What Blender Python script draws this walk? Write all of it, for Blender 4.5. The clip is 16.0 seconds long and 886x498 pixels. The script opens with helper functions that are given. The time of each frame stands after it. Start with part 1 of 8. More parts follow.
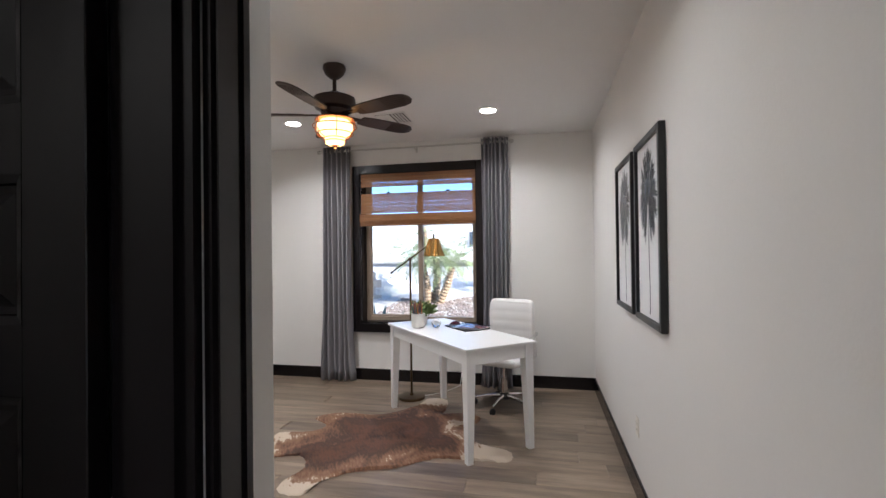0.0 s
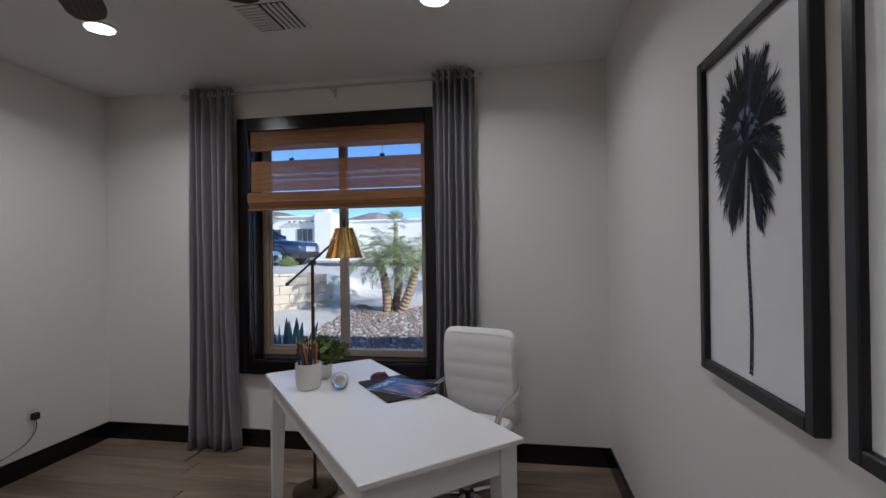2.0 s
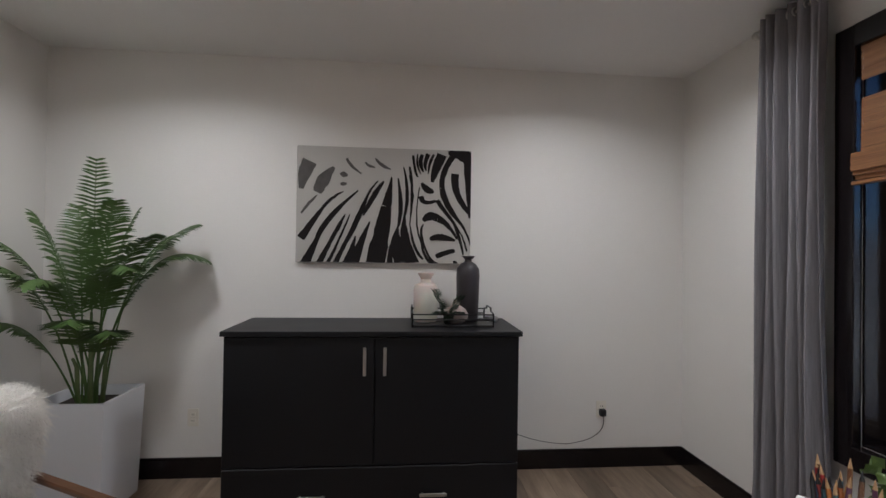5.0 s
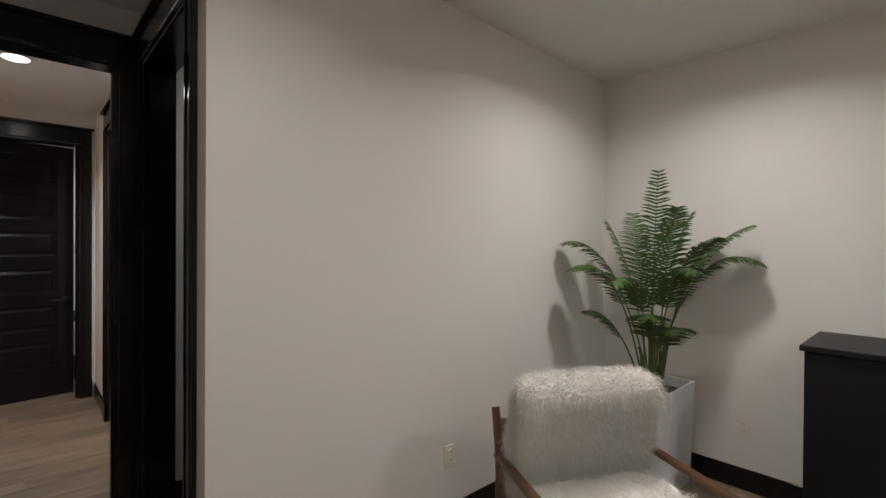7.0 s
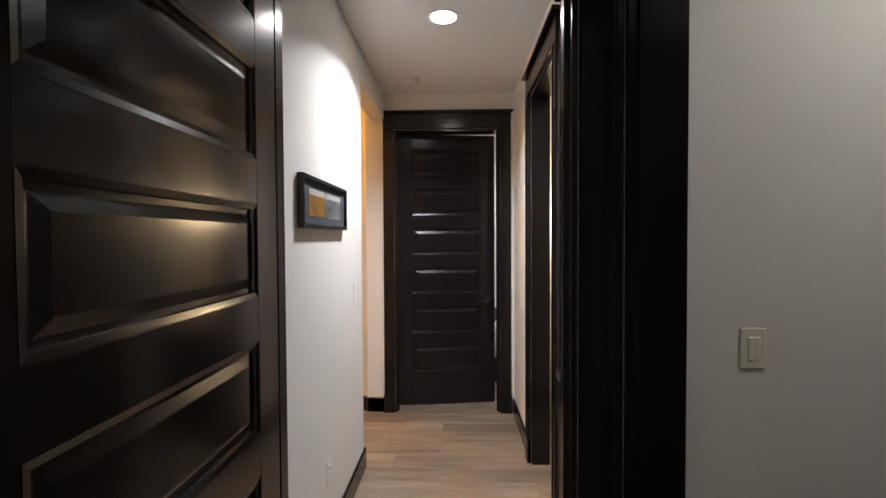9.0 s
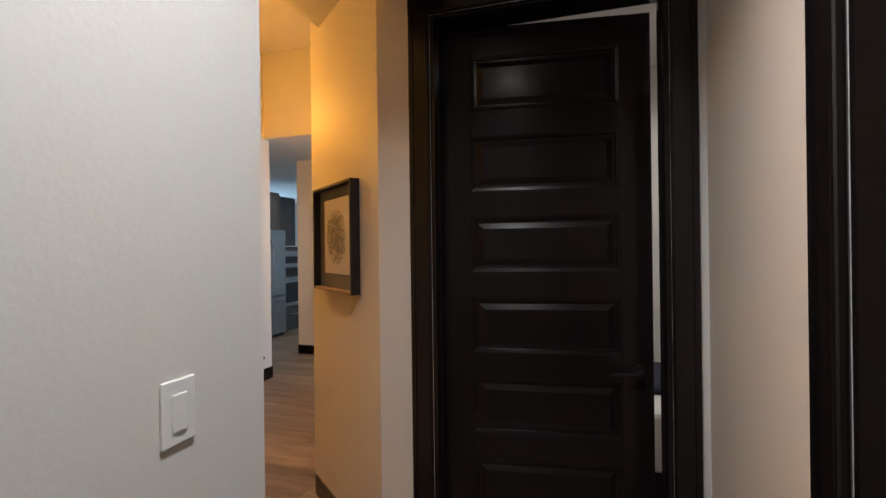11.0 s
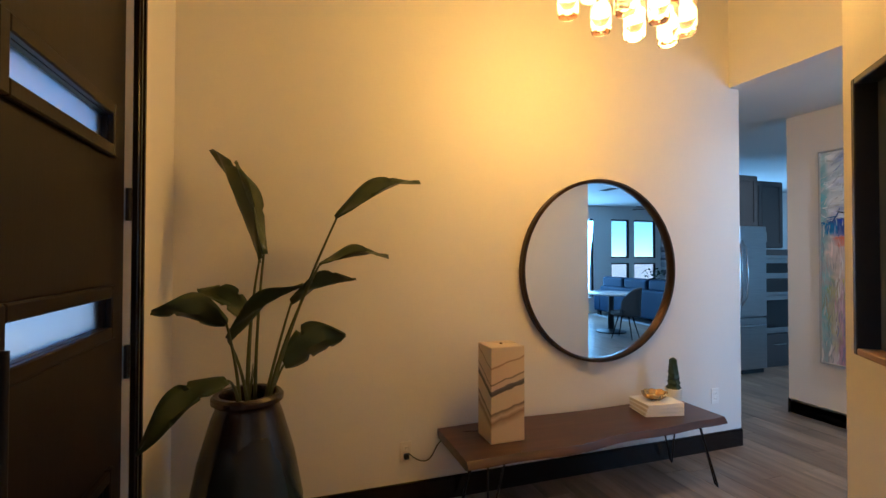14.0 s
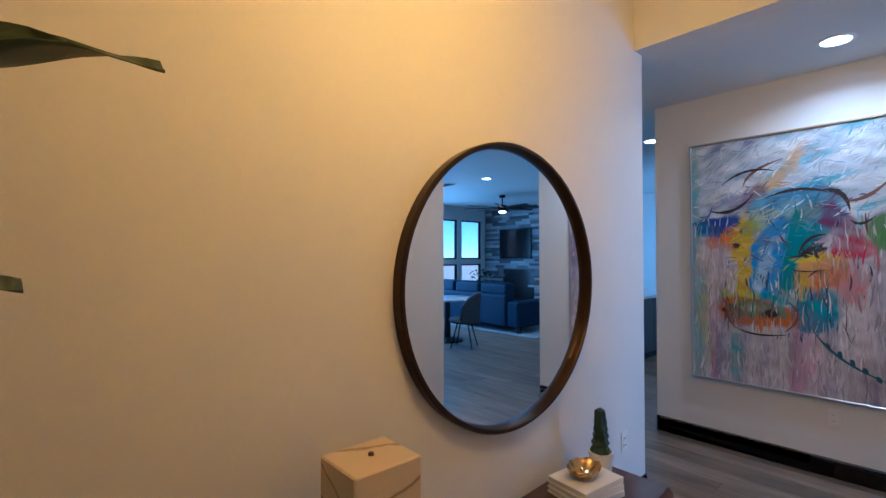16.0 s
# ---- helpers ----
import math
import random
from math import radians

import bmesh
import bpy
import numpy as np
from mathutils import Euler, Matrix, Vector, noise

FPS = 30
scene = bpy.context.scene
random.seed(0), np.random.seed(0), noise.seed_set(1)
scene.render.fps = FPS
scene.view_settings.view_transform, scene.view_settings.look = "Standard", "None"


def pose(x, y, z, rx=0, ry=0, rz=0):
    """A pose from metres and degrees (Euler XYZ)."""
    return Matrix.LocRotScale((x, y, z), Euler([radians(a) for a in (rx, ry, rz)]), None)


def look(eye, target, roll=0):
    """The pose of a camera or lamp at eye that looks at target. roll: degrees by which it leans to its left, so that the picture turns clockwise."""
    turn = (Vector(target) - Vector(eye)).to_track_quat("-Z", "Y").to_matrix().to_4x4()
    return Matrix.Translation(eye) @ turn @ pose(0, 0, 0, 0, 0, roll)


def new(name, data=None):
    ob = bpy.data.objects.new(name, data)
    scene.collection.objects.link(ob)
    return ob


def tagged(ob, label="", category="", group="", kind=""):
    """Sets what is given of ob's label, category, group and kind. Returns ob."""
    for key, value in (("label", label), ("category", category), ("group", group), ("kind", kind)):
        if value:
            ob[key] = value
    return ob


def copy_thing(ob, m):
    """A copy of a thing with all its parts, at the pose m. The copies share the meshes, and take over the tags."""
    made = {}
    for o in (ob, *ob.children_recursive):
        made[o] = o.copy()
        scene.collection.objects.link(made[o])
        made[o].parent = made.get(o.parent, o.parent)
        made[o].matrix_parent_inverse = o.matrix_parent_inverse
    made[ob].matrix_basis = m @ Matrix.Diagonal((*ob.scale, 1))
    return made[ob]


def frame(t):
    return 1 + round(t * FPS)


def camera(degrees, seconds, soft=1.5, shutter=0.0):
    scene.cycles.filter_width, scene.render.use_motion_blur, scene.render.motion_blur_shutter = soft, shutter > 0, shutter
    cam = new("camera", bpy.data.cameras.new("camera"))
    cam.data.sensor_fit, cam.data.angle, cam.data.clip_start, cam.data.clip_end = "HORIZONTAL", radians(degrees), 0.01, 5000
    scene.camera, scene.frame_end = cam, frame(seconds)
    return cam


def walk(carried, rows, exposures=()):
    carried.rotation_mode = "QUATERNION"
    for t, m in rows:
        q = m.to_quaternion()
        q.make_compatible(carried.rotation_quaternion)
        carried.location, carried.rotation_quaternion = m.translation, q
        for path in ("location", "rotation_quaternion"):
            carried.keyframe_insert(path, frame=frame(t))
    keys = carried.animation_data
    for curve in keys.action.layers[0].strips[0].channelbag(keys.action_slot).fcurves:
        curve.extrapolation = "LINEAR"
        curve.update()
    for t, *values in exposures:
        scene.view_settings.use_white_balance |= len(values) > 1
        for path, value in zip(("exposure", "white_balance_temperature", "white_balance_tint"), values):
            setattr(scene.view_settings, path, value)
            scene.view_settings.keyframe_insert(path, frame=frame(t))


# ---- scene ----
cam = camera(88.2, 16.0)
PATH = [
    (0, (0.142, 0.461, 1.461), (-0.274, 2.418, 1.479), -0.7),
    (0.5, (0.124, 0.883, 1.461), (-0.218, 2.853, 1.468), -1.0),
    (0.6, (0.134, 0.964, 1.457), (-0.202, 2.936, 1.468), -0.8),
    (1, (0.117, 1.351, 1.456), (-0.206, 3.325, 1.462), -1.0),
    (1.5, (0.087, 1.834, 1.444), (-0.231, 3.809, 1.452), -0.9),
    (2, (0.095, 2.292, 1.468), (-0.228, 4.266, 1.475), -0.8),
    (2.5, (0.01, 2.68, 1.502), (-0.424, 4.632, 1.498), -0.7),
    (3, (-0.016, 3.053, 1.492), (-0.801, 4.893, 1.512), -0.6),
    (3.5, (-0.097, 3.327, 1.49), (-1.301, 4.924, 1.506), -0.3),
    (4, (-0.19, 3.468, 1.473), (-1.779, 4.681, 1.501), -0.2),
    (4.2, (-0.195, 3.529, 1.457), (-1.917, 4.546, 1.489), 0.2),
    (6.3, (0.119, 3.361, 1.48), (-1.6, 2.339, 1.482), 0.2),
    (7, (0.102, 2.997, 1.492), (-1.254, 1.527, 1.477), 0.4),
    (7.5, (0.06, 2.688, 1.496), (-0.942, 0.958, 1.462), 0.1),
    (8.4, (0.094, 1.931, 1.518), (-0.075, -0.061, 1.477), 0.1),
    (8.8, (0.068, 1.547, 1.509), (0.046, -0.453, 1.461), -0.2),
    (8.9, (0.065, 1.439, 1.509), (0.078, -0.56, 1.46), -0.2),
    (9, (0.059, 1.336, 1.513), (0.121, -0.663, 1.463), -0.3),
    (9.2, (0.077, 1.112, 1.513), (0.206, -0.883, 1.46), -0.2),
    (11.3, (-0.001, -1.043, 1.459), (0.715, -2.91, 1.476), -0.6),
    (11.5, (0.019, -1.214, 1.462), (0.847, -3.035, 1.48), -0.5),
    (12, (0.097, -1.547, 1.464), (1.24, -3.188, 1.487), -0.5),
    (12.5, (0.153, -1.784, 1.478), (1.628, -3.135, 1.509), -0.2),
    (13, (0.267, -1.887, 1.458), (1.924, -3.005, 1.496), 0.1),
    (13.5, (0.517, -1.915, 1.465), (2.316, -2.786, 1.501), -0.0),
    (14, (0.849, -1.96, 1.444), (2.742, -2.606, 1.475), 0.1),
    (14.5, (1.258, -2.032, 1.449), (3.181, -2.58, 1.48), -0.0),
    (15, (1.636, -2.109, 1.446), (3.529, -2.755, 1.467), 0.2),
    (15.5, (1.923, -2.293, 1.448), (3.693, -3.223, 1.466), 0.1),
    (16, (2.145, -2.434, 1.48), (3.64, -3.763, 1.511), -0.1),
]
EXPOSURES = [(0, 1.72, 5950, 10), (0.5, 1.25, 5950, 10), (1, 0.95, 5900, 10), (1.5, 0.7, 5850, 10), (2, 0.5, 5800, 10), (2.5, 0.32, 5850, 10), (3, 0.5, 5950, 10), (3.5, 0.52, 5850, 10), (4.2, 0.95, 5650, 10), (6.3, 1.12, 6500, 10), (7.5, 1.15, 6400, 10), (8.0, 0.95, 6100, 10), (8.5, 1.22, 6250, 10), (9, 1.95, 6450, 10), (9.9, 1.1, 6450, 10),
             (11.3, 0.78, 6900, 10), (12.0, 0.78, 7700, 10), (12.5, 0.72, 6400, 8), (13, 0.75, 5500, 4), (14, 0.82, 4650, 0), (15, 0.62, 4500, 0), (16, 0.5, 4150, 4)]
walk(cam, [(t, look(eye, target, roll)) for t, eye, target, roll in PATH], EXPOSURES)

# ==== built ====

# ---- world, sun, lamps, exposure ----
CAN, FANLAMP, FANGLASS, PENDANT, HALLCAN = 5.9, 1.0, 1.45, 4.0, 9.0
DAY = 95.0
world = bpy.data.worlds.new("world")
scene.world = world
world.use_nodes = True
wn, wl = world.node_tree.nodes, world.node_tree.links
sky = wn.new("ShaderNodeTexSky")
sky.sky_type, sky.sun_disc = "NISHITA", False
sky.sun_elevation, sky.sun_rotation = radians(24), radians(112)
wl.new(sky.outputs[0], wn["Background"].inputs[0])
wn["Background"].inputs[1].default_value = 0.15
sky.air_density, sky.dust_density, sky.ozone_density, sky.altitude = 0.6, 0.0, 4.0, 600.0

sun_data = bpy.data.lights.new("sun", "SUN")
sun_data.energy, sun_data.angle, sun_data.color = 5.0, radians(0.5), (1.0, 0.93, 0.82)
sun = new("sun", sun_data)
sun.matrix_world = look((0, 0, 30), (-17, 7.0, 21.8))


# ---- materials ----
def mat(name, color, rough=0.6, metal=0.0, grain=0.06, scale=30.0, bump=0.0, stain=0.05, coat=0.0, spec=0.5, emit=None, power=0.0, trans=0.0, sss=0.0, island=0.0):
    """A plain surface with grain at a fine and a coarse scale."""
    m = bpy.data.materials.new(name)
    m.use_nodes = True
    n, l = m.node_tree.nodes, m.node_tree.links
    b = n["Principled BSDF"]
    tex = n.new("ShaderNodeTexCoord")
    fine = n.new("ShaderNodeTexNoise")
    fine.inputs["Scale"].default_value, fine.inputs["Detail"].default_value = scale, 6
    big = n.new("ShaderNodeTexNoise")
    big.inputs["Scale"].default_value, big.inputs["Detail"].default_value = 1.7, 3
    l.new(tex.outputs["Object"], fine.inputs["Vector"])
    l.new(tex.outputs["Object"], big.inputs["Vector"])
    hsv = n.new("ShaderNodeHueSaturation")
    hsv.inputs["Color"].default_value = (*color, 1)
    a = n.new("ShaderNodeMath")
    a.operation = "MULTIPLY_ADD"
    l.new(fine.outputs["Fac"], a.inputs[0])
    a.inputs[1].default_value, a.inputs[2].default_value = grain * 2, 1 - grain
    c = n.new("ShaderNodeMath")
    c.operation = "MULTIPLY_ADD"
    l.new(big.outputs["Fac"], c.inputs[0])
    c.inputs[1].default_value = stain * 2
    l.new(a.outputs[0], c.inputs[2])
    d = n.new("ShaderNodeMath")
    d.operation = "SUBTRACT"
    l.new(c.outputs[0], d.inputs[0])
    d.inputs[1].default_value = stain
    last = d
    if island:
        info = n.new("ShaderNodeObjectInfo")
        e = n.new("ShaderNodeMath")
        e.operation = "MULTIPLY_ADD"
        l.new(info.outputs["Random"], e.inputs[0])
        e.inputs[1].default_value = island
        l.new(d.outputs[0], e.inputs[2])
        last = e
    l.new(last.outputs[0], hsv.inputs["Value"])
    l.new(hsv.outputs[0], b.inputs["Base Color"])
    r = n.new("ShaderNodeMath")
    r.operation = "MULTIPLY_ADD"
    l.new(big.outputs["Fac"], r.inputs[0])
    r.inputs[1].default_value, r.inputs[2].default_value = 0.14, rough - 0.07
    l.new(r.outputs[0], b.inputs["Roughness"])
    b.inputs["Metallic"].default_value = metal
    b.inputs["Specular IOR Level"].default_value = spec
    b.inputs["Coat Weight"].default_value = coat
    b.inputs["Transmission Weight"].default_value = trans
    b.inputs["Subsurface Weight"].default_value = sss
    if emit:
        b.inputs["Emission Color"].default_value = (*emit, 1)
        b.inputs["Emission Strength"].default_value = power
    if bump:
        bp = n.new("ShaderNodeBump")
        bp.inputs["Strength"].default_value, bp.inputs["Distance"].default_value = bump, 0.004
        l.new(fine.outputs["Fac"], bp.inputs["Height"])
        l.new(bp.outputs[0], b.inputs["Normal"])
    return m


def streaked(name, light, dark, axis_scale, rough=0.5, bump=0.1, vary=0.0, coat=0.0, contrast=(0.3, 0.7), spec=0.5, metal=0.0, joined=False):
    """Wood or woven fibre: noise drawn out along one axis; vary shades each piece by its own random."""
    m = bpy.data.materials.new(name)
    m.use_nodes = True
    n, l = m.node_tree.nodes, m.node_tree.links
    b = n["Principled BSDF"]
    tex, mp = n.new("ShaderNodeTexCoord"), n.new("ShaderNodeMapping")
    mp.inputs["Scale"].default_value = axis_scale
    l.new(tex.outputs["Object"], mp.inputs["Vector"])
    no = n.new("ShaderNodeTexNoise")
    no.inputs["Scale"].default_value, no.inputs["Detail"].default_value, no.inputs["Roughness"].default_value = 1.0, 8, 0.65
    info = n.new("ShaderNodeNewGeometry" if joined else "ShaderNodeObjectInfo")
    shade_by = info.outputs["Random Per Island" if joined else "Random"]
    add = n.new("ShaderNodeVectorMath")
    add.operation = "ADD"
    sc = n.new("ShaderNodeVectorMath")
    sc.operation = "SCALE"
    comb = n.new("ShaderNodeCombineXYZ")
    for k in range(3):
        l.new(shade_by, comb.inputs[k])
    l.new(comb.outputs[0], sc.inputs[0])
    sc.inputs["Scale"].default_value = 40.0
    l.new(mp.outputs[0], add.inputs[0])
    l.new(sc.outputs[0], add.inputs[1])
    l.new(add.outputs[0], no.inputs["Vector"])
    ramp = n.new("ShaderNodeValToRGB")
    ramp.color_ramp.elements[0].position, ramp.color_ramp.elements[1].position = contrast
    ramp.color_ramp.elements[0].color, ramp.color_ramp.elements[1].color = (*dark, 1), (*light, 1)
    l.new(no.outputs["Fac"], ramp.inputs[0])
    hsv = n.new("ShaderNodeHueSaturation")
    l.new(ramp.outputs[0], hsv.inputs["Color"])
    v = n.new("ShaderNodeMath")
    v.operation = "MULTIPLY_ADD"
    l.new(shade_by, v.inputs[0])
    v.inputs[1].default_value, v.inputs[2].default_value = vary, 1 - vary / 2
    l.new(v.outputs[0], hsv.inputs["Value"])
    l.new(hsv.outputs[0], b.inputs["Base Color"])
    b.inputs["Roughness"].default_value, b.inputs["Coat Weight"].default_value, b.inputs["Metallic"].default_value = rough, coat, metal
    b.inputs["Specular IOR Level"].default_value = spec
    bp = n.new("ShaderNodeBump")
    bp.inputs["Strength"].default_value, bp.inputs["Distance"].default_value = bump, 0.003
    l.new(no.outputs["Fac"], bp.inputs["Height"])
    l.new(bp.outputs[0], b.inputs["Normal"])
    return m


def glass(name, tint=(1, 1, 1), rough=0.0):
    m = bpy.data.materials.new(name)
    m.use_nodes = True
    b = m.node_tree.nodes["Principled BSDF"]
    b.inputs["Base Color"].default_value = (*tint, 1)
    b.inputs["Transmission Weight"].default_value, b.inputs["Roughness"].default_value, b.inputs["IOR"].default_value = 1.0, rough, 1.45
    return m


def glow(name, color, power):
    m = bpy.data.materials.new(name)
    m.use_nodes = True
    b = m.node_tree.nodes["Principled BSDF"]
    b.inputs["Base Color"].default_value = (*color, 1)
    b.inputs["Emission Color"].default_value = (*color, 1)
    b.inputs["Emission Strength"].default_value = power
    return m


WALL = mat("wall_paint", (0.74, 0.72, 0.69), 0.62, grain=0.02, scale=90, bump=0.12, stain=0.025)
CEIL = mat("ceiling_paint", (0.76, 0.745, 0.725), 0.75, grain=0.02, scale=120, bump=0.12, stain=0.02)
BLACK = mat("black_paint", (0.0085, 0.0065, 0.0072), 0.2, spec=0.38, grain=0.15, scale=40, bump=0.04, stain=0.1)
# copies of the same black paint, each door's lighting tuned into colour and sheen
BLACK_HALL = mat("black_paint_hall_door", (0.0115, 0.0085, 0.0095), 0.22, spec=0.27, grain=0.15, scale=40, bump=0.04, stain=0.1)
BLACK_OFFICE = mat("black_paint_office_door", (0.006, 0.0045, 0.0045), 0.16, spec=0.5, grain=0.15, scale=40, bump=0.04, stain=0.1)
CABINET = mat("black_cabinet_paint", (0.0075, 0.0078, 0.0095), 0.45, spec=0.28, grain=0.12, scale=60, bump=0.05, stain=0.1)
FRAME = mat("black_picture_frame", (0.012, 0.012, 0.013), 0.4, grain=0.1, scale=60, bump=0.03)
WHITE = mat("white_lacquer", (0.82, 0.82, 0.82), 0.33, grain=0.01, stain=0.015)
PLASTIC = mat("ivory_plastic", (0.74, 0.70, 0.62), 0.4, grain=0.01, stain=0.02)
WHITE_PLASTIC = mat("white_plastic", (0.8, 0.8, 0.78), 0.4, grain=0.01, stain=0.02)
CHROME = mat("chrome", (0.75, 0.75, 0.76), 0.12, metal=1.0, grain=0.02, stain=0.02)
NICKEL = mat("brushed_nickel", (0.55, 0.53, 0.5), 0.3, metal=1.0, grain=0.05, stain=0.03)
BRASS = mat("antique_brass", (0.52, 0.34, 0.13), 0.24, metal=1.0, grain=0.06, scale=14, stain=0.08)
DARKBRASS = mat("dark_brass", (0.13, 0.088, 0.045), 0.35, metal=1.0, grain=0.08, stain=0.1)
BRONZE = mat("oil_rubbed_bronze", (0.045, 0.026, 0.019), 0.38, metal=0.6, grain=0.15, stain=0.1)
IRON = mat("black_iron", (0.012, 0.011, 0.011), 0.42, metal=0.5, grain=0.1)
RUBBER = mat("black_rubber", (0.015, 0.015, 0.015), 0.7)
PLANK = streaked("oak_plank", (0.31, 0.235, 0.17), (0.105, 0.074, 0.052), (1.5, 11.0, 6.0), 0.36, 0.08, vary=0.5, contrast=(0.3, 0.7))
PLANK_FAR = streaked("oak_plank_far", (0.31, 0.235, 0.17), (0.105, 0.074, 0.052), (1.5, 11.0, 6.0), 0.36, 0.08, vary=0.5, contrast=(0.3, 0.7), joined=True)
GAP = mat("plank_joint", (0.11, 0.08, 0.06), 0.8)
GLASS = glass("clear_glass")
PANE = glass("coated_window_glass", (0.90, 0.96, 1.0))
PANE.node_tree.nodes["Principled BSDF"].inputs["IOR"].default_value = 1.65
CLEAR = glass("jar_glass", (1.0, 0.97, 0.92))


# ---- builders ----
def thing(name, label, category, at=None, group="", kind=""):
    ob = new(name)
    ob.empty_display_size = 0.1
    if at is not None:
        ob.matrix_world = at
    return tagged(ob, label, category, group, kind)


def mesh_of(name, bm, material, smooth=False):
    me = bpy.data.meshes.new(name)
    bmesh.ops.recalc_face_normals(bm, faces=bm.faces)
    if smooth:
        for f in bm.faces:
            f.smooth = True
    bm.to_mesh(me)
    bm.free()
    for m in (material if isinstance(material, (list, tuple)) else [material]):
        me.materials.append(m)
    return me


def part(name, bm, material, parent=None, label="", smooth=False, at=None):
    ob = new(name, mesh_of(name, bm, material, smooth))
    if smooth:
        ob.data.set_sharp_from_angle(angle=radians(38))
    if parent is not None:
        ob.parent = parent
    if at is not None:
        ob.matrix_local = at
    if label:
        tagged(ob, label)
    return ob


def solo(name, bm, material, label, category, kind="", group="", smooth=False, at=None):
    return tagged(part(name, bm, material, None, "", smooth, at), label, category, group, kind)


def B():
    return bmesh.new()


def box(bm, x0, x1, y0, y1, z0, z1, bevel=0.0, seg=1, m=None):
    r = bmesh.ops.create_cube(bm, size=1)
    vs = r["verts"]
    M = Matrix.Translation(((x0 + x1) / 2, (y0 + y1) / 2, (z0 + z1) / 2)) @ Matrix.Diagonal((abs(x1 - x0), abs(y1 - y0), abs(z1 - z0), 1))
    bmesh.ops.transform(bm, matrix=M, verts=vs)
    out = vs
    if bevel:
        es = list({e for v in vs for e in v.link_edges})
        r = bmesh.ops.bevel(bm, geom=es, offset=bevel, segments=seg, affect="EDGES", profile=0.5)
        out = list({v for f in r["faces"] for v in f.verts} | {v for v in vs if v.is_valid})
    if m is not None:
        bmesh.ops.transform(bm, matrix=m, verts=out)
    return bm


def bx(*a, bevel=0.0, seg=1, m=None):
    return box(B(), *a, bevel=bevel, seg=seg, m=m)


def tube(bm, pts, r, n=10, cap=True):
    """A round bar through points; r may be a list."""
    rs = r if isinstance(r, (list, tuple)) else [r] * len(pts)
    P = [Vector(p) for p in pts]
    rings, up = [], None
    for i, p in enumerate(P):
        d = (P[min(i + 1, len(P) - 1)] - P[max(i - 1, 0)]).normalized()
        if up is None:
            up = d.orthogonal().normalized()
        up = (up - d * up.dot(d)).normalized()
        s = d.cross(up)
        rings.append([bm.verts.new(p + (up * math.cos(2 * math.pi * k / n) + s * math.sin(2 * math.pi * k / n)) * rs[i]) for k in range(n)])
    for a, b in zip(rings, rings[1:]):
        for k in range(n):
            bm.faces.new((a[k], a[(k + 1) % n], b[(k + 1) % n], b[k]))
    if cap:
        bm.faces.new(rings[0])
        bm.faces.new(rings[-1][::-1])
    return bm


def lathe(bm, profile, n=32, m=None):
    """A turned body: profile of (radius, z) from bottom to top; radius 0 closes it."""
    rings = []
    vs = []
    for r, z in profile:
        if r < 1e-6:
            rings.append([bm.verts.new((0, 0, z))])
        else:
            rings.append([bm.verts.new((r * math.cos(2 * math.pi * k / n), r * math.sin(2 * math.pi * k / n), z)) for k in range(n)])
        vs += rings[-1]
    for a, b in zip(rings, rings[1:]):
        for k in range(n):
            j = (k + 1) % n
            if len(a) == 1 and len(b) > 1:
                bm.faces.new((a[0], b[j], b[k]))
            elif len(b) == 1 and len(a) > 1:
                bm.faces.new((a[k], a[j], b[0]))
            elif len(a) > 1:
                bm.faces.new((a[k], a[j], b[j], b[k]))
    if m is not None:
        bmesh.ops.transform(bm, matrix=m, verts=vs)
    return bm


def wall(name, axis, p0, p1, a0, a1, z0, z1, holes=(), material=None, label="painted white plaster wall"):
    """A wall slab between planes p0 and p1 of one axis ('x' or 'y'), from a0 to a1 along the other, with through holes (a0, a1, z0, z1)."""
    A = sorted({a0, a1, *[v for h in holes for v in h[:2] if a0 < v < a1]})
    Z = sorted({z0, z1, *[v for h in holes for v in h[2:] if z0 < v < z1]})
    bm = B()

    def solid(i, k):
        if not (0 <= i < len(A) - 1 and 0 <= k < len(Z) - 1):
            return False
        ca, cz = (A[i] + A[i + 1]) / 2, (Z[k] + Z[k + 1]) / 2
        return not any(h[0] < ca < h[1] and h[2] < cz < h[3] for h in holes)

    def v(p, a, z):
        return bm.verts.new((p, a, z) if axis == "x" else (a, p, z))

    for i in range(len(A) - 1):
        for k in range(len(Z) - 1):
            if not solid(i, k):
                continue
            u0, u1, w0, w1 = A[i], A[i + 1], Z[k], Z[k + 1]
            for p in (p0, p1):
                bm.faces.new((v(p, u0, w0), v(p, u1, w0), v(p, u1, w1), v(p, u0, w1)))
            for di, dk, q in ((-1, 0, (u0, u0, w0, w1)), (1, 0, (u1, u1, w0, w1)), (0, -1, (u0, u1, w0, w0)), (0, 1, (u0, u1, w1, w1))):
                if not solid(i + di, k + dk):
                    if di:
                        bm.faces.new((v(p0, q[0], w0), v(p1, q[0], w0), v(p1, q[0], w1), v(p0, q[0], w1)))
                    else:
                        bm.faces.new((v(p0, u0, q[2]), v(p1, u0, q[2]), v(p1, u1, q[2]), v(p0, u1, q[2])))
    bmesh.ops.remove_doubles(bm, verts=bm.verts, dist=1e-5)
    return solo(name, bm, material or WALL, label, "wall", "structure")


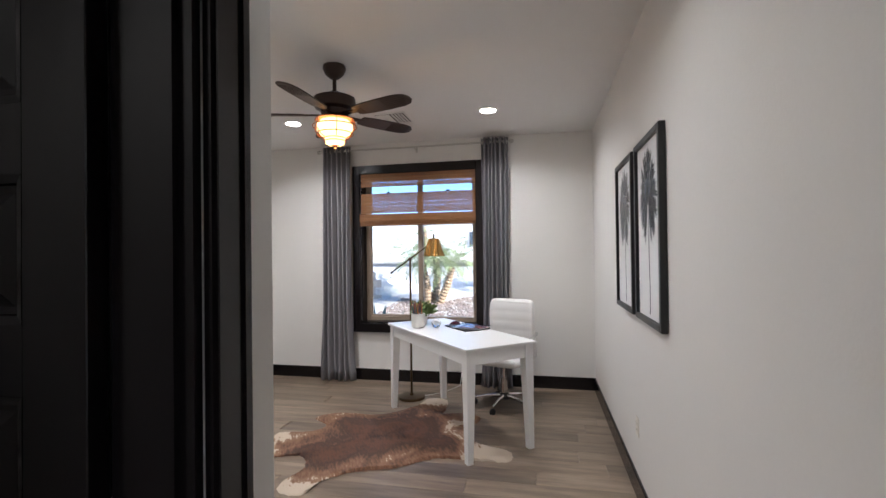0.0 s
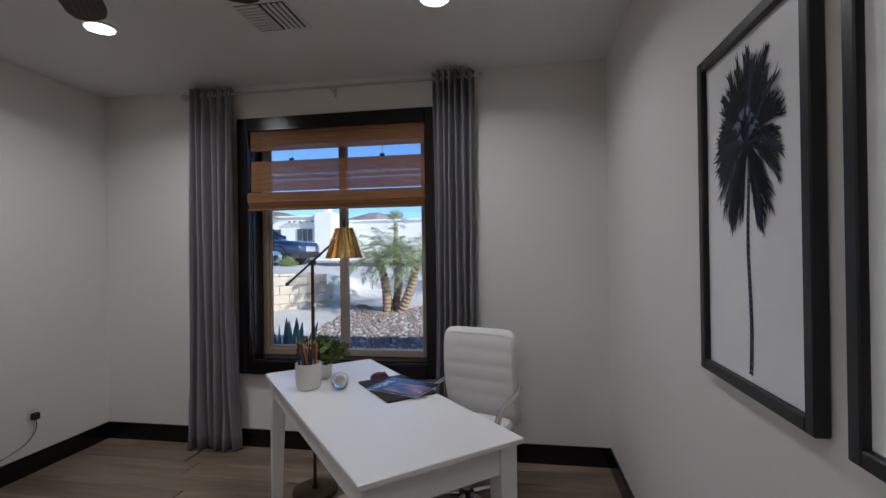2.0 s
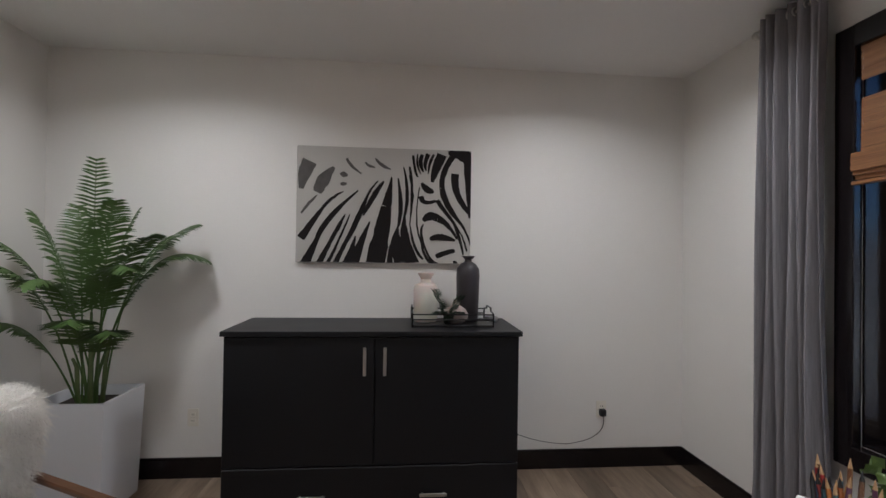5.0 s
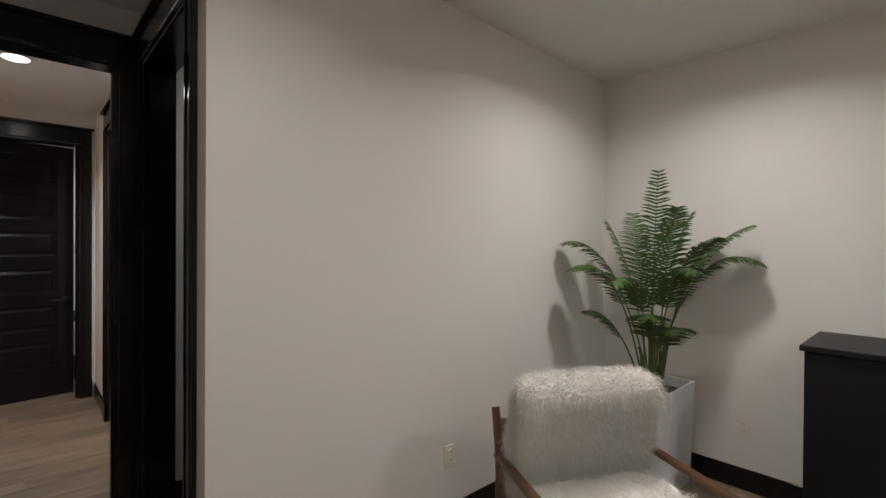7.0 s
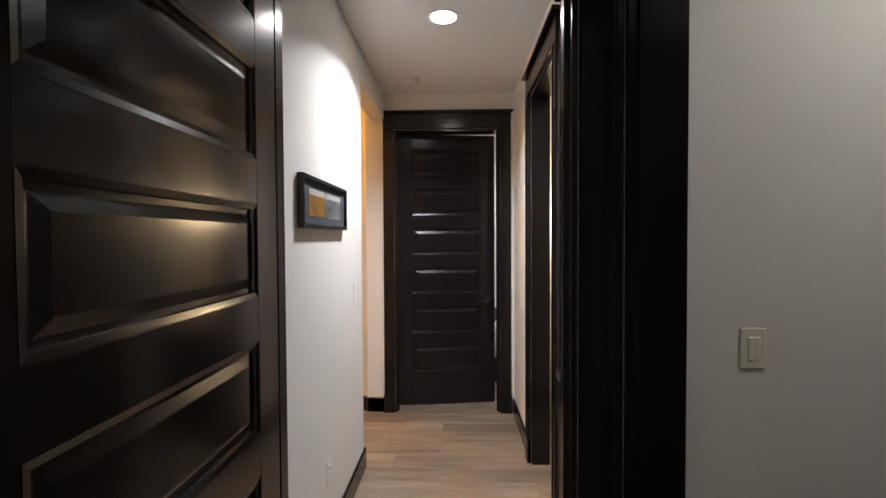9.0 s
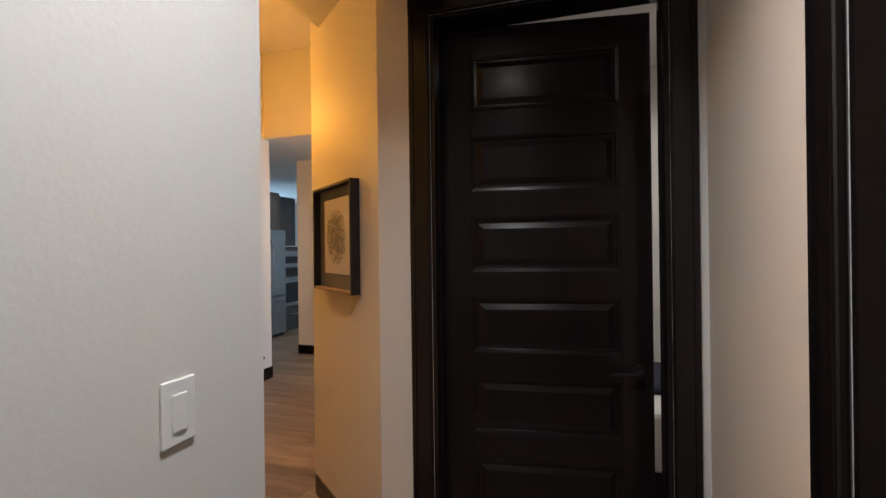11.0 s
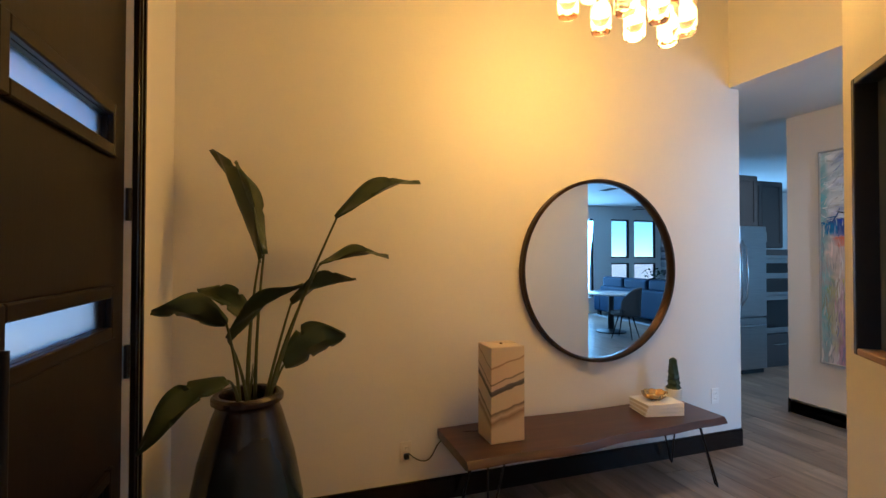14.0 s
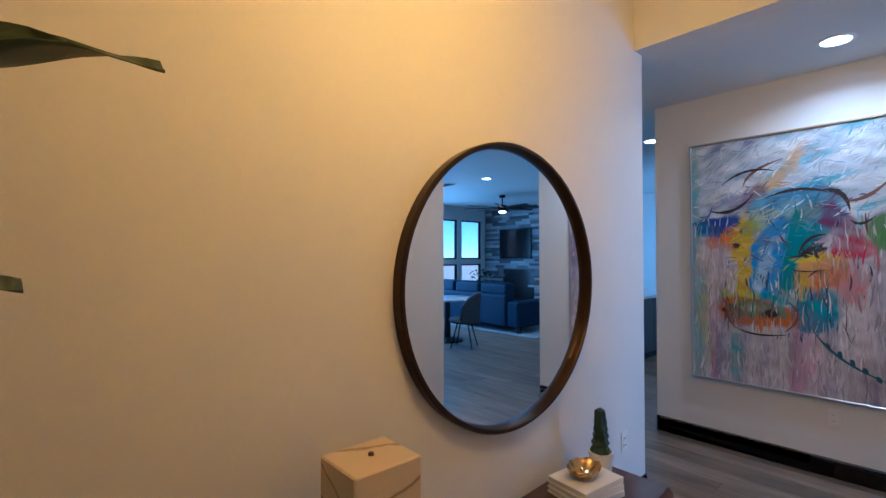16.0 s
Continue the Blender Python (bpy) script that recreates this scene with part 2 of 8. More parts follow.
# ---- structure ----
H, HF = 2.74, 3.7
wall("wall_office_east", "x", 0.695, 0.815, -0.02, 5.5, 0, HF)
wall("wall_hall_east", "x", 0.68, 0.80, -1.625, -0.02, 0, HF)
wall("wall_office_window", "y", 5.5, 5.70, -3.30, 0.815, 0, HF, [(-1.905, -0.545, 0.66, 2.385)])
wall("wall_office_west", "x", -3.30, -3.18, 1.14, 5.5, 0, H)
wall("wall_office_back", "y", 1.14, 1.265, -3.18, -0.37, 0, H)
wall("wall_closet", "x", -0.52, -0.37, 0.04, 1.14, 0, H, [(0.15, 1.075, 0, 2.44)])
wall("wall_office_door", "y", -0.09, 0.04, -2.3, 0.70, 0, H, [(-0.28, 0.62, 0, 2.44)])
wall("wall_closet_west", "x", -2.42, -2.30, -0.09, 1.14, 0, H)
wall("wall_hall_west", "x", -0.55, -0.43, -2.59, -0.09, 0, H, [(-1.70, -0.93, 0, 2.44), (-0.66, -0.18, 0, 2.44)])
wall("wall_hall_end", "y", -2.74, -2.59, -3.2, 0.842, 0, HF, [(-0.31, 0.60, 0, 2.44)])
wall("wall_hall_header", "x", 0.68, 0.80, -2.59, -1.625, 2.53, HF)
wall("wall_foyer_front", "y", -1.42, -1.28, 0.80, 3.57, 0, HF, [(1.86, 2.80, 0, 2.78)])
wall("wall_foyer_mirror", "x", 3.45, 3.57, -5.27, -1.42, 0, HF)
wall("wall_foyer_soffit", "y", -5.29, -5.17, 1.45, 3.57, H, HF)
wall("wall_foyer_west", "x", 1.43, 1.548, -5.27, -3.178, 0, HF)
wall("wall_cow_painting", "y", -6.52, -6.40, 1.80, 3.86, 0, H)
wall("wall_bath_west", "x", -3.3, -3.2, -2.61, -0.09, 0, H)
wall("wall_bedroom_south", "y", -4.42, -4.30, -3.92, 1.43, 0, H)
# the widest hole is an unseen opening, added to let daylight in
wall("wall_living_west", "x", -3.92, -3.80, -11.67, -4.42, 0, H, [(-10.52, -9.93, 1.40, 2.41), (-11.40, -10.66, 1.40, 2.41), (-10.52, -9.93, 0.5, 1.27), (-11.40, -10.66, 0.5, 1.27), (-9.4, -6.0, 0.4, 2.41)])
wall("wall_living_south", "y", -11.79, -11.67, -3.92, 7.4, 0, H)
# the hole is an unseen opening, added for a daylight lamp
wall("wall_kitchen_east", "x", 7.4, 7.52, -11.79, -5.27, 0, H, [(-10.6, -8.9, 1.05, 2.1)])
wall("wall_kitchen_north", "y", -5.39, -5.27, 3.57, 7.4, 0, H)
wall("wall_bedroom_west", "x", -3.3, -3.2, -4.30, -2.74, 0, H)
# the wall set across the corner of hall and foyer
DIAG = Matrix.Translation((0.842, -2.59, 0)) @ Matrix.Rotation(radians(-39.8), 4, "Z")
solo("wall_foyer_diagonal", bx(0, 0.918, -0.12, 0, 0, HF, m=DIAG), WALL, "painted white plaster wall set across the corner", "wall", "structure")
# unseen slab over the whole house, added to block sky light and cast shade
solo("roof", bx(-4.6, 8.2, -12.4, 6.25, HF + 0.1, HF + 0.3), mat("roof_tile", (0.3, 0.2, 0.15), 0.8, grain=0.2), "unseen flat roof slab that blocks sky light and casts the house shadow", "roof", "structure")
wall("wall_front_upper", "y", 5.5, 5.66, -3.92, -3.30, 0, HF)
wall("wall_front_east", "y", -1.42, -1.28, 3.57, 7.52, 0, HF)
# ceilings
for nm, q in (("ceiling_office", (-3.18, 0.70, 1.265, 5.5, H)), ("ceiling_vestibule", (-0.37, 0.70, 0.04, 1.265, H)), ("ceiling_closet", (-2.3, -0.37, 0.04, 1.14, H)),
              ("ceiling_hall", (-0.43, 0.68, -2.61, -0.09, H)), ("ceiling_bath", (-3.2, -0.55, -2.61, -0.09, H)), ("ceiling_bedroom", (-3.2, 1.43, -4.30, -2.74, H)), ("ceiling_living", (-3.8, 7.4, -11.67, -5.29, H)), ("ceiling_living_north", (-3.8, 1.43, -5.29, -4.42, H)), ("ceiling_foyer", (0.68, 3.57, -5.27, -1.28, HF))):
    solo(nm, bx(q[0], q[1], q[2], q[3], q[4], q[4] + 0.1), CEIL, "flat white painted ceiling", "ceiling", "structure")

# ---- shared fittings ----
rnd = random.Random(5)


def ribbon(bm, pts, widths, place, mi=0):
    """A flat strip through 2D points with a width at each, laid out by place(u, v)."""
    P = [Vector((p[0], p[1])) for p in pts]
    rows = []
    for i, p in enumerate(P):
        d = (P[min(i + 1, len(P) - 1)] - P[max(i - 1, 0)])
        d = d.normalized() if d.length > 1e-9 else Vector((1, 0))
        s = Vector((-d.y, d.x)) * (widths[i] / 2 if isinstance(widths, (list, tuple)) else widths / 2)
        rows.append((bm.verts.new(place(*(p + s))), bm.verts.new(place(*(p - s)))))
    for a, b in zip(rows, rows[1:]):
        f = bm.faces.new((a[0], a[1], b[1], b[0]))
        f.material_index = mi
    return bm


def bez(p0, p1, p2, n=10):
    """Points of a quadratic curve."""
    out = []
    for i in range(n + 1):
        t = i / n
        out.append(tuple((1 - t) ** 2 * a + 2 * t * (1 - t) * b + t * t * c for a, b, c in zip(p0, p1, p2)))
    return out


def casing(name, at, w, h, cw=0.09, head=0.13, depth=0.022, material=BLACK):
    """Door trim round an opening w wide and h high; local x along the wall from the opening's middle, y out of the wall."""
    t = tagged(thing(name, "black painted wooden door casing with a capped head", "door casing", at), kind="structure")
    for s in (-1, 1):
        part("side_trim", bx(min(s * w / 2, s * (w / 2 + cw)), max(s * w / 2, s * (w / 2 + cw)), 0, depth, 0, h, bevel=0.004), material, t)
        part("plinth_block", bx(min(s * w / 2, s * (w / 2 + cw + 0.006)), max(s * w / 2, s * (w / 2 + cw + 0.006)), 0, depth + 0.006, 0, 0.16, bevel=0.003), material, t)
        bead = B()
        box(bead, s * (w / 2 + 0.012) - 0.006, s * (w / 2 + 0.012) + 0.006, depth, depth + 0.005, 0.16, h)
        box(bead, s * (w / 2 + cw - 0.014) - 0.008, s * (w / 2 + cw - 0.014) + 0.008, depth, depth + 0.006, 0.16, h)
        part("bead", bead, material, t)
    part("head_trim", bx(-w / 2 - cw, w / 2 + cw, 0, depth + 0.003, h, h + head, bevel=0.004), material, t)
    part("head_cap", bx(-w / 2 - cw - 0.018, w / 2 + cw + 0.018, 0, depth + 0.025, h + head, h + head + 0.022, bevel=0.004), material, t)
    return t


def jamb(name, at, w, h, d, stop=None, material=BLACK):
    """The lining of an opening: local y runs through the wall from 0 to d."""
    t = tagged(thing(name, "black painted door jamb lining", "door jamb", at), kind="structure")
    for s in (-1, 1):
        part("jamb_side", bx(min(s * w / 2, s * (w / 2 - 0.018)), max(s * w / 2, s * (w / 2 - 0.018)), 0, d, 0, h), material, t)
        if stop is not None:
            part("door_stop", bx(min(s * (w / 2 - 0.018), s * (w / 2 - 0.03)), max(s * (w / 2 - 0.018), s * (w / 2 - 0.03)), stop, stop + 0.035, 0, h - 0.018), material, t)
    part("jamb_head", bx(-w / 2 + 0.018, w / 2 - 0.018, 0, d, h - 0.018, h), material, t)
    return t


def panel_door(name, at, w, h, label, panels=6, handle_side=1, handle_z=0.93, levers=(1, -1), th=0.04, material=BLACK):
    """A leaf with raised panels: local x from the hinge (0) to w, y is the thickness, panels show on both faces."""
    t = tagged(thing(name, label, "door", at), kind="structure")
    st = 0.125
    ph, rail, low = 0.240 * h / 2.42, 0.113 * h / 2.42, 0.292 * h / 2.42
    for x0, x1 in ((0, st), (w - st, w)):
        part("stile", bx(x0, x1, 0, th, 0, h, bevel=0.002), material, t)
    z, zs = 0.0, []
    for i in range(panels + 1):
        hh = low if i == 0 else rail if i < panels else h - z
        part("rail", bx(st, w - st, 0.0005, th - 0.0005, z, z + hh), material, t)
        z += hh
        if i < panels:
            zs.append((z, z + ph))
            z += ph
    for z0, z1 in zs:
        bm = B()
        x0, x1 = st, w - st
        for sgn, yf in ((1, th), (-1, 0.0)):
            # a sloped moulding, then a field that rises again
            steps = [(0.0, 0.0), (0.014, -0.004), (0.016, -0.012), (0.028, -0.013), (0.052, -0.004), (0.054, -0.004)]
            loops = []
            for ins, dep in steps:
                y = yf + sgn * dep
                loops.append([bm.verts.new(c) for c in ((x0 + ins, y, z0 + ins), (x1 - ins, y, z0 + ins), (x1 - ins, y, z1 - ins), (x0 + ins, y, z1 - ins))])
            for a, b in zip(loops, loops[1:]):
                for k in range(4):
                    bm.faces.new((a[k], a[(k + 1) % 4], b[(k + 1) % 4], b[k]))
            bm.faces.new(loops[-1])
        part("panel", bm, material, t)
    hx = w - 0.06
    for s in levers:
        y0 = th if s > 0 else 0
        hd = B()
        lathe(hd, [(0.0, 0), (0.03, 0), (0.03, 0.008), (0.012, 0.012), (0.011, 0.05), (0.0, 0.05)], 20, Matrix.Translation((hx, y0, handle_z)) @ Matrix.Rotation(radians(-90 * s), 4, "X"))
        tube(hd, [(hx, y0 + s * 0.045, handle_z), (hx - 0.05, y0 + s * 0.052, handle_z), (hx - 0.115, y0 + s * 0.048, handle_z - 0.004)], [0.009, 0.008, 0.006], 10)
        part("door_handle", hd, IRON, t, "dark bronze lever handle", True)
    for hz in (0.2, h / 2, h - 0.2):
        hg = B()
        tube(hg, [(-0.004, -0.006, hz - 0.05), (-0.004, -0.006, hz + 0.05)], 0.008, 10)
        part("hinge", hg, IRON, t, "black butt hinge", True)
    return t


def recessed_light(x, y, z, power, label="round white recessed ceiling light, switched on", color=(1.0, 0.955, 0.91), r=0.075, spread=150):
    t = thing("recessed_light", label, "ceiling light", pose(x, y, z), "recessed ceiling lights")
    part("trim_ring", lathe(B(), [(r, 0.0), (r + 0.018, -0.001), (r + 0.02, -0.006), (r - 0.003, -0.008), (r - 0.004, 0.0)], 36), WHITE_PLASTIC, t, "white trim ring", True)
    lens = part("lens", lathe(B(), [(0, -0.005), (r - 0.004, -0.004)], 36), LENS, t, "glowing frosted lens")
    d = bpy.data.lights.new("recessed_lamp", "AREA")
    d.shape, d.size, d.energy, d.color, d.spread = "DISK", r * 1.9, power, color, radians(spread)
    lamp = new("lamp", d)
    lamp.parent = t
    lamp.location = (0, 0, -0.012)
    return t


LENS = glow("lamp_lens", (1.0, 0.95, 0.88), 14.0)


def outlet(at, label="ivory duplex wall outlet", kind="outlet", gangs=1, material=PLASTIC):
    """A wall plate: local x along the wall, y out of it."""
    t = thing("wall_" + kind, label, kind, at)
    w = 0.07 + 0.046 * (gangs - 1)
    part("plate", bx(-w / 2, w / 2, 0, 0.006, -0.057, 0.057, bevel=0.003, seg=2), material, t)
    for g in range(gangs):
        cx = (g - (gangs - 1) / 2) * 0.046
        if kind == "outlet":
            for zz in (-0.02, 0.02):
                s = B()
                box(s, cx - 0.016, cx + 0.016, 0.006, 0.008, zz - 0.013, zz + 0.013, bevel=0.004)
                part("socket", s, material, t)
                sl = B()
                for dx in (-0.006, 0.006):
                    box(sl, cx + dx - 0.001, cx + dx + 0.001, 0.008, 0.0084, zz - 0.004, zz + 0.005)
                part("slot", sl, RUBBER, t)
        else:
            part("rocker", bx(cx - 0.016, cx + 0.016, 0.006, 0.0095, -0.033, 0.033, bevel=0.002, m=Matrix.Translation((0, 0, 0))), material, t)
    return t


def baseboard(name, a, b, h=0.13, d=0.014, side=1):
    """A skirting board from a to b on the floor; it stands out to the left of the run."""
    a, b = Vector((*a, 0)), Vector((*b, 0))
    L = (b - a).length
    m = Matrix.Translation(a) @ Matrix.Rotation(math.atan2(b.y - a.y, b.x - a.x), 4, "Z")
    bm = B()
    box(bm, 0, L, 0, d, 0, h - 0.012)
    box(bm, 0, L, 0, d - 0.004, h - 0.012, h, bevel=0.002)
    return solo(name, bm, BLACK, "black painted wooden baseboard", "baseboard", "structure", at=m)


# ---- office ----
baseboard("baseboard_window", (0.695, 5.5), (-3.18, 5.5))
baseboard("baseboard_west", (-3.18, 5.486), (-3.18, 1.265))
baseboard("baseboard_back", (-3.166, 1.265), (-0.37, 1.265))
baseboard("baseboard_east", (0.695, 0.15), (0.695, 5.486))
baseboard("baseboard_vestibule", (-0.37, 1.279), (-0.37, 1.18))

# window in the front wall
VINYL = mat("taupe_vinyl", (0.30, 0.235, 0.18), 0.45, grain=0.05)
win = tagged(thing("window_1", "wide slider window in a taupe frame with black painted trim", "window", pose(-1.21, 5.5, 0)), kind="structure")
X0, X1, Z0, Z1 = -0.695, 0.665, 0.66, 2.385
for nm, q in (("trim_left", (X0 - 0.09, X0, -0.045, 0, Z0 - 0.10, Z1 + 0.10)), ("trim_right", (X1, X1 + 0.10, -0.045, 0, Z0 - 0.10, Z1 + 0.10)),
              ("trim_head", (X0, X1, -0.048, 0, Z1, Z1 + 0.10)), ("trim_sill", (X0, X1, -0.055, 0, Z0 - 0.10, Z0))):
    part("window_trim", bx(*q, bevel=0.004), BLACK, win, "black painted trim board")
for q in ((X0, X0 + 0.012, 0, 0.14, Z0, Z1), (X1 - 0.012, X1, 0, 0.14, Z0, Z1), (X0 + 0.012, X1 - 0.012, 0, 0.14, Z1 - 0.012, Z1), (X0 + 0.012, X1 - 0.012, -0.0, 0.14, Z0, Z0 + 0.012)):
    part("reveal", bx(*q), BLACK, win, "black painted reveal board")
fx0, fx1, fz0, fz1 = X0 + 0.014, X1 - 0.014, Z0 + 0.014, Z1 - 0.014
for q in ((fx0, fx0 + 0.05, 0.12, 0.19, fz0, fz1), (fx1 - 0.05, fx1, 0.12, 0.19, fz0, fz1), (fx0 + 0.05, fx1 - 0.05, 0.12, 0.19, fz1 - 0.05, fz1), (fx0 + 0.05, fx1 - 0.05, 0.115, 0.19, fz0, fz0 + 0.05), (-0.04, 0.016, 0.112, 0.175, fz0 + 0.05, fz1 - 0.05)):
    part("window_frame", bx(*q, bevel=0.004), VINYL, win, "taupe vinyl frame bar")
for q in ((fx0 + 0.05, fx0 + 0.068, 0.135, 0.16, fz0 + 0.05, fz1 - 0.05), (fx0 + 0.068, -0.04, 0.135, 0.16, fz0 + 0.05, fz0 + 0.07)):
    part("sash_bar", bx(*q, bevel=0.002), VINYL, win)
for xa, xb, yy in ((fx0 + 0.05, -0.04, 0.148), (0.016, fx1 - 0.05, 0.162)):
    pn = part("pane", bx(xa, xb, yy, yy + 0.004, fz0 + 0.05, fz1 - 0.05), PANE, win, "clear glass pane")
    pn.visible_shadow = False

# woven shade, lowered a little from the top
WOVEN = streaked("woven_bamboo", (0.36, 0.165, 0.06), (0.15, 0.06, 0.022), (3.0, 20.0, 240.0), 0.6, 0.5, contrast=(0.3, 0.66))
shade = thing("woven_shade", "brown woven bamboo roman shade, half raised in the window", "window shade", pose(-1.21, 5.478, 0))


def slats(z0, z1, x0, x1, owner, y=0.0, lean=0.0, step=0.0085):
    for i in range(int((z1 - z0) / step)):
        z = z0 + (i + 0.5) * step
        yy = y + lean * (z - z0) + rnd.uniform(-0.0007, 0.0007)
        gap = 0.0004 if rnd.random() > 0.16 else 0.0012
        part("slat", bx(x0 + rnd.uniform(0, 0.003), x1 - rnd.uniform(0, 0.003), yy, yy + 0.0022, z - step / 2 + gap, z + step / 2 - gap), WOVEN, owner)


slats(2.235, 2.405, -0.685, 0.66, shade)
slats(1.93, 2.165, -0.685, 0.66, shade)
for k in range(4):
    f = part("fold", bx(-0.687, 0.662, -0.012 - 0.011 * k, -0.004 - 0.011 * k, 1.786 + 0.018 * k, 1.895 + 0.008 * k, bevel=0.003), WOVEN, shade, "gathered fold of woven bamboo")
    slats(1.788 + 0.018 * k, 1.895 + 0.008 * k, -0.687, 0.662, f, y=-0.015 - 0.011 * k)
part("bottom_bar", bx(-0.687, 0.662, -0.046, -0.024, 1.782, 1.798, bevel=0.003), WOVEN, shade)
for xx in (-0.35, 0.35):
    part("cord_lock", bx(xx - 0.018, xx + 0.018, -0.012, 0.006, 2.155, 2.175, bevel=0.003), IRON, shade, "black cord lock")
for xx in (-0.35, 0.35):
    part("cord", tube(B(), [(xx, 0.006, 2.17), (xx, 0.006, 2.24)], 0.0012, 5), IRON, shade)

# curtains on a rod
CURTAIN = streaked("grey_curtain_cloth", (0.27, 0.258, 0.275), (0.18, 0.172, 0.188), (160.0, 160.0, 6.0), 0.75, 0.25)
rod = thing("curtain_rod", "slim brushed nickel curtain rod with round finials", "curtain rod", pose(0, 5.395, 2.655))
part("rod", tube(B(), [(-2.35, 0, 0), (-0.17, 0, 0)], 0.010, 14), NICKEL, rod, smooth=True)
for xx, s in ((-2.35, -1), (-0.17, 1)):
    part("finial", lathe(B(), [(0, 0), (0.014, 0), (0.014, 0.012), (0.02, 0.016), (0.024, 0.03), (0.02, 0.045), (0.0, 0.05)], 20, Matrix.Translation((xx, 0, 0)) @ Matrix.Rotation(radians(90 * s), 4, "Y")), NICKEL, rod, "nickel finial", True)
for xx in (-2.29, -1.22, -0.23):
    b = B()
    tube(b, [(xx, 0.105, -0.01), (xx, 0.0, -0.012), (xx, 0, 0.0)], 0.005, 8)
    box(b, xx - 0.012, xx + 0.012, 0.098, 0.105, -0.045, 0.03, bevel=0.002)
    part("bracket", b, NICKEL, rod, "nickel wall bracket")


def curtain(x0, x1, label, seed):
    r = random.Random(seed)
    t = thing("curtain", label, "curtain", pose(0, 5.395, 0), "curtains at the window")
    n, rows = 120, 26
    bm = B()
    folds = 6.5
    grid = []
    top, bot = 2.70, 0.012
    ph = r.uniform(0, 6)
    for j in range(rows + 1):
        z = top + (bot - top) * j / rows
        f = j / rows
        spread = 1 + 0.30 * max(0, f - 0.6) ** 1.3 * 2.4
        row = []
        for i in range(n + 1):
            u = i / n
            cx = (x0 + x1) / 2
            x = cx + (u - 0.5) * (x1 - x0) * spread + 0.006 * math.sin(9 * u + 3 * f + ph)
            amp = 0.055 * (0.8 + 0.2 * math.sin(5 * u + ph)) * (1 - 0.1 * f)
            y = amp * math.sin(u * folds * 2 * math.pi + 0.5 * math.sin(2.4 * f + ph)) + 0.012 * math.sin(u * 23 + 5 * f)
            if f > 0.9:
                y += (f - 0.9) * 0.25 * math.sin(u * 31 + ph)
            row.append(bm.verts.new((x, y, z)))
        grid.append(row)
    for a, b in zip(grid, grid[1:]):
        for i in range(n):
            bm.faces.new((a[i], a[i + 1], b[i + 1], b[i]))
    cl = part("cloth", bm, CURTAIN, t, smooth=True)
    mod = cl.modifiers.new("thick", "SOLIDIFY")
    mod.thickness = 0.003
    for k in range(11):
        u = (k + 0.5) / 11
        xx = x0 + u * (x1 - x0)
        g = B()
        ring = [(xx, 0.024 * math.cos(a), 2.655 + 0.024 * math.sin(a)) for a in [2 * math.pi * i / 16 for i in range(17)]]
        tube(g, ring, 0.004, 6, cap=False)
        part("grommet", g, NICKEL, t, "metal grommet ring")
    return t


curtain(-2.345, -1.985, "grey grommet-top curtain panel pooled at the floor", 1)
curtain(-0.47, -0.185, "grey grommet-top curtain panel hanging beside the window", 2)

# ceiling
VENTM = mat("vent_white", (0.7, 0.69, 0.67), 0.5)
vent = thing("ceiling_vent", "white square ceiling air vent with two slatted fields", "ceiling vent", pose(-1.19, 4.56, 2.74, 0, 0, 0))
part("frame", bx(-0.16, 0.16, -0.16, 0.16, -0.008, 0, bevel=0.003), VENTM, vent)
for k in range(9):
    part("slat", bx(-0.13, 0.0, -0.13 + k * 0.029, -0.115 + k * 0.029, -0.016, -0.008, m=Matrix.Translation((0, 0, 0))), VENTM, vent)
for k in range(4):
    part("slat", bx(0.018 + k * 0.03, 0.034 + k * 0.03, -0.13, 0.13, -0.016, -0.008), VENTM, vent)
# black sheet puts the shade of the duct into colour
part("backing", bx(-0.135, 0.135, -0.135, 0.135, -0.0095, -0.0085), RUBBER, vent, "black sheet standing in for the shaded duct opening")
# the fourth light is unseen, added to complete the grid of three
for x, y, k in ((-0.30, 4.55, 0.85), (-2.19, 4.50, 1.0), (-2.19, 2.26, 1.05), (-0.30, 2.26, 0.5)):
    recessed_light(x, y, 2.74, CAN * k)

# ceiling fan with a lantern light
fan = thing("ceiling_fan", "dark bronze ceiling fan with five louvred blades and a lantern", "ceiling fan", pose(-1.21, 3.34, 2.74))
part("canopy", lathe(B(), [(0.0, 0), (0.075, 0), (0.078, -0.02), (0.06, -0.06), (0.03, -0.085), (0.02, -0.09), (0, -0.09)], 32), BRONZE, fan, smooth=True)
part("downrod", tube(B(), [(0, 0, -0.08), (0, 0, -0.2)], 0.013, 14), BRONZE, fan, smooth=True)
part("motor", lathe(B(), [(0, -0.175), (0.03, -0.175), (0.035, -0.195), (0.1, -0.205), (0.138, -0.222), (0.142, -0.262), (0.13, -0.29), (0.1, -0.305), (0.085, -0.34), (0.06, -0.345), (0, -0.345)], 40), BRONZE, fan, "ribbed dark bronze motor housing", True)
BLADE = streaked("dark_walnut_blade", (0.045, 0.024, 0.017), (0.02, 0.011, 0.008), (8, 50, 8), 0.5, 0.1)
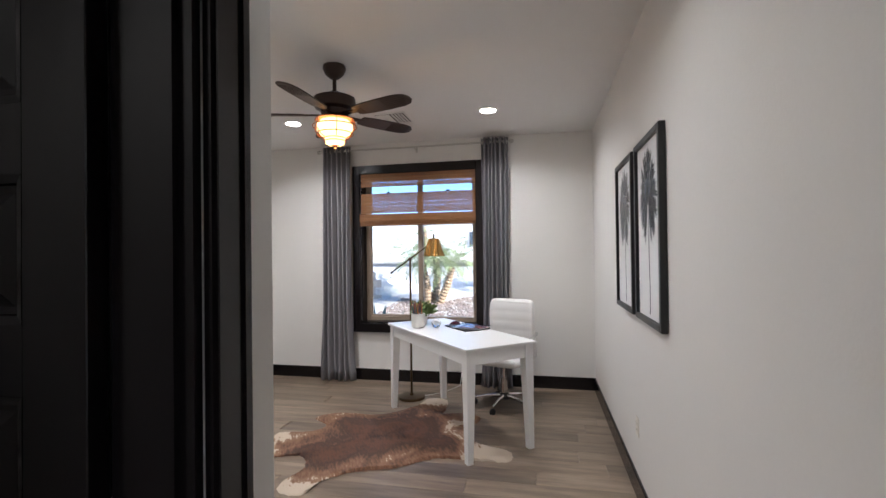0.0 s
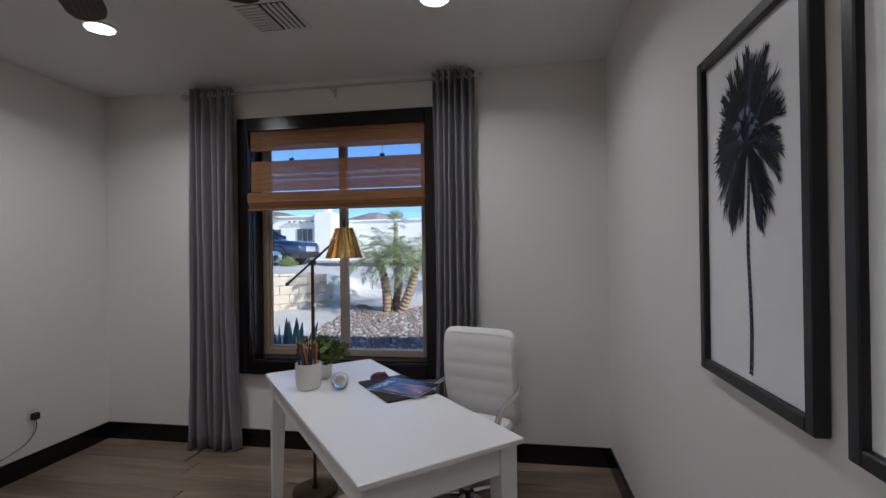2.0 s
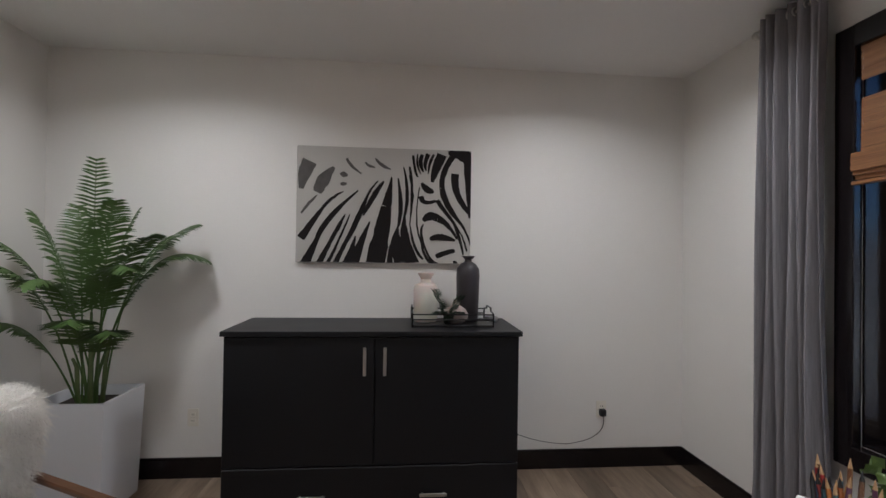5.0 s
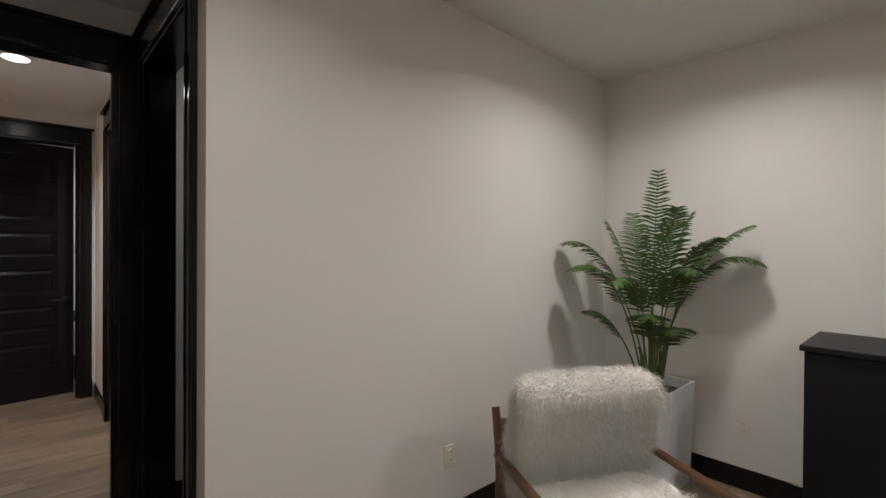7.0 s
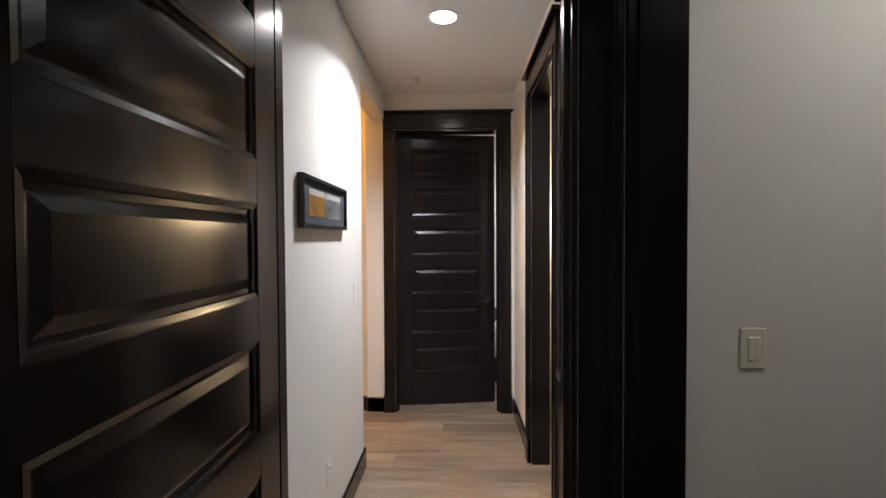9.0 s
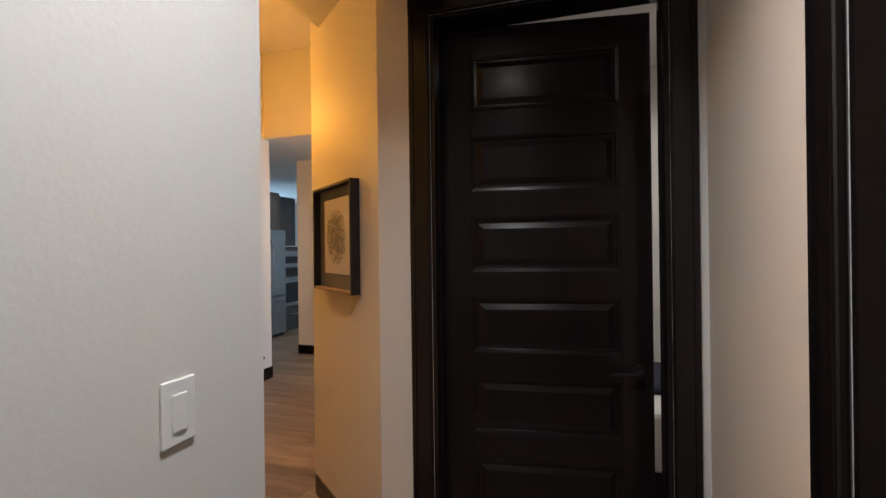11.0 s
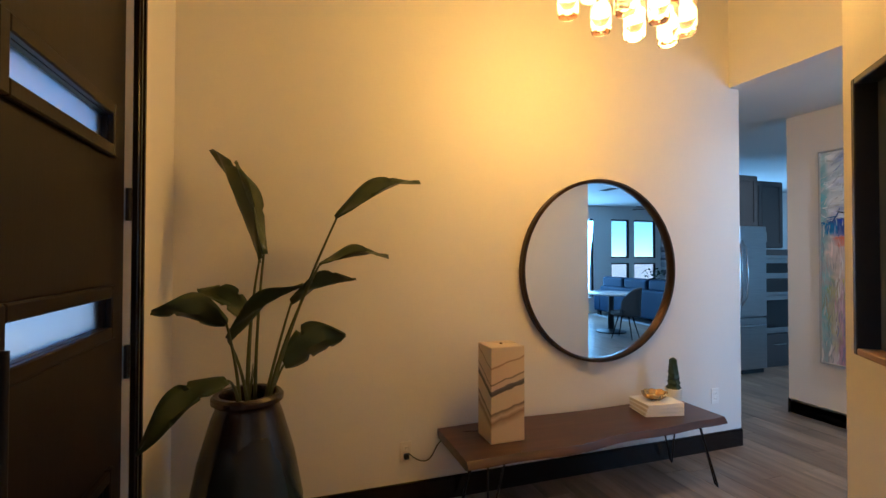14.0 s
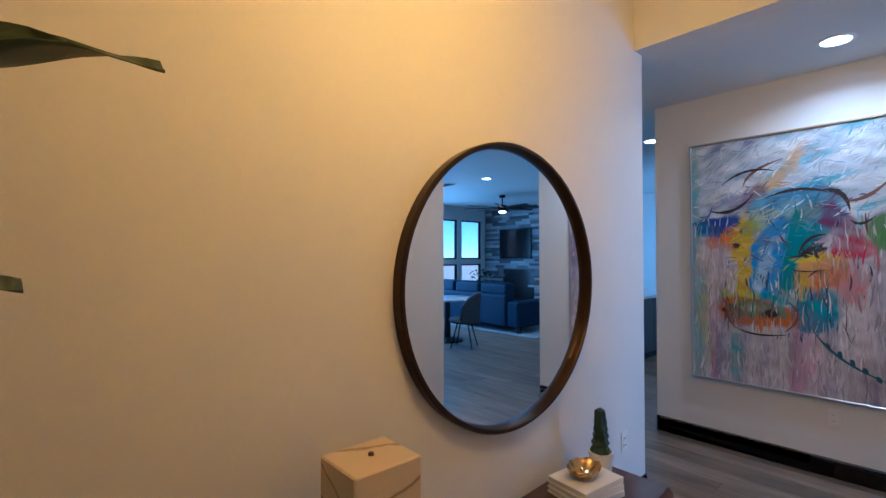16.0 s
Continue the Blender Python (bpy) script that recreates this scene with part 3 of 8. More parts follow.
for k in range(5):
    a = radians(52 - 72 * k)
    R = Matrix.Rotation(a, 4, "Z") @ Matrix.Translation((0, 0, -0.335)) @ Matrix.Rotation(radians(-12), 4, "X")
    arm = B()
    box(arm, 0.08, 0.22, -0.02, 0.02, -0.006, 0.004, bevel=0.003)
    box(arm, 0.19, 0.25, -0.045, 0.045, -0.005, 0.002, bevel=0.002)
    bmesh.ops.transform(arm, matrix=R, verts=arm.verts)
    part("blade_arm", arm, BRONZE, fan)
    bl = B()
    sec = [(0.2, 0.05), (0.28, 0.062), (0.44, 0.068), (0.55, 0.066), (0.605, 0.05), (0.63, 0.02)]
    outline = [(x, w) for x, w in sec] + [(x, -w) for x, w in reversed(sec)]
    lo = [bl.verts.new((x, y, -0.004)) for x, y in outline]
    hi = [bl.verts.new((x, y, 0.004)) for x, y in outline]
    bl.faces.new(lo)
    bl.faces.new(hi[::-1])
    for i in range(len(lo)):
        j = (i + 1) % len(lo)
        bl.faces.new((lo[i], lo[j], hi[j], hi[i]))
    bmesh.ops.transform(bl, matrix=R, verts=bl.verts)
    blade = part("blade", bl, BLADE, fan, "dark wood blade with louvred tip")
    for j in range(6):
        yy = -0.05 + j * 0.02
        part("louvre", bx(0.43, 0.6 - abs(yy) * 0.5, yy - 0.006, yy + 0.002, -0.0075, -0.0042, m=R), BLADE, blade)
COPPER = mat("aged_copper", (0.42, 0.17, 0.07), 0.35, metal=0.9, grain=0.1, stain=0.1)
part("light_plate", lathe(B(), [(0, -0.352), (0.06, -0.35), (0.128, -0.362), (0.135, -0.372), (0.11, -0.374), (0, -0.366)], 36), COPPER, fan, "aged copper light plate", True)
AMBER = glow("amber_seeded_glass", (1.0, 0.56, 0.2), FANGLASS)
part("glass_shade", lathe(B(), [(0.095, -0.374), (0.118, -0.40), (0.118, -0.43), (0.098, -0.468), (0.072, -0.488), (0.064, -0.50), (0.062, -0.528), (0.04, -0.538), (0, -0.54)], 32), AMBER, fan, "amber seeded glass lantern shade, lit", True)
cage = B()
for k in range(6):
    a = 2 * math.pi * k / 6
    tube(cage, [((r) * math.cos(a), (r) * math.sin(a), z) for r, z in ((0.12, -0.37), (0.146, -0.395), (0.146, -0.43), (0.11, -0.478), (0.075, -0.495))], 0.003, 6)
for r, z in ((0.147, -0.412), (0.077, -0.494), (0.072, -0.512), (0.122, -0.462)):
    tube(cage, [(r * math.cos(i * math.pi / 16), r * math.sin(i * math.pi / 16), z) for i in range(33)], 0.0035, 6, cap=False)
part("cage", cage, COPPER, fan, "copper wire cage", True)
part("bottom_finial", lathe(B(), [(0, -0.565), (0.008, -0.558), (0.012, -0.542), (0.03, -0.54), (0, -0.535)], 12), COPPER, fan, smooth=True)
fl = bpy.data.lights.new("fan_lamp", "POINT")
fl.energy, fl.color, fl.shadow_soft_size = FANLAMP, (1.0, 0.62, 0.3), 0.06
flo = new("lamp", fl)
flo.parent = fan
flo.location = (0, 0, -0.62)

# desk
desk = thing("writing_desk", "plain white lacquered writing desk with four tapered legs", "desk", pose(-0.594, 4.288, 0, 0, 0, -49.6))
DL, DW, DH = 1.44, 0.62, 0.80
part("desktop", bx(-DL / 2, DL / 2, -DW / 2, DW / 2, DH - 0.02, DH, bevel=0.004, seg=2), WHITE, desk)
for q in ((-DL / 2 + 0.09, DL / 2 - 0.09, -DW / 2 + 0.03, -DW / 2 + 0.05), (-DL / 2 + 0.09, DL / 2 - 0.09, DW / 2 - 0.05, DW / 2 - 0.03)):
    part("apron", bx(*q, DH - 0.12, DH - 0.02), WHITE, desk)
for xx in (-1, 1):
    part("apron", bx(xx * (DL / 2 - 0.04) - 0.01, xx * (DL / 2 - 0.04) + 0.01, -DW / 2 + 0.09, DW / 2 - 0.09, DH - 0.12, DH - 0.02), WHITE, desk)
for sx in (-1, 1):
    for sy in (-1, 1):
        lg = B()
        cx, cy = sx * (DL / 2 - 0.055), sy * (DW / 2 - 0.055)
        top = [lg.verts.new((cx + a * 0.035, cy + b * 0.035, DH - 0.02)) for a, b in ((-1, -1), (1, -1), (1, 1), (-1, 1))]
        mid = [lg.verts.new((cx + a * 0.035, cy + b * 0.035, DH - 0.14)) for a, b in ((-1, -1), (1, -1), (1, 1), (-1, 1))]
        bot = [lg.verts.new((cx + sx * 0.012 + a * 0.022, cy + sy * 0.012 + b * 0.022, 0)) for a, b in ((-1, -1), (1, -1), (1, 1), (-1, 1))]
        for p, q in ((top, mid), (mid, bot)):
            for k in range(4):
                lg.faces.new((p[k], p[(k + 1) % 4], q[(k + 1) % 4], q[k]))
        lg.faces.new(top)
        lg.faces.new(bot)
        part("leg", lg, WHITE, desk)

# on the desk
CERAMIC = mat("white_ceramic", (0.72, 0.71, 0.68), 0.3, grain=0.02)
pot = thing("pencil_pot", "white ceramic pot full of coloured pencils on the desk", "pencil pot", pose(-0.93, 4.405, DH) @ Matrix.Scale(1.1, 4))
part("pot", lathe(B(), [(0, 0), (0.042, 0), (0.052, 0.008), (0.057, 0.05), (0.056, 0.115), (0.052, 0.115), (0.052, 0.02), (0, 0.018)], 32), CERAMIC, pot, smooth=True)
PCOL = [mat("pencil_paint", c, 0.4) for c in ((0.35, 0.03, 0.03), (0.03, 0.05, 0.1), (0.5, 0.16, 0.03), (0.05, 0.12, 0.16), (0.16, 0.07, 0.03), (0.12, 0.03, 0.08), (0.55, 0.3, 0.1), (0.02, 0.02, 0.02))]
PWOOD = mat("pencil_wood", (0.5, 0.32, 0.17), 0.6)
for k in range(22):
    a, rr = rnd.uniform(0, 6.28), 0.042 * math.sqrt(rnd.random())
    le = 0.16 + rnd.uniform(-0.01, 0.025)
    tilt = Matrix.Translation((rr * math.cos(a), rr * math.sin(a), 0.03)) @ Euler((rnd.uniform(-0.16, 0.16), rnd.uniform(-0.16, 0.16), 0)).to_matrix().to_4x4()
    b = tube(B(), [(0, 0, 0), (0, 0, le)], 0.004, 6)
    bmesh.ops.transform(b, matrix=tilt, verts=b.verts)
    pc = part("pencil", b, PCOL[k % 8], pot)
    tip = tube(B(), [(0, 0, le), (0, 0, le + 0.018)], [0.004, 0.0006], 6)
    bmesh.ops.transform(tip, matrix=tilt, verts=tip.verts)
    part("pencil_tip", tip, PWOOD if k % 3 else PCOL[7], pc)

LEAF = mat("green_leaf", (0.085, 0.14, 0.03), 0.5, grain=0.3, scale=25, stain=0.2, island=0.3)
SOIL = mat("dark_soil", (0.03, 0.022, 0.016), 0.9, grain=0.3, bump=0.6)
pl = thing("potted_plant", "small bushy green plant in a pale ceramic pot on the desk", "potted plant", pose(-0.95, 4.60, DH) @ Matrix.Scale(1.12, 4))
part("pot", lathe(B(), [(0, 0), (0.042, 0), (0.047, 0.01), (0.053, 0.085), (0.049, 0.085), (0.044, 0.07), (0, 0.07)], 28), CERAMIC, pl, smooth=True)
part("soil", lathe(B(), [(0, 0.072), (0.045, 0.072)], 20), SOIL, pl)
stems, foliage = B(), B()
for k in range(34):
    a, e = rnd.uniform(0, 6.28), rnd.uniform(0.25, 1.4)
    L = rnd.uniform(0.07, 0.125)
    end = Vector((math.cos(a) * math.cos(e), math.sin(a) * math.cos(e), math.sin(e))) * L + Vector((0, 0, 0.075))
    tube(stems, [(0.01 * math.cos(a), 0.01 * math.sin(a), 0.07), tuple(end * 0.6 + Vector((0, 0, 0.04))), tuple(end)], 0.0014, 5)
    for j in range(8):
        p = end * rnd.uniform(0.65, 1.05)
        d = Vector((rnd.uniform(-1, 1), rnd.uniform(-1, 1), rnd.uniform(-0.3, 0.9))).normalized()
        s = d.orthogonal().normalized() * 0.013
        le = rnd.uniform(0.03, 0.048)
        v = [foliage.verts.new(p), foliage.verts.new(p + d * le * 0.5 + s), foliage.verts.new(p + d * le), foliage.verts.new(p + d * le * 0.5 - s), foliage.verts.new(p + d * le * 0.5 + d.cross(s) * 0.25)]
        for q in ((0, 1, 4), (1, 2, 4), (2, 3, 4), (3, 0, 4)):
            foliage.faces.new([v[i] for i in q])
part("stems", stems, LEAF, pl)
tagged(part("leaves", foliage, LEAF, pl), kind="stuff")

globe = thing("glass_paperweight", "clear glass ball paperweight on the desk", "paperweight", pose(-0.765, 4.40, DH) @ Matrix.Scale(1.14, 4))
part("ball", lathe(B(), [(0, 0.0)] + [(0.037 * math.sin(math.pi * i / 16), 0.037 - 0.037 * math.cos(math.pi * i / 16)) for i in range(1, 16)] + [(0, 0.074)], 28), GLASS, globe, smooth=True)
part("bubbles", lathe(B(), [(0, 0.02), (0.014, 0.03), (0.017, 0.04), (0.01, 0.052), (0, 0.055)], 12), WHITE, globe, "pale swirl inside", True)

fold = thing("folder", "black leather folder lying on the desk", "folder", pose(-0.50, 4.45, DH, 0, 0, -49.6))
part("cover", bx(-0.18, 0.18, -0.125, 0.125, 0, 0.012, bevel=0.004), RUBBER, fold)
part("page_block", bx(-0.16, 0.168, -0.115, 0.115, 0.003, 0.009), WHITE, fold)
PRINT = streaked("magazine_print", (0.50, 0.20, 0.13), (0.012, 0.03, 0.10), (7, 26, 1), 0.22, 0.0, contrast=(0.42, 0.66))
NIGHT = mat("magazine_blue", (0.012, 0.03, 0.085), 0.22, grain=0.2, scale=14)
mag = thing("magazine", "glossy blue magazine with a sunset house cover on the folder", "magazine", pose(-0.455, 4.43, DH + 0.0125, 0, 0, -20))
part("pages", bx(-0.138, 0.138, -0.103, 0.103, 0, 0.006), WHITE, mag)
part("cover", bx(-0.14, 0.14, -0.105, 0.105, 0.006, 0.0075), NIGHT, mag)
part("cover_photo", bx(-0.06, 0.137, -0.10, 0.04, 0.0076, 0.0082), PRINT, mag, "glossy sunset photograph")
tcv = bpy.data.curves.new("title", "FONT")
tcv.body, tcv.size, tcv.extrude, tcv.align_x = "HOME", 0.05, 0.0003, "CENTER"
tcv.materials.append(WHITE)
ttl = new("title", tcv)
ttl.parent = mag
ttl.matrix_local = pose(-0.085, -0.02, 0.0082, 0, 0, 90)
MOUSE = mat("dark_red_gloss", (0.06, 0.008, 0.02), 0.15, coat=0.5)
ms = thing("computer_mouse", "dark red glossy computer mouse on the desk", "mouse", pose(-0.635, 4.62, DH, 0, 0, 20))
m_ = B()
bmesh.ops.create_uvsphere(m_, u_segments=20, v_segments=12, radius=1)
for v in m_.verts:
    v.co = Vector((v.co.x * 0.05, v.co.y * 0.03, max(v.co.z, 0) * 0.032))
part("body", m_, MOUSE, ms, smooth=True)
part("wheel", tube(B(), [(0.026, -0.003, 0.027), (0.026, 0.003, 0.027)], 0.006, 10), RUBBER, ms)

# brass reading lamp
lamp_ = thing("floor_lamp", "antique brass pharmacy floor lamp with a pleated metal shade", "floor lamp", pose(-1.15, 4.93, 0))
part("base", lathe(B(), [(0, 0), (0.135, 0), (0.137, 0.008), (0.132, 0.024), (0.12, 0.028), (0.02, 0.03), (0.018, 0.05), (0, 0.05)], 40), DARKBRASS, lamp_, "round dark brass base", True)
part("pole", tube(B(), [(0, 0, 0.03), (0, 0, 1.40)], 0.0105, 14), DARKBRASS, lamp_, smooth=True)
e0, e1 = Vector((-1.41, 5.105, 1.26)) - Vector((-1.15, 4.93, 0)), Vector((-0.87, 4.70, 1.56)) - Vector((-1.15, 4.93, 0))
part("arm", tube(B(), [tuple(e0), tuple(e1)], 0.007, 12), DARKBRASS, lamp_, smooth=True)
part("arm_end", lathe(B(), [(0, -0.014), (0.012, -0.008), (0.014, 0), (0.012, 0.008), (0, 0.014)], 14, Matrix.Translation(e0)), DARKBRASS, lamp_, smooth=True)
kn = B()
lathe(kn, [(0, -0.02), (0.018, -0.02), (0.018, 0.02), (0, 0.02)], 16, Matrix.Translation((0, 0, 1.405)) @ Matrix.Rotation(radians(90), 4, "X"))
part("joint", kn, DARKBRASS, lamp_, "brass knuckle joint", True)
sc = Vector((-0.842, 4.672, 0)) - Vector((-1.15, 4.93, 0))
sh = B()
npl = 36
ra, rb, za, zb = 0.098, 0.045, 1.435, 1.60
rings = []
for r, z, inn in ((ra, za, 0), (rb, zb, 0)):
    rings.append([sh.verts.new((sc.x + (r + (0.004 if k % 2 else -0.002)) * math.cos(2 * math.pi * k / npl), sc.y + (r + (0.004 if k % 2 else -0.002)) * math.sin(2 * math.pi * k / npl), z)) for k in range(npl)])
for k in range(npl):
    sh.faces.new((rings[0][k], rings[0][(k + 1) % npl], rings[1][(k + 1) % npl], rings[1][k]))
sh.faces.new(rings[1])
so = part("shade", sh, BRASS, lamp_, "pleated brass cone shade")
md = so.modifiers.new("thick", "SOLIDIFY")
md.thickness = 0.002
part("shade_finial", tube(B(), [(sc.x, sc.y, 1.60), (sc.x, sc.y, 1.645)], 0.009, 12), DARKBRASS, lamp_, smooth=True)
part("bulb", lathe(B(), [(0, 1.46), (0.02, 1.465), (0.028, 1.49), (0.018, 1.53), (0.012, 1.55), (0, 1.55)], 16, Matrix.Translation((sc.x, sc.y, 0))), WHITE_PLASTIC, lamp_, smooth=True)
part("cord", tube(B(), bez((0.1, 0.05, 0.012), (0.3, 0.2, 0.0), (0.42, 0.44, 0.02), 8) + bez((0.42, 0.44, 0.02), (0.45, 0.52, 0.2), (0.44, 0.555, 0.62), 8), 0.003, 6), WHITE_PLASTIC, lamp_, "white power cord")

# desk chair
LEATHER = mat("white_leatherette", (0.74, 0.73, 0.72), 0.42, grain=0.03, scale=180, bump=0.25, stain=0.04)
chair = thing("office_chair", "white leatherette office chair with chrome arms and base", "office chair", pose(-0.21, 4.86, 0, 0, 0, 160) @ Matrix.Diagonal((0.95, 0.95, 0.955, 1)))


def cushion(w, d, h, r, ribs=0, n=20, m=16):
    """A padded slab, w x d, with a rounded rim and cross ribs."""
    bm = B()
    bmesh.ops.create_cube(bm, size=1)
    bmesh.ops.subdivide_edges(bm, edges=bm.edges, cuts=n, use_grid_fill=True)
    for v in bm.verts:
        x, y, z = v.co * 2
        k = 9.0
        s = (abs(x) ** k + abs(y) ** k + abs(z) ** 2.6) ** (1 / k) or 1
        s = max(s, 0.6)
        v.co = Vector((x / s * w / 2, y / s * d / 2, z / max(1, (abs(x) ** 6 + abs(y) ** 6) ** 0.25) * h / 2))
        if ribs and abs(z) > 0.9:
            v.co.z -= math.copysign(r * (0.5 + 0.5 * math.cos(y * ribs * math.pi)) ** 6, z)
    return bm


bk = cushion(0.50, 0.62, 0.06, 0.005, ribs=6.5, n=34)
for v in bk.verts:
    v.co.z += 0.05 * (v.co.y / 0.3) ** 2 - 0.02
bmesh.ops.transform(bk, matrix=Matrix.Translation((0, -0.225, 0.735)) @ Matrix.Rotation(radians(82), 4, "X"), verts=bk.verts)
part("backrest", bk, LEATHER, chair, "ribbed white leatherette back", True)
st = cushion(0.48, 0.47, 0.075, 0.01, ribs=3.5)
bmesh.ops.transform(st, matrix=Matrix.Translation((0, 0.02, 0.475)), verts=st.verts)
part("seat", st, LEATHER, chair, smooth=True)
for s in (-1, 1):
    a = B()
    tube(a, [(s * 0.2, 0.14, 0.45), (s * 0.265, 0.15, 0.47), (s * 0.272, 0.17, 0.60), (s * 0.272, 0.12, 0.665), (s * 0.272, -0.1, 0.685), (s * 0.262, -0.22, 0.70), (s * 0.225, -0.25, 0.705)], 0.017, 12)
    part("armrest", a, CHROME, chair, "bent chrome armrest", True)
part("column", tube(B(), [(0, 0, 0.1), (0, 0, 0.28), (0, 0, 0.281), (0, 0, 0.44)], [0.03, 0.03, 0.018, 0.018], 18), CHROME, chair, smooth=True)
part("tilt_plate", bx(-0.1, 0.1, -0.1, 0.1, 0.425, 0.44, bevel=0.003), RUBBER, chair)
part("hub", lathe(B(), [(0, 0.07), (0.045, 0.07), (0.045, 0.12), (0.03, 0.135), (0, 0.135)], 20), RUBBER, chair, smooth=True)
for k in range(5):
    a = 2 * math.pi * k / 5 + 0.35
    c, s = math.cos(a), math.sin(a)
    lg = tube(B(), [(0.03 * c, 0.03 * s, 0.105), (0.18 * c, 0.18 * s, 0.095), (0.30 * c, 0.30 * s, 0.07)], [0.019, 0.015, 0.012], 10)
    part("leg", lg, CHROME, chair, "chrome star-base leg", True)
    w = B()
    for o in (-0.013, 0.013):
        tube(w, [(0.30 * c - s * (o - 0.007), 0.30 * s + c * (o - 0.007), 0.027), (0.30 * c - s * (o + 0.007), 0.30 * s + c * (o + 0.007), 0.027)], 0.027, 16)
    part("caster", w, RUBBER, chair, "black twin caster")

# cowhide
HIDE = bpy.data.materials.new("cowhide")
HIDE.use_nodes = True
n_, l_ = HIDE.node_tree.nodes, HIDE.node_tree.links
tc, nz, nz2, rp = n_.new("ShaderNodeTexCoord"), n_.new("ShaderNodeTexNoise"), n_.new("ShaderNodeTexNoise"), n_.new("ShaderNodeValToRGB")
mp = n_.new("ShaderNodeMapping")
mp.inputs["Scale"].default_value = (1.0, 1.0, 1.0)
vl = n_.new("ShaderNodeVectorMath")
vl.operation = "LENGTH"
l_.new(tc.outputs["Object"], mp.inputs["Vector"])
sc2 = n_.new("ShaderNodeVectorMath")
sc2.operation = "MULTIPLY"
sc2.inputs[1].default_value = (0.62, 1.0, 0)
l_.new(mp.outputs[0], sc2.inputs[0])
l_.new(sc2.outputs[0], vl.inputs[0])
nz.inputs["Scale"].default_value, nz.inputs["Detail"].default_value, nz.inputs["Distortion"].default_value = 2.6, 9, 0.9
nz2.inputs["Scale"].default_value, nz2.inputs["Detail"].default_value = 24, 7
strand = n_.new("ShaderNodeMapping")
strand.inputs["Scale"].default_value, strand.inputs["Rotation"].default_value = (2.6, 0.7, 1.0), (0, 0, 0.5)
l_.new(tc.outputs["Object"], strand.inputs["Vector"])
l_.new(tc.outputs["Object"], nz.inputs["Vector"])
l_.new(strand.outputs[0], nz2.inputs["Vector"])
ad = n_.new("ShaderNodeMath")
ad.operation = "MULTIPLY_ADD"
l_.new(nz.outputs["Fac"], ad.inputs[0])
ad.inputs[1].default_value = 1.15
l_.new(vl.outputs["Value"], ad.inputs[2])
ad2 = n_.new("ShaderNodeMath")
ad2.operation = "MULTIPLY_ADD"
l_.new(nz2.outputs["Fac"], ad2.inputs[0])
ad2.inputs[1].default_value = 0.42
l_.new(ad.outputs[0], ad2.inputs[2])
sc3 = n_.new("ShaderNodeMath")
sc3.operation = "MULTIPLY"
l_.new(ad2.outputs[0], sc3.inputs[0])
sc3.inputs[1].default_value = 0.72
l_.new(sc3.outputs[0], rp.inputs[0])
rp.color_ramp.elements[0].position, rp.color_ramp.elements[0].color = 0.50, (0.026, 0.009, 0.006, 1)
rp.color_ramp.elements[1].position, rp.color_ramp.elements[1].color = 1.0, (0.56, 0.46, 0.36, 1)
for ps, cc in ((0.66, (0.115, 0.042, 0.019)), (0.79, (0.045, 0.019, 0.011)), (0.91, (0.19, 0.088, 0.045)), (0.985, (0.26, 0.15, 0.09))):
    e = rp.color_ramp.elements.new(ps)
    e.color = (*cc, 1)
l_.new(rp.outputs[0], n_["Principled BSDF"].inputs["Base Color"])
n_["Principled BSDF"].inputs["Roughness"].default_value = 0.75
n_["Principled BSDF"].inputs["Sheen Weight"].default_value = 0.04
bmp = n_.new("ShaderNodeBump")
bmp.inputs["Strength"].default_value, bmp.inputs["Distance"].default_value = 0.5, 0.006
l_.new(nz2.outputs["Fac"], bmp.inputs["Height"])
l_.new(bmp.outputs[0], n_["Principled BSDF"].inputs["Normal"])
hide = B()
hp = [(-0.86, 0.12), (-0.84, 0.30), (-0.58, 0.27), (-0.42, 0.36), (-0.50, 0.55), (-0.30, 0.60), (0.0, 0.46), (0.3, 0.48), (0.55, 0.56), (0.66, 0.70), (0.82, 0.62), (0.74, 0.40), (0.66, 0.28), (0.85, 0.24), (0.96, 0.12), (0.86, 0.0), (0.72, -0.10),
      (0.72, -0.34), (0.88, -0.52), (0.80, -0.66), (0.56, -0.56), (0.3, -0.46), (0.0, -0.50), (-0.3, -0.47), (-0.52, -0.52), (-0.66, -0.64), (-0.80, -0.52), (-0.62, -0.30), (-0.66, -0.12), (-0.90, -0.08)]
ring = []
N = len(hp)
for i in range(N):
    p0, p1, p2, p3 = (Vector(hp[(i + k) % N]) for k in (-1, 0, 1, 2))
    for j in range(8):
        t = j / 8
        q = 0.5 * ((2 * p1) + (p2 - p0) * t + (2 * p0 - 5 * p1 + 4 * p2 - p3) * t * t + (3 * p1 - p0 - 3 * p2 + p3) * t ** 3)
        ring.append(q + Vector((rnd.uniform(-0.006, 0.006), rnd.uniform(-0.006, 0.006))))
c = hide.verts.new((0, 0, 0.007))
loops = []
for f in (1.0, 0.97, 0.8, 0.55, 0.3):
    loops.append([hide.verts.new((q.x * f, q.y * f, 0.001 if f == 1.0 else 0.014 + 0.009 * math.sin(q.x * 9 * f) * math.cos(q.y * 8 * f))) for q in ring])
M_ = len(ring)
for a, b in zip(loops, loops[1:]):
    for i in range(M_):
        hide.faces.new((a[i], a[(i + 1) % M_], b[(i + 1) % M_], b[i]))
for i in range(M_):
    hide.faces.new((loops[-1][i], loops[-1][(i + 1) % M_], c))
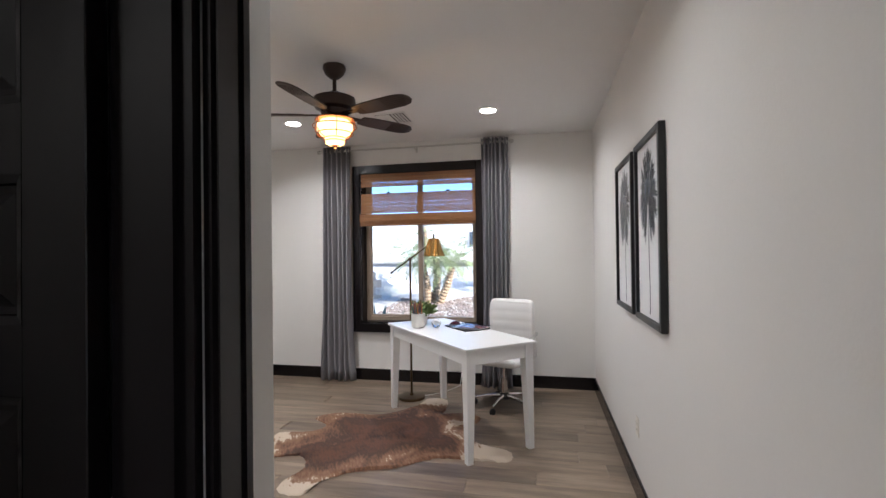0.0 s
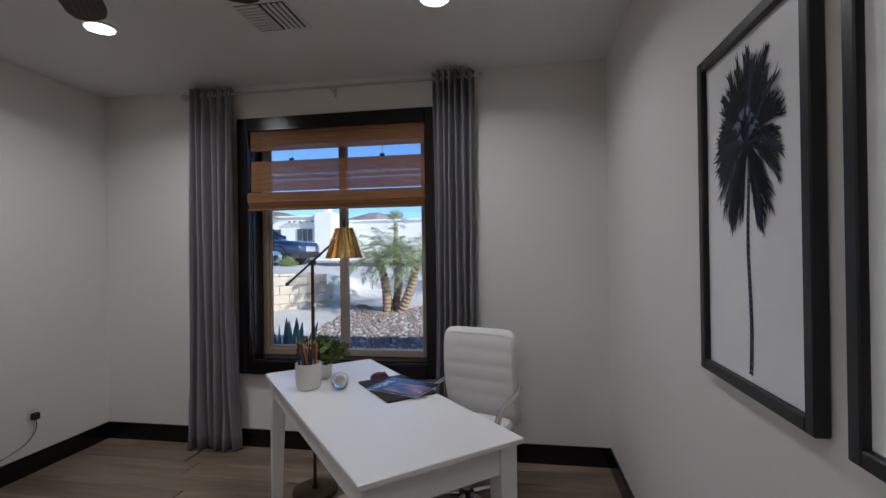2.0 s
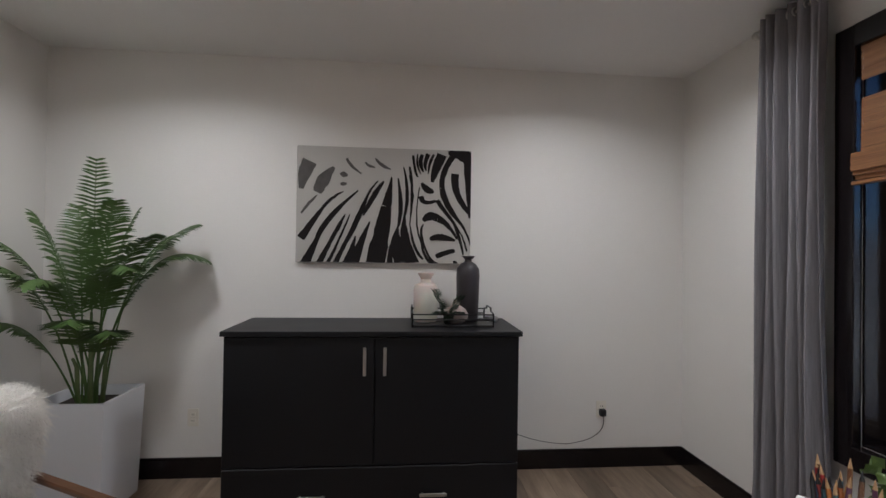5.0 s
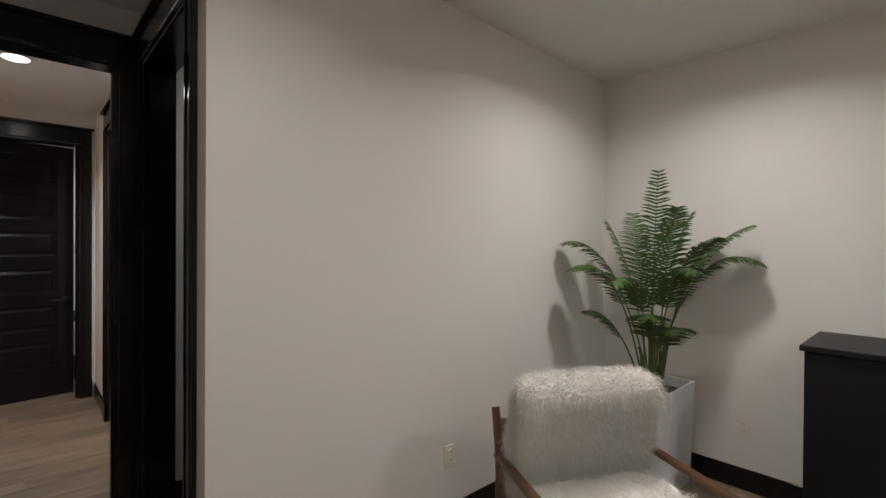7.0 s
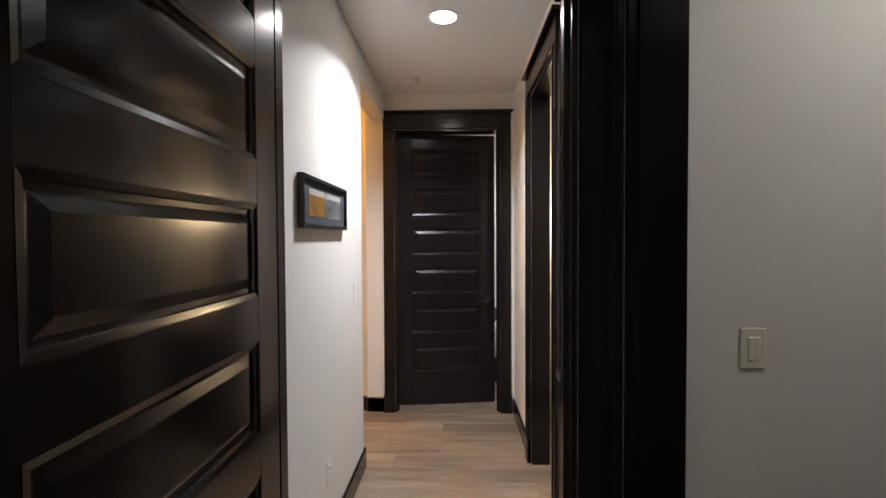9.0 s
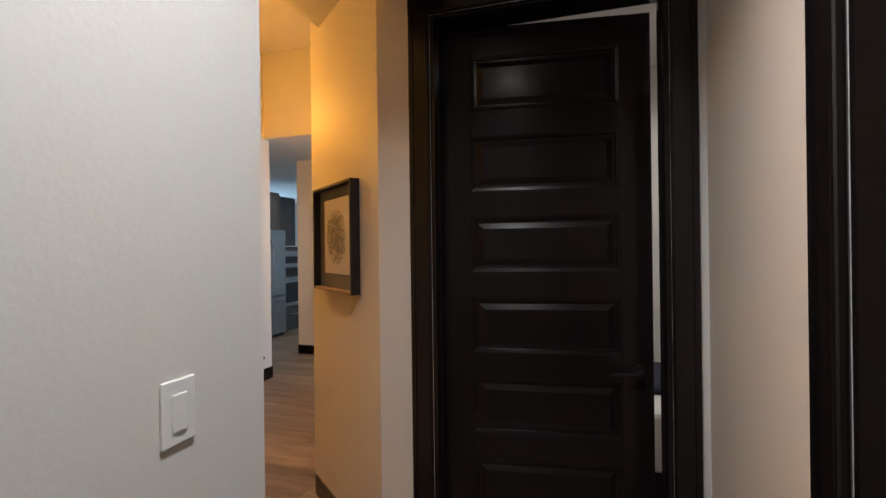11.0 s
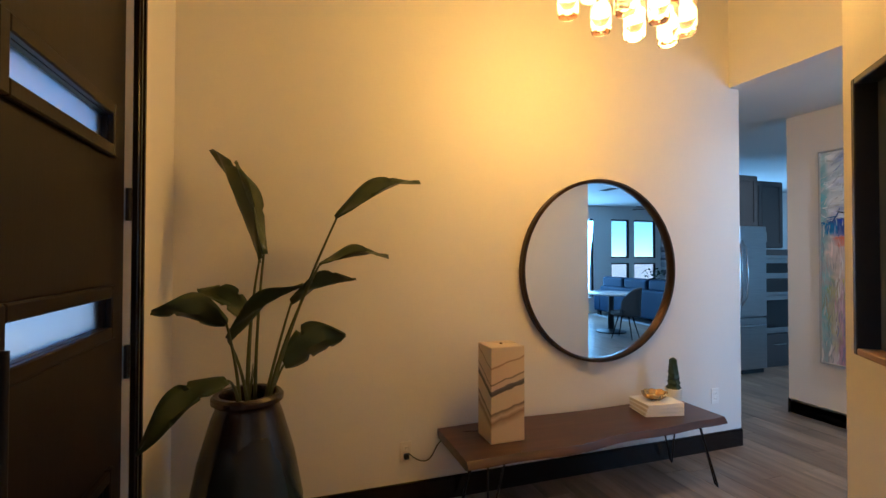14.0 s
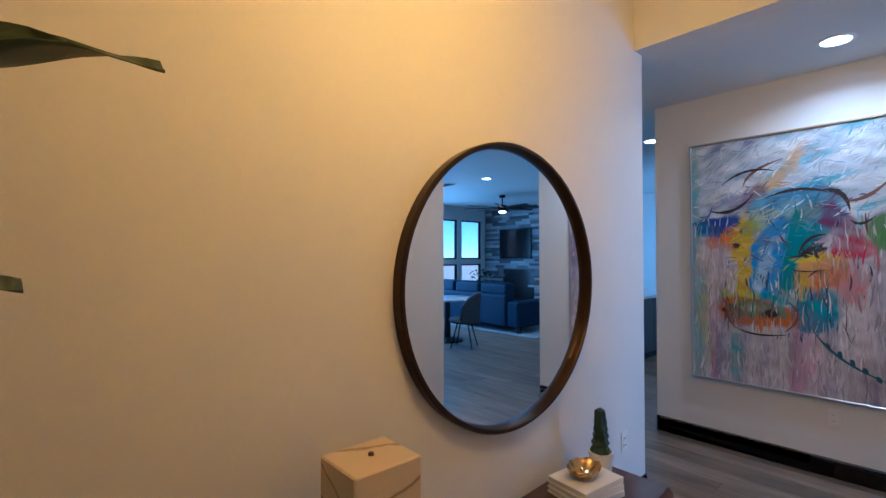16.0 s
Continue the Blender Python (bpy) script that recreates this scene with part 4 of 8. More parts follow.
solo("cowhide_rug", hide, HIDE, "brown and cream cowhide rug on the plank floor", "rug", smooth=True, at=pose(-1.12, 3.93, 0.002, 0, 0, 30) @ Matrix.Diagonal((0.95, 1.12, 1, 1)))

# black sideboard
cab = thing("sideboard", "black painted sideboard with two doors over a drawer", "sideboard", pose(-2.64, 3.375, 0))
CW, CD, CH = 1.62, 0.525, 1.03
part("body", bx(-CD, -0.02, -CW / 2, CW / 2, 0.0, CH - 0.03, bevel=0.002), CABINET, cab)
part("top", bx(-CD - 0.005, 0.014, -CW / 2 - 0.015, CW / 2 + 0.015, CH - 0.028, CH, bevel=0.004, seg=2), CABINET, cab)
for y0, y1, hy in ((-CW / 2 + 0.004, -0.0025, -0.055), (0.0025, CW / 2 - 0.004, 0.055)):
    d = part("door", bx(-0.02, 0.0, y0, y1, 0.295, CH - 0.032, bevel=0.002), CABINET, cab)
    h = B()
    box(h, 0.02, 0.03, hy - 0.009, hy + 0.009, 0.79, 0.945, bevel=0.002)
    for zz in (0.81, 0.925):
        tube(h, [(0, hy, zz), (0.022, hy, zz)], 0.005, 8)
    part("handle", h, NICKEL, d, "flat brushed nickel bar handle")
dr = part("drawer", bx(-0.02, 0.004, -CW / 2 + 0.004, CW / 2 - 0.004, 0.02, 0.288, bevel=0.003), CABINET, cab)
for hy in (0.33, -0.33):
    h = B()
    box(h, 0.022, 0.032, hy - 0.075, hy + 0.075, 0.127, 0.145, bevel=0.002)
    for o in (-0.06, 0.06):
        tube(h, [(0.004, hy + o, 0.136), (0.024, hy + o, 0.136)], 0.005, 8)
    part("handle", h, NICKEL, dr, "flat brushed nickel bar handle")

# on the sideboard
TZ = CH
tray = thing("serving_tray", "black metal tray with open rails on the sideboard", "tray", pose(-2.93, 3.82, TZ))
part("base", bx(-0.16, 0.16, -0.24, 0.24, 0.004, 0.012, bevel=0.002), IRON, tray)
for s in (-1, 1):
    rl = B()
    for zz in (0.045, 0.075) if s else ():
        tube(rl, [(s * 0.16, -0.24, zz), (s * 0.16, 0.24, zz)], 0.004, 6)
    part("rail", rl, IRON, tray)
    hd = B()
    tube(hd, [(-0.16, s * 0.24, 0.0), (-0.16, s * 0.24, 0.08), (-0.07, s * 0.24, 0.085), (-0.07, s * 0.24, 0.105), (0.07, s * 0.24, 0.105), (0.07, s * 0.24, 0.085), (0.16, s * 0.24, 0.08), (0.16, s * 0.24, 0.0)], 0.005, 8)
    part("handle", hd, IRON, tray, "black end handle")
TZ += 0.012
MILK = mat("milky_glass", (0.66, 0.60, 0.54), 0.25, grain=0.03, sss=0.2)
solo("white_vase", lathe(B(), [(0, 0), (0.068, 0), (0.075, 0.01), (0.076, 0.2), (0.068, 0.225), (0.035, 0.24), (0.03, 0.262), (0.034, 0.268), (0.048, 0.29), (0.05, 0.3), (0.03, 0.3), (0.02, 0.26), (0, 0.25)], 36), MILK, "milky white bottle vase standing on the tray", "vase", smooth=True, at=pose(-2.95, 3.665, TZ))
DARKCLAY = mat("dark_glazed_clay", (0.028, 0.024, 0.027), 0.4, grain=0.2, scale=12, bump=0.2, stain=0.2)
solo("dark_vase", lathe(B(), [(0, 0), (0.06, 0), (0.066, 0.01), (0.074, 0.28), (0.07, 0.33), (0.045, 0.362), (0.024, 0.372), (0.021, 0.385), (0.04, 0.405), (0.042, 0.409), (0.022, 0.4), (0.015, 0.37), (0, 0.36)], 36), DARKCLAY, "tall dark glazed clay vase standing on the tray", "vase", smooth=True, at=pose(-2.96, 3.93, TZ))
TAUPE = mat("two_tone_clay", (0.3, 0.25, 0.22), 0.5, grain=0.2, scale=8, bump=0.1, stain=0.25)
solo("gourd_vase", lathe(B(), [(0, 0), (0.04, 0), (0.072, 0.025), (0.078, 0.055), (0.06, 0.085), (0.028, 0.105), (0.014, 0.13), (0.016, 0.145), (0.01, 0.145), (0, 0.13)], 32), TAUPE, "small taupe gourd vase on the tray", "vase", smooth=True, at=pose(-2.87, 3.845, TZ))
DARKLEAF = mat("dark_green_leaf", (0.02, 0.045, 0.022), 0.55, grain=0.3, stain=0.2)
suc = thing("trailing_plant", "dark green trailing succulent sprig lying on the tray", "plant", pose(-2.80, 3.79, TZ))
for k in range(9):
    stb = B()
    a = rnd.uniform(0, 6.28)
    P = bez((0, 0, 0.0), (0.03 * math.cos(a), 0.03 * math.sin(a) + 0.01, 0.1), (0.06 * math.cos(a) + rnd.uniform(-.02, .02), 0.09 * math.sin(a), rnd.choice((0.02, 0.06, 0.17, 0.2))), 20)
    for i, p in enumerate(P):
        for j in range(3):
            aa = i * 2.4 + j * 2.1
            d = Vector((math.cos(aa), math.sin(aa), 0.4)).normalized()
            q = Vector(p)
            s = d.orthogonal().normalized() * 0.006
            v = [stb.verts.new(q), stb.verts.new(q + d * 0.012 + s), stb.verts.new(q + d * 0.026), stb.verts.new(q + d * 0.012 - s)]
            stb.faces.new(v)
    part("sprig", stb, DARKLEAF, suc)
solo("small_dish", lathe(B(), [(0, 0), (0.035, 0), (0.042, 0.006), (0.043, 0.03), (0.038, 0.03), (0.036, 0.008), (0, 0.007)], 24), NICKEL, "small round metal dish on the sideboard", "dish", smooth=True, at=pose(-3.04, 4.10, CH))

# zebra canvas
CANVAS = mat("canvas_white", (0.45, 0.43, 0.40), 0.8, grain=0.04, scale=200, bump=0.2, stain=0.1)
INK = mat("canvas_black", (0.016, 0.014, 0.014), 0.8, spec=0.1, grain=0.2, scale=200, bump=0.15)
GREY = mat("canvas_grey", (0.085, 0.08, 0.075), 0.8, grain=0.3, scale=20)
zeb = thing("zebra_canvas", "black and white zebra close-up on a wide canvas", "canvas print", pose(-3.18, 2.82, 1.395))
part("canvas", bx(0, 0.032, 0, 1.15, 0, 0.765, bevel=0.003), CANVAS, zeb)
zs = B()


def zp(u, v):
    return (0.0335 + 0.0000005 * len(zs.verts), max(0.002, min(1.148, u)), max(0.002, min(0.763, v)))


def stripe(p0, pm, p2, w0, wm, w1, mi=0, n=12):
    """A stripe in metres on the canvas, through its middle point, tapering by three widths."""
    p1 = tuple(2 * m - (a + b) / 2 for a, m, b in zip(p0, pm, p2))
    W = [w0 * (1 - t) * (1 - 2 * t) + 4 * wm * t * (1 - t) + w1 * t * (2 * t - 1) for t in [i / n for i in range(n + 1)]]
    P = bez(p0, p1, p2, n)
    ribbon(zs, [(a + 0.0025 * noise.noise(Vector((a * 40, b * 40, 0))), b + 0.0025 * noise.noise(Vector((a * 40, b * 40, 7)))) for a, b in P], [max(1.12 * w * (1 + 0.18 * noise.noise(Vector((a * 25, b * 25, 3)))), 0.001) for w, (a, b) in zip(W, P)], zp, mi)


# withers and flank
stripe((0.029, 0.481), (0.048, 0.576), (0.083, 0.662), 0.024, 0.071, 0.083, 1)
stripe((0.133, 0.460), (0.171, 0.540), (0.239, 0.628), 0.047, 0.071, 0.018, 1)
stripe((0.286, 0.573), (0.306, 0.582), (0.327, 0.571), 0.030, 0.035, 0.012, 1)
stripe((0.281, 0.516), (0.302, 0.519), (0.323, 0.524), 0.014, 0.021, 0.009, 1)
stripe((0.032, 0.321), (0.082, 0.387), (0.133, 0.441), 0.009, 0.017, 0.005, 1)
stripe((0.032, 0.155), (0.098, 0.256), (0.173, 0.362), 0.047, 0.035, 0.017)
stripe((0.173, 0.362), (0.232, 0.424), (0.303, 0.470), 0.017, 0.017, 0.005)
stripe((0.055, -0.020), (0.100, 0.075), (0.137, 0.157), 0.059, 0.041, 0.026)
stripe((0.137, 0.157), (0.223, 0.301), (0.398, 0.478), 0.026, 0.031, 0.007)
stripe((0.144, -0.019), (0.182, 0.057), (0.221, 0.134), 0.035, 0.031, 0.021)
stripe((0.221, 0.134), (0.275, 0.239), (0.315, 0.319), 0.021, 0.024, 0.005)
stripe((0.196, -0.020), (0.237, 0.057), (0.276, 0.148), 0.021, 0.019, 0.014)
stripe((0.276, 0.148), (0.316, 0.241), (0.346, 0.321), 0.014, 0.012, 0.004)
stripe((0.248, -0.023), (0.297, 0.083), (0.338, 0.163), 0.035, 0.026, 0.025)
stripe((0.338, 0.163), (0.400, 0.298), (0.464, 0.457), 0.025, 0.031, 0.014)
stripe((0.464, 0.457), (0.497, 0.508), (0.530, 0.546), 0.014, 0.012, 0.004)
stripe((0.324, -0.015), (0.360, 0.084), (0.385, 0.177), 0.047, 0.031, 0.009)
stripe((0.372, -0.012), (0.413, 0.111), (0.477, 0.275), 0.065, 0.047, 0.007)
stripe((0.432, 0.313), (0.498, 0.440), (0.565, 0.543), 0.012, 0.031, 0.012)
stripe((0.514, -0.010), (0.552, 0.182), (0.584, 0.377), 0.112, 0.094, 0.064)
stripe((0.584, 0.377), (0.603, 0.477), (0.617, 0.576), 0.064, 0.035, 0.007)
stripe((0.612, -0.011), (0.623, 0.114), (0.663, 0.242), 0.035, 0.026, 0.013)
stripe((0.663, 0.242), (0.679, 0.384), (0.659, 0.566), 0.013, 0.026, 0.009)
stripe((0.684, -0.005), (0.658, 0.115), (0.663, 0.227), 0.071, 0.059, 0.017)
stripe((0.764, -0.006), (0.712, 0.158), (0.705, 0.314), 0.083, 0.054, 0.015)
stripe((0.705, 0.314), (0.721, 0.473), (0.695, 0.642), 0.015, 0.021, 0.007)
stripe((0.732, 0.646), (0.752, 0.490), (0.742, 0.259), 0.012, 0.017, 0.007)
stripe((0.742, 0.259), (0.775, 0.116), (0.833, 0.030), 0.007, 0.017, 0.012)
stripe((0.756, 0.721), (0.776, 0.608), (0.795, 0.581), 0.014, 0.014, 0.005)
stripe((0.787, 0.733), (0.788, 0.653), (0.814, 0.598), 0.009, 0.012, 0.005)
stripe((0.819, 0.730), (0.807, 0.670), (0.827, 0.614), 0.017, 0.024, 0.009)
stripe((0.858, 0.735), (0.839, 0.666), (0.846, 0.623), 0.026, 0.021, 0.007)
stripe((0.897, 0.733), (0.872, 0.678), (0.859, 0.602), 0.012, 0.017, 0.005)
stripe((0.951, 0.733), (0.912, 0.638), (0.886, 0.546), 0.059, 0.052, 0.017)
stripe((1.027, 0.727), (0.966, 0.614), (0.953, 0.508), 0.035, 0.035, 0.033)
stripe((0.953, 0.508), (0.995, 0.391), (1.094, 0.259), 0.033, 0.035, 0.015)
stripe((1.094, 0.259), (1.138, 0.168), (1.153, 0.106), 0.015, 0.012, 0.007)
stripe((0.992, 0.745), (1.076, 0.741), (1.148, 0.696), 0.024, 0.071, 0.071)
stripe((1.133, 0.725), (1.135, 0.539), (1.148, 0.308), 0.071, 0.047, 0.024)
stripe((1.042, 0.607), (1.057, 0.471), (1.144, 0.338), 0.047, 0.040, 0.024)
stripe((0.815, 0.539), (0.854, 0.496), (0.900, 0.481), 0.014, 0.042, 0.012)
stripe((0.812, 0.451), (0.842, 0.410), (0.914, 0.422), 0.031, 0.026, 0.015)
stripe((0.914, 0.422), (0.955, 0.373), (1.038, 0.272), 0.015, 0.021, 0.017)
stripe((1.038, 0.272), (1.081, 0.151), (1.103, 0.060), 0.017, 0.017, 0.009)
stripe((0.927, 0.431), (0.996, 0.330), (1.088, 0.197), 0.009, 0.017, 0.009)
stripe((1.088, 0.197), (1.117, 0.121), (1.125, 0.083), 0.009, 0.012, 0.007)
stripe((0.830, 0.285), (0.875, 0.316), (0.928, 0.304), 0.021, 0.052, 0.046)
stripe((0.928, 0.304), (0.997, 0.255), (1.060, 0.166), 0.046, 0.028, 0.012)
stripe((0.877, 0.162), (0.943, 0.178), (1.046, 0.158), 0.017, 0.042, 0.014)
stripe((0.918, 0.047), (0.985, 0.074), (1.047, 0.090), 0.026, 0.031, 0.021)
stripe((1.034, 0.014), (1.047, 0.011), (1.066, -0.001), 0.012, 0.019, 0.012)
stripe((0.802, 0.509), (0.786, 0.290), (0.819, 0.146), 0.007, 0.009, 0.011)
stripe((0.819, 0.146), (0.852, 0.044), (0.918, -0.007), 0.011, 0.019, 0.019)
stripe((0.831, 0.263), (0.819, 0.190), (0.852, 0.088), 0.009, 0.017, 0.013)
stripe((0.852, 0.088), (0.885, 0.030), (0.932, 0.000), 0.013, 0.014, 0.012)
stripe((0.506, 0.694), (0.552, 0.652), (0.611, 0.624), 0.007, 0.019, 0.005, 1)
stripe((0.439, 0.665), (0.473, 0.642), (0.507, 0.633), 0.007, 0.014, 0.005, 1)
stripe((0.321, 0.689), (0.353, 0.640), (0.418, 0.588), 0.014, 0.017, 0.007, 1)
stripe((0.732, 0.589), (0.759, 0.462), (0.753, 0.389), 0.007, 0.009, 0.005)
part("stripes", zs, [INK, GREY], zeb, "black painted stripes")

# framed palms
LOWGLARE = glass("low_glare_glass")
LOWGLARE.node_tree.nodes["Principled BSDF"].inputs["IOR"].default_value = 1.05
MATTE = mat("picture_paper", (0.64, 0.64, 0.65), 0.5, grain=0.02)
PALM_DARK = mat("palm_ink_dark", (0.012, 0.014, 0.02), 0.6, spec=0.04, grain=0.2)
PALM_MID = mat("palm_ink_blue", (0.03, 0.038, 0.06), 0.6, spec=0.04, grain=0.3, scale=40)
PALM_BLUE = mat("palm_ink_pale_blue", (0.10, 0.14, 0.21), 0.6, grain=0.3, scale=40)
PALM_LIGHT = mat("palm_ink_grey", (0.16, 0.165, 0.175), 0.6, grain=0.3, scale=40)


def palm_picture(y0, y1, z0, z1, label, seed):
    r = random.Random(seed)
    w, h = y1 - y0, z1 - z0
    t = thing("palm_print", label, "framed print", pose(0.695, y1, z0, 0, 0, -90), "framed palm prints")
    # local x along the wall, y towards the wall is +, so the room is at -y
    fw, d = 0.032, 0.034
    for q in ((0, fw, 0, h), (w - fw, w, 0, h), (fw, w - fw, 0, fw), (fw, w - fw, h - fw, h)):
        part("frame_bar", bx(q[0], q[1], -d, -0.002, q[2], q[3], bevel=0.003), FRAME, t, "black frame bar")
    part("paper", bx(fw, w - fw, -0.016, -0.004, fw, h - fw), MATTE, t)
    bm = B()
    iw, ih = w - 2 * fw, h - 2 * fw

    def pp(u, v, lay=[0]):
        lay[0] += 1
        return (fw + max(0.002, min(iw - 0.002, u)), -0.0165 - 0.0000004 * lay[0], fw + max(0.002, min(ih - 0.002, v)))

    cx, cz = iw * 0.5, ih * 0.68
    P = [(cx + 0.006 * math.sin(k * 0.5), ih * 0.02 + k * (cz - ih * 0.02) / 16) for k in range(17)]
    ribbon(bm, P, [0.020 - 0.006 * k / 16 for k in range(17)], pp, 1)
    for k in range(30):
        zz = ih * 0.03 + k * (cz - ih * 0.06) / 30
        ribbon(bm, [(cx - 0.009, zz), (cx + 0.009, zz + 0.003)], 0.003, pp, 2)
    for k in range(130):
        a = r.uniform(-2.85, 2.85)
        L = ih * (r.uniform(0.19, 0.28) if abs(a) < 0.9 else r.uniform(0.17, 0.25))
        ex, ez = cx + L * 0.80 * math.sin(a), cz + L * math.cos(a) - (0.03 if abs(a) > 1.0 else 0.0)
        sp = bez((cx, cz), (cx + L * 0.46 * math.sin(a), cz + L * 0.55 * math.cos(a) + 0.035), (ex, ez), 9)
        low = abs(a) > 1.3
        mi = r.choice((0, 0, 1, 1)) if low else r.choice((0, 0, 0, 1))
        ribbon(bm, sp, [0.009 * math.sin(math.pi * min(1, 0.16 + i / 10.5)) + 0.001 for i in range(10)], pp, mi)
        for i in range(3, 9):
            q = sp[i]
            for sd in (-1, 1):
                ll = 0.055 * (1 - abs(i - 5) / 8) * r.uniform(0.6, 1.3)
                da = math.atan2(ez - cz, ex - cx) + sd * r.uniform(0.12, 0.4)
                e = (q[0] + ll * math.cos(da), q[1] + ll * math.sin(da) - (0.010 if low else 0.0))
                ribbon(bm, [q, ((q[0] + e[0]) / 2, (q[1] + e[1]) / 2), e], [0.0065, 0.006, 0.0006], pp, mi)
    for k in range(16):
        a = r.uniform(-2.2, 2.2)
        q = (cx + 0.05 * math.sin(a) * r.uniform(0.3, 1), cz + 0.03 + 0.05 * math.cos(a))
        ribbon(bm, [q, (q[0] + 0.012 * math.sin(a), q[1] + 0.02), (q[0] + 0.03 * math.sin(a), q[1] + 0.01)], [0.004, 0.012, 0.002], pp, 3)
    part("palm_image", bm, [PALM_DARK, PALM_MID, PALM_LIGHT, PALM_BLUE], t, "ink-blue palm tree image")
    pn = part("glass", bx(fw, w - fw, -0.024, -0.0225, fw, h - fw), LOWGLARE, t)
    pn.visible_shadow = False
    return t


palm_picture(3.29, 3.85, 1.09, 2.04, "tall palm tree print in a black frame on the wall", 3)
palm_picture(2.645, 3.20, 1.09, 2.04, "tall palm tree print in a black frame near the doorway", 4)

# outlets
o = outlet(pose(-3.18, 4.91, 0.40, 0, 0, -90), "ivory wall outlet with a black charger plugged in")
part("charger", bx(-0.02, 0.02, 0.008, 0.045, -0.04, 0.005, bevel=0.004), RUBBER, o, "black plug-in charger")
part("cord", tube(B(), bez((0, 0.03, -0.035), (-0.05, 0.02, -0.2), (0.25, 0.02, -0.23), 10) + bez((0.25, 0.02, -0.23), (0.5, 0.02, -0.22), (0.72, 0.02, -0.1), 8), 0.0022, 6), IRON, o, "thin black cord")
outlet(pose(-3.18, 2.19, 0.385, 0, 0, -90))
outlet(pose(-1.547, 1.265, 0.39, 0, 0, 0))
outlet(pose(0.695, 3.36, 0.42, 0, 0, 90))
outlet(pose(-0.705, 5.5, 0.60, 0, 0, 180), "white wall outlet below the window", material=WHITE_PLASTIC)
outlet(pose(0.695, 1.235, 1.235, 0, 0, 90), "ivory two-gang rocker light switch", "switch", 2)

# palm in a white planter
PGLOSS = mat("white_planter_gloss", (0.76, 0.78, 0.82), 0.22, grain=0.01)
pp_ = thing("potted_palm", "artificial areca palm in a tapered white square planter", "potted palm", pose(-2.86, 1.76, 0, 0, 0, 0))
pb = B()
zz = ((0.0, 0.175), (0.64, 0.195), (0.64, 0.18), (0.58, 0.175))
lps = [[pb.verts.new((a * r, b * r, z)) for a, b in ((-1, -1), (1, -1), (1, 1), (-1, 1))] for z, r in zz]
for a, b in zip(lps, lps[1:]):
    for k in range(4):
        pb.faces.new((a[k], a[(k + 1) % 4], b[(k + 1) % 4], b[k]))
pb.faces.new(lps[0])
part("planter", pb, PGLOSS, pp_)
part("soil", bx(-0.175, 0.175, -0.175, 0.175, 0.57, 0.58), SOIL, pp_)
STEM = mat("palm_stem", (0.10, 0.13, 0.045), 0.5, grain=0.2, scale=15)
FROND = mat("palm_frond", (0.045, 0.085, 0.018), 0.5, grain=0.3, scale=20, stain=0.2, island=0.5)


def frond(base, mid, tip, leaf=0.16, n=26):
    bm = B()
    P = [Vector(p) for p in bez(base, mid, tip, n)]
    tube(bm, [tuple(p) for p in P], [0.006 * (1 - 0.75 * i / n) for i in range(n + 1)], 5)
    for i in range(int(n * 0.4), n + 1):
        d = (P[min(i + 1, n)] - P[i - 1]).normalized()
        side = d.cross(Vector((0, 0, 1)))
        side = side.normalized() if side.length > 0.05 else Vector((1, 0, 0))
        f = (i - n * 0.4) / (n * 0.6)
        L = leaf * (0.55 + 0.9 * f - 1.15 * f * f)
        for s in (-1, 1):
            dirn = (side * s + d * 0.65 + Vector((0, 0, -0.22 + rnd.uniform(-0.16, 0.12)))).normalized()
            up = dirn.cross(d).normalized()
            w = d * 0.0058
            q = P[i]
            a = [bm.verts.new(q + w), bm.verts.new(q - w)]
            b = [bm.verts.new(q + dirn * L * 0.55 + w * 1.1 + Vector((0, 0, -0.004))), bm.verts.new(q + dirn * L * 0.55 - w * 1.1 + Vector((0, 0, -0.004)))]
            e = bm.verts.new(q + dirn * L + Vector((0, 0, -0.025 * L / 0.16)))
            bm.faces.new((a[0], a[1], b[1], b[0]))
            bm.faces.new((b[0], b[1], e))
    return bm


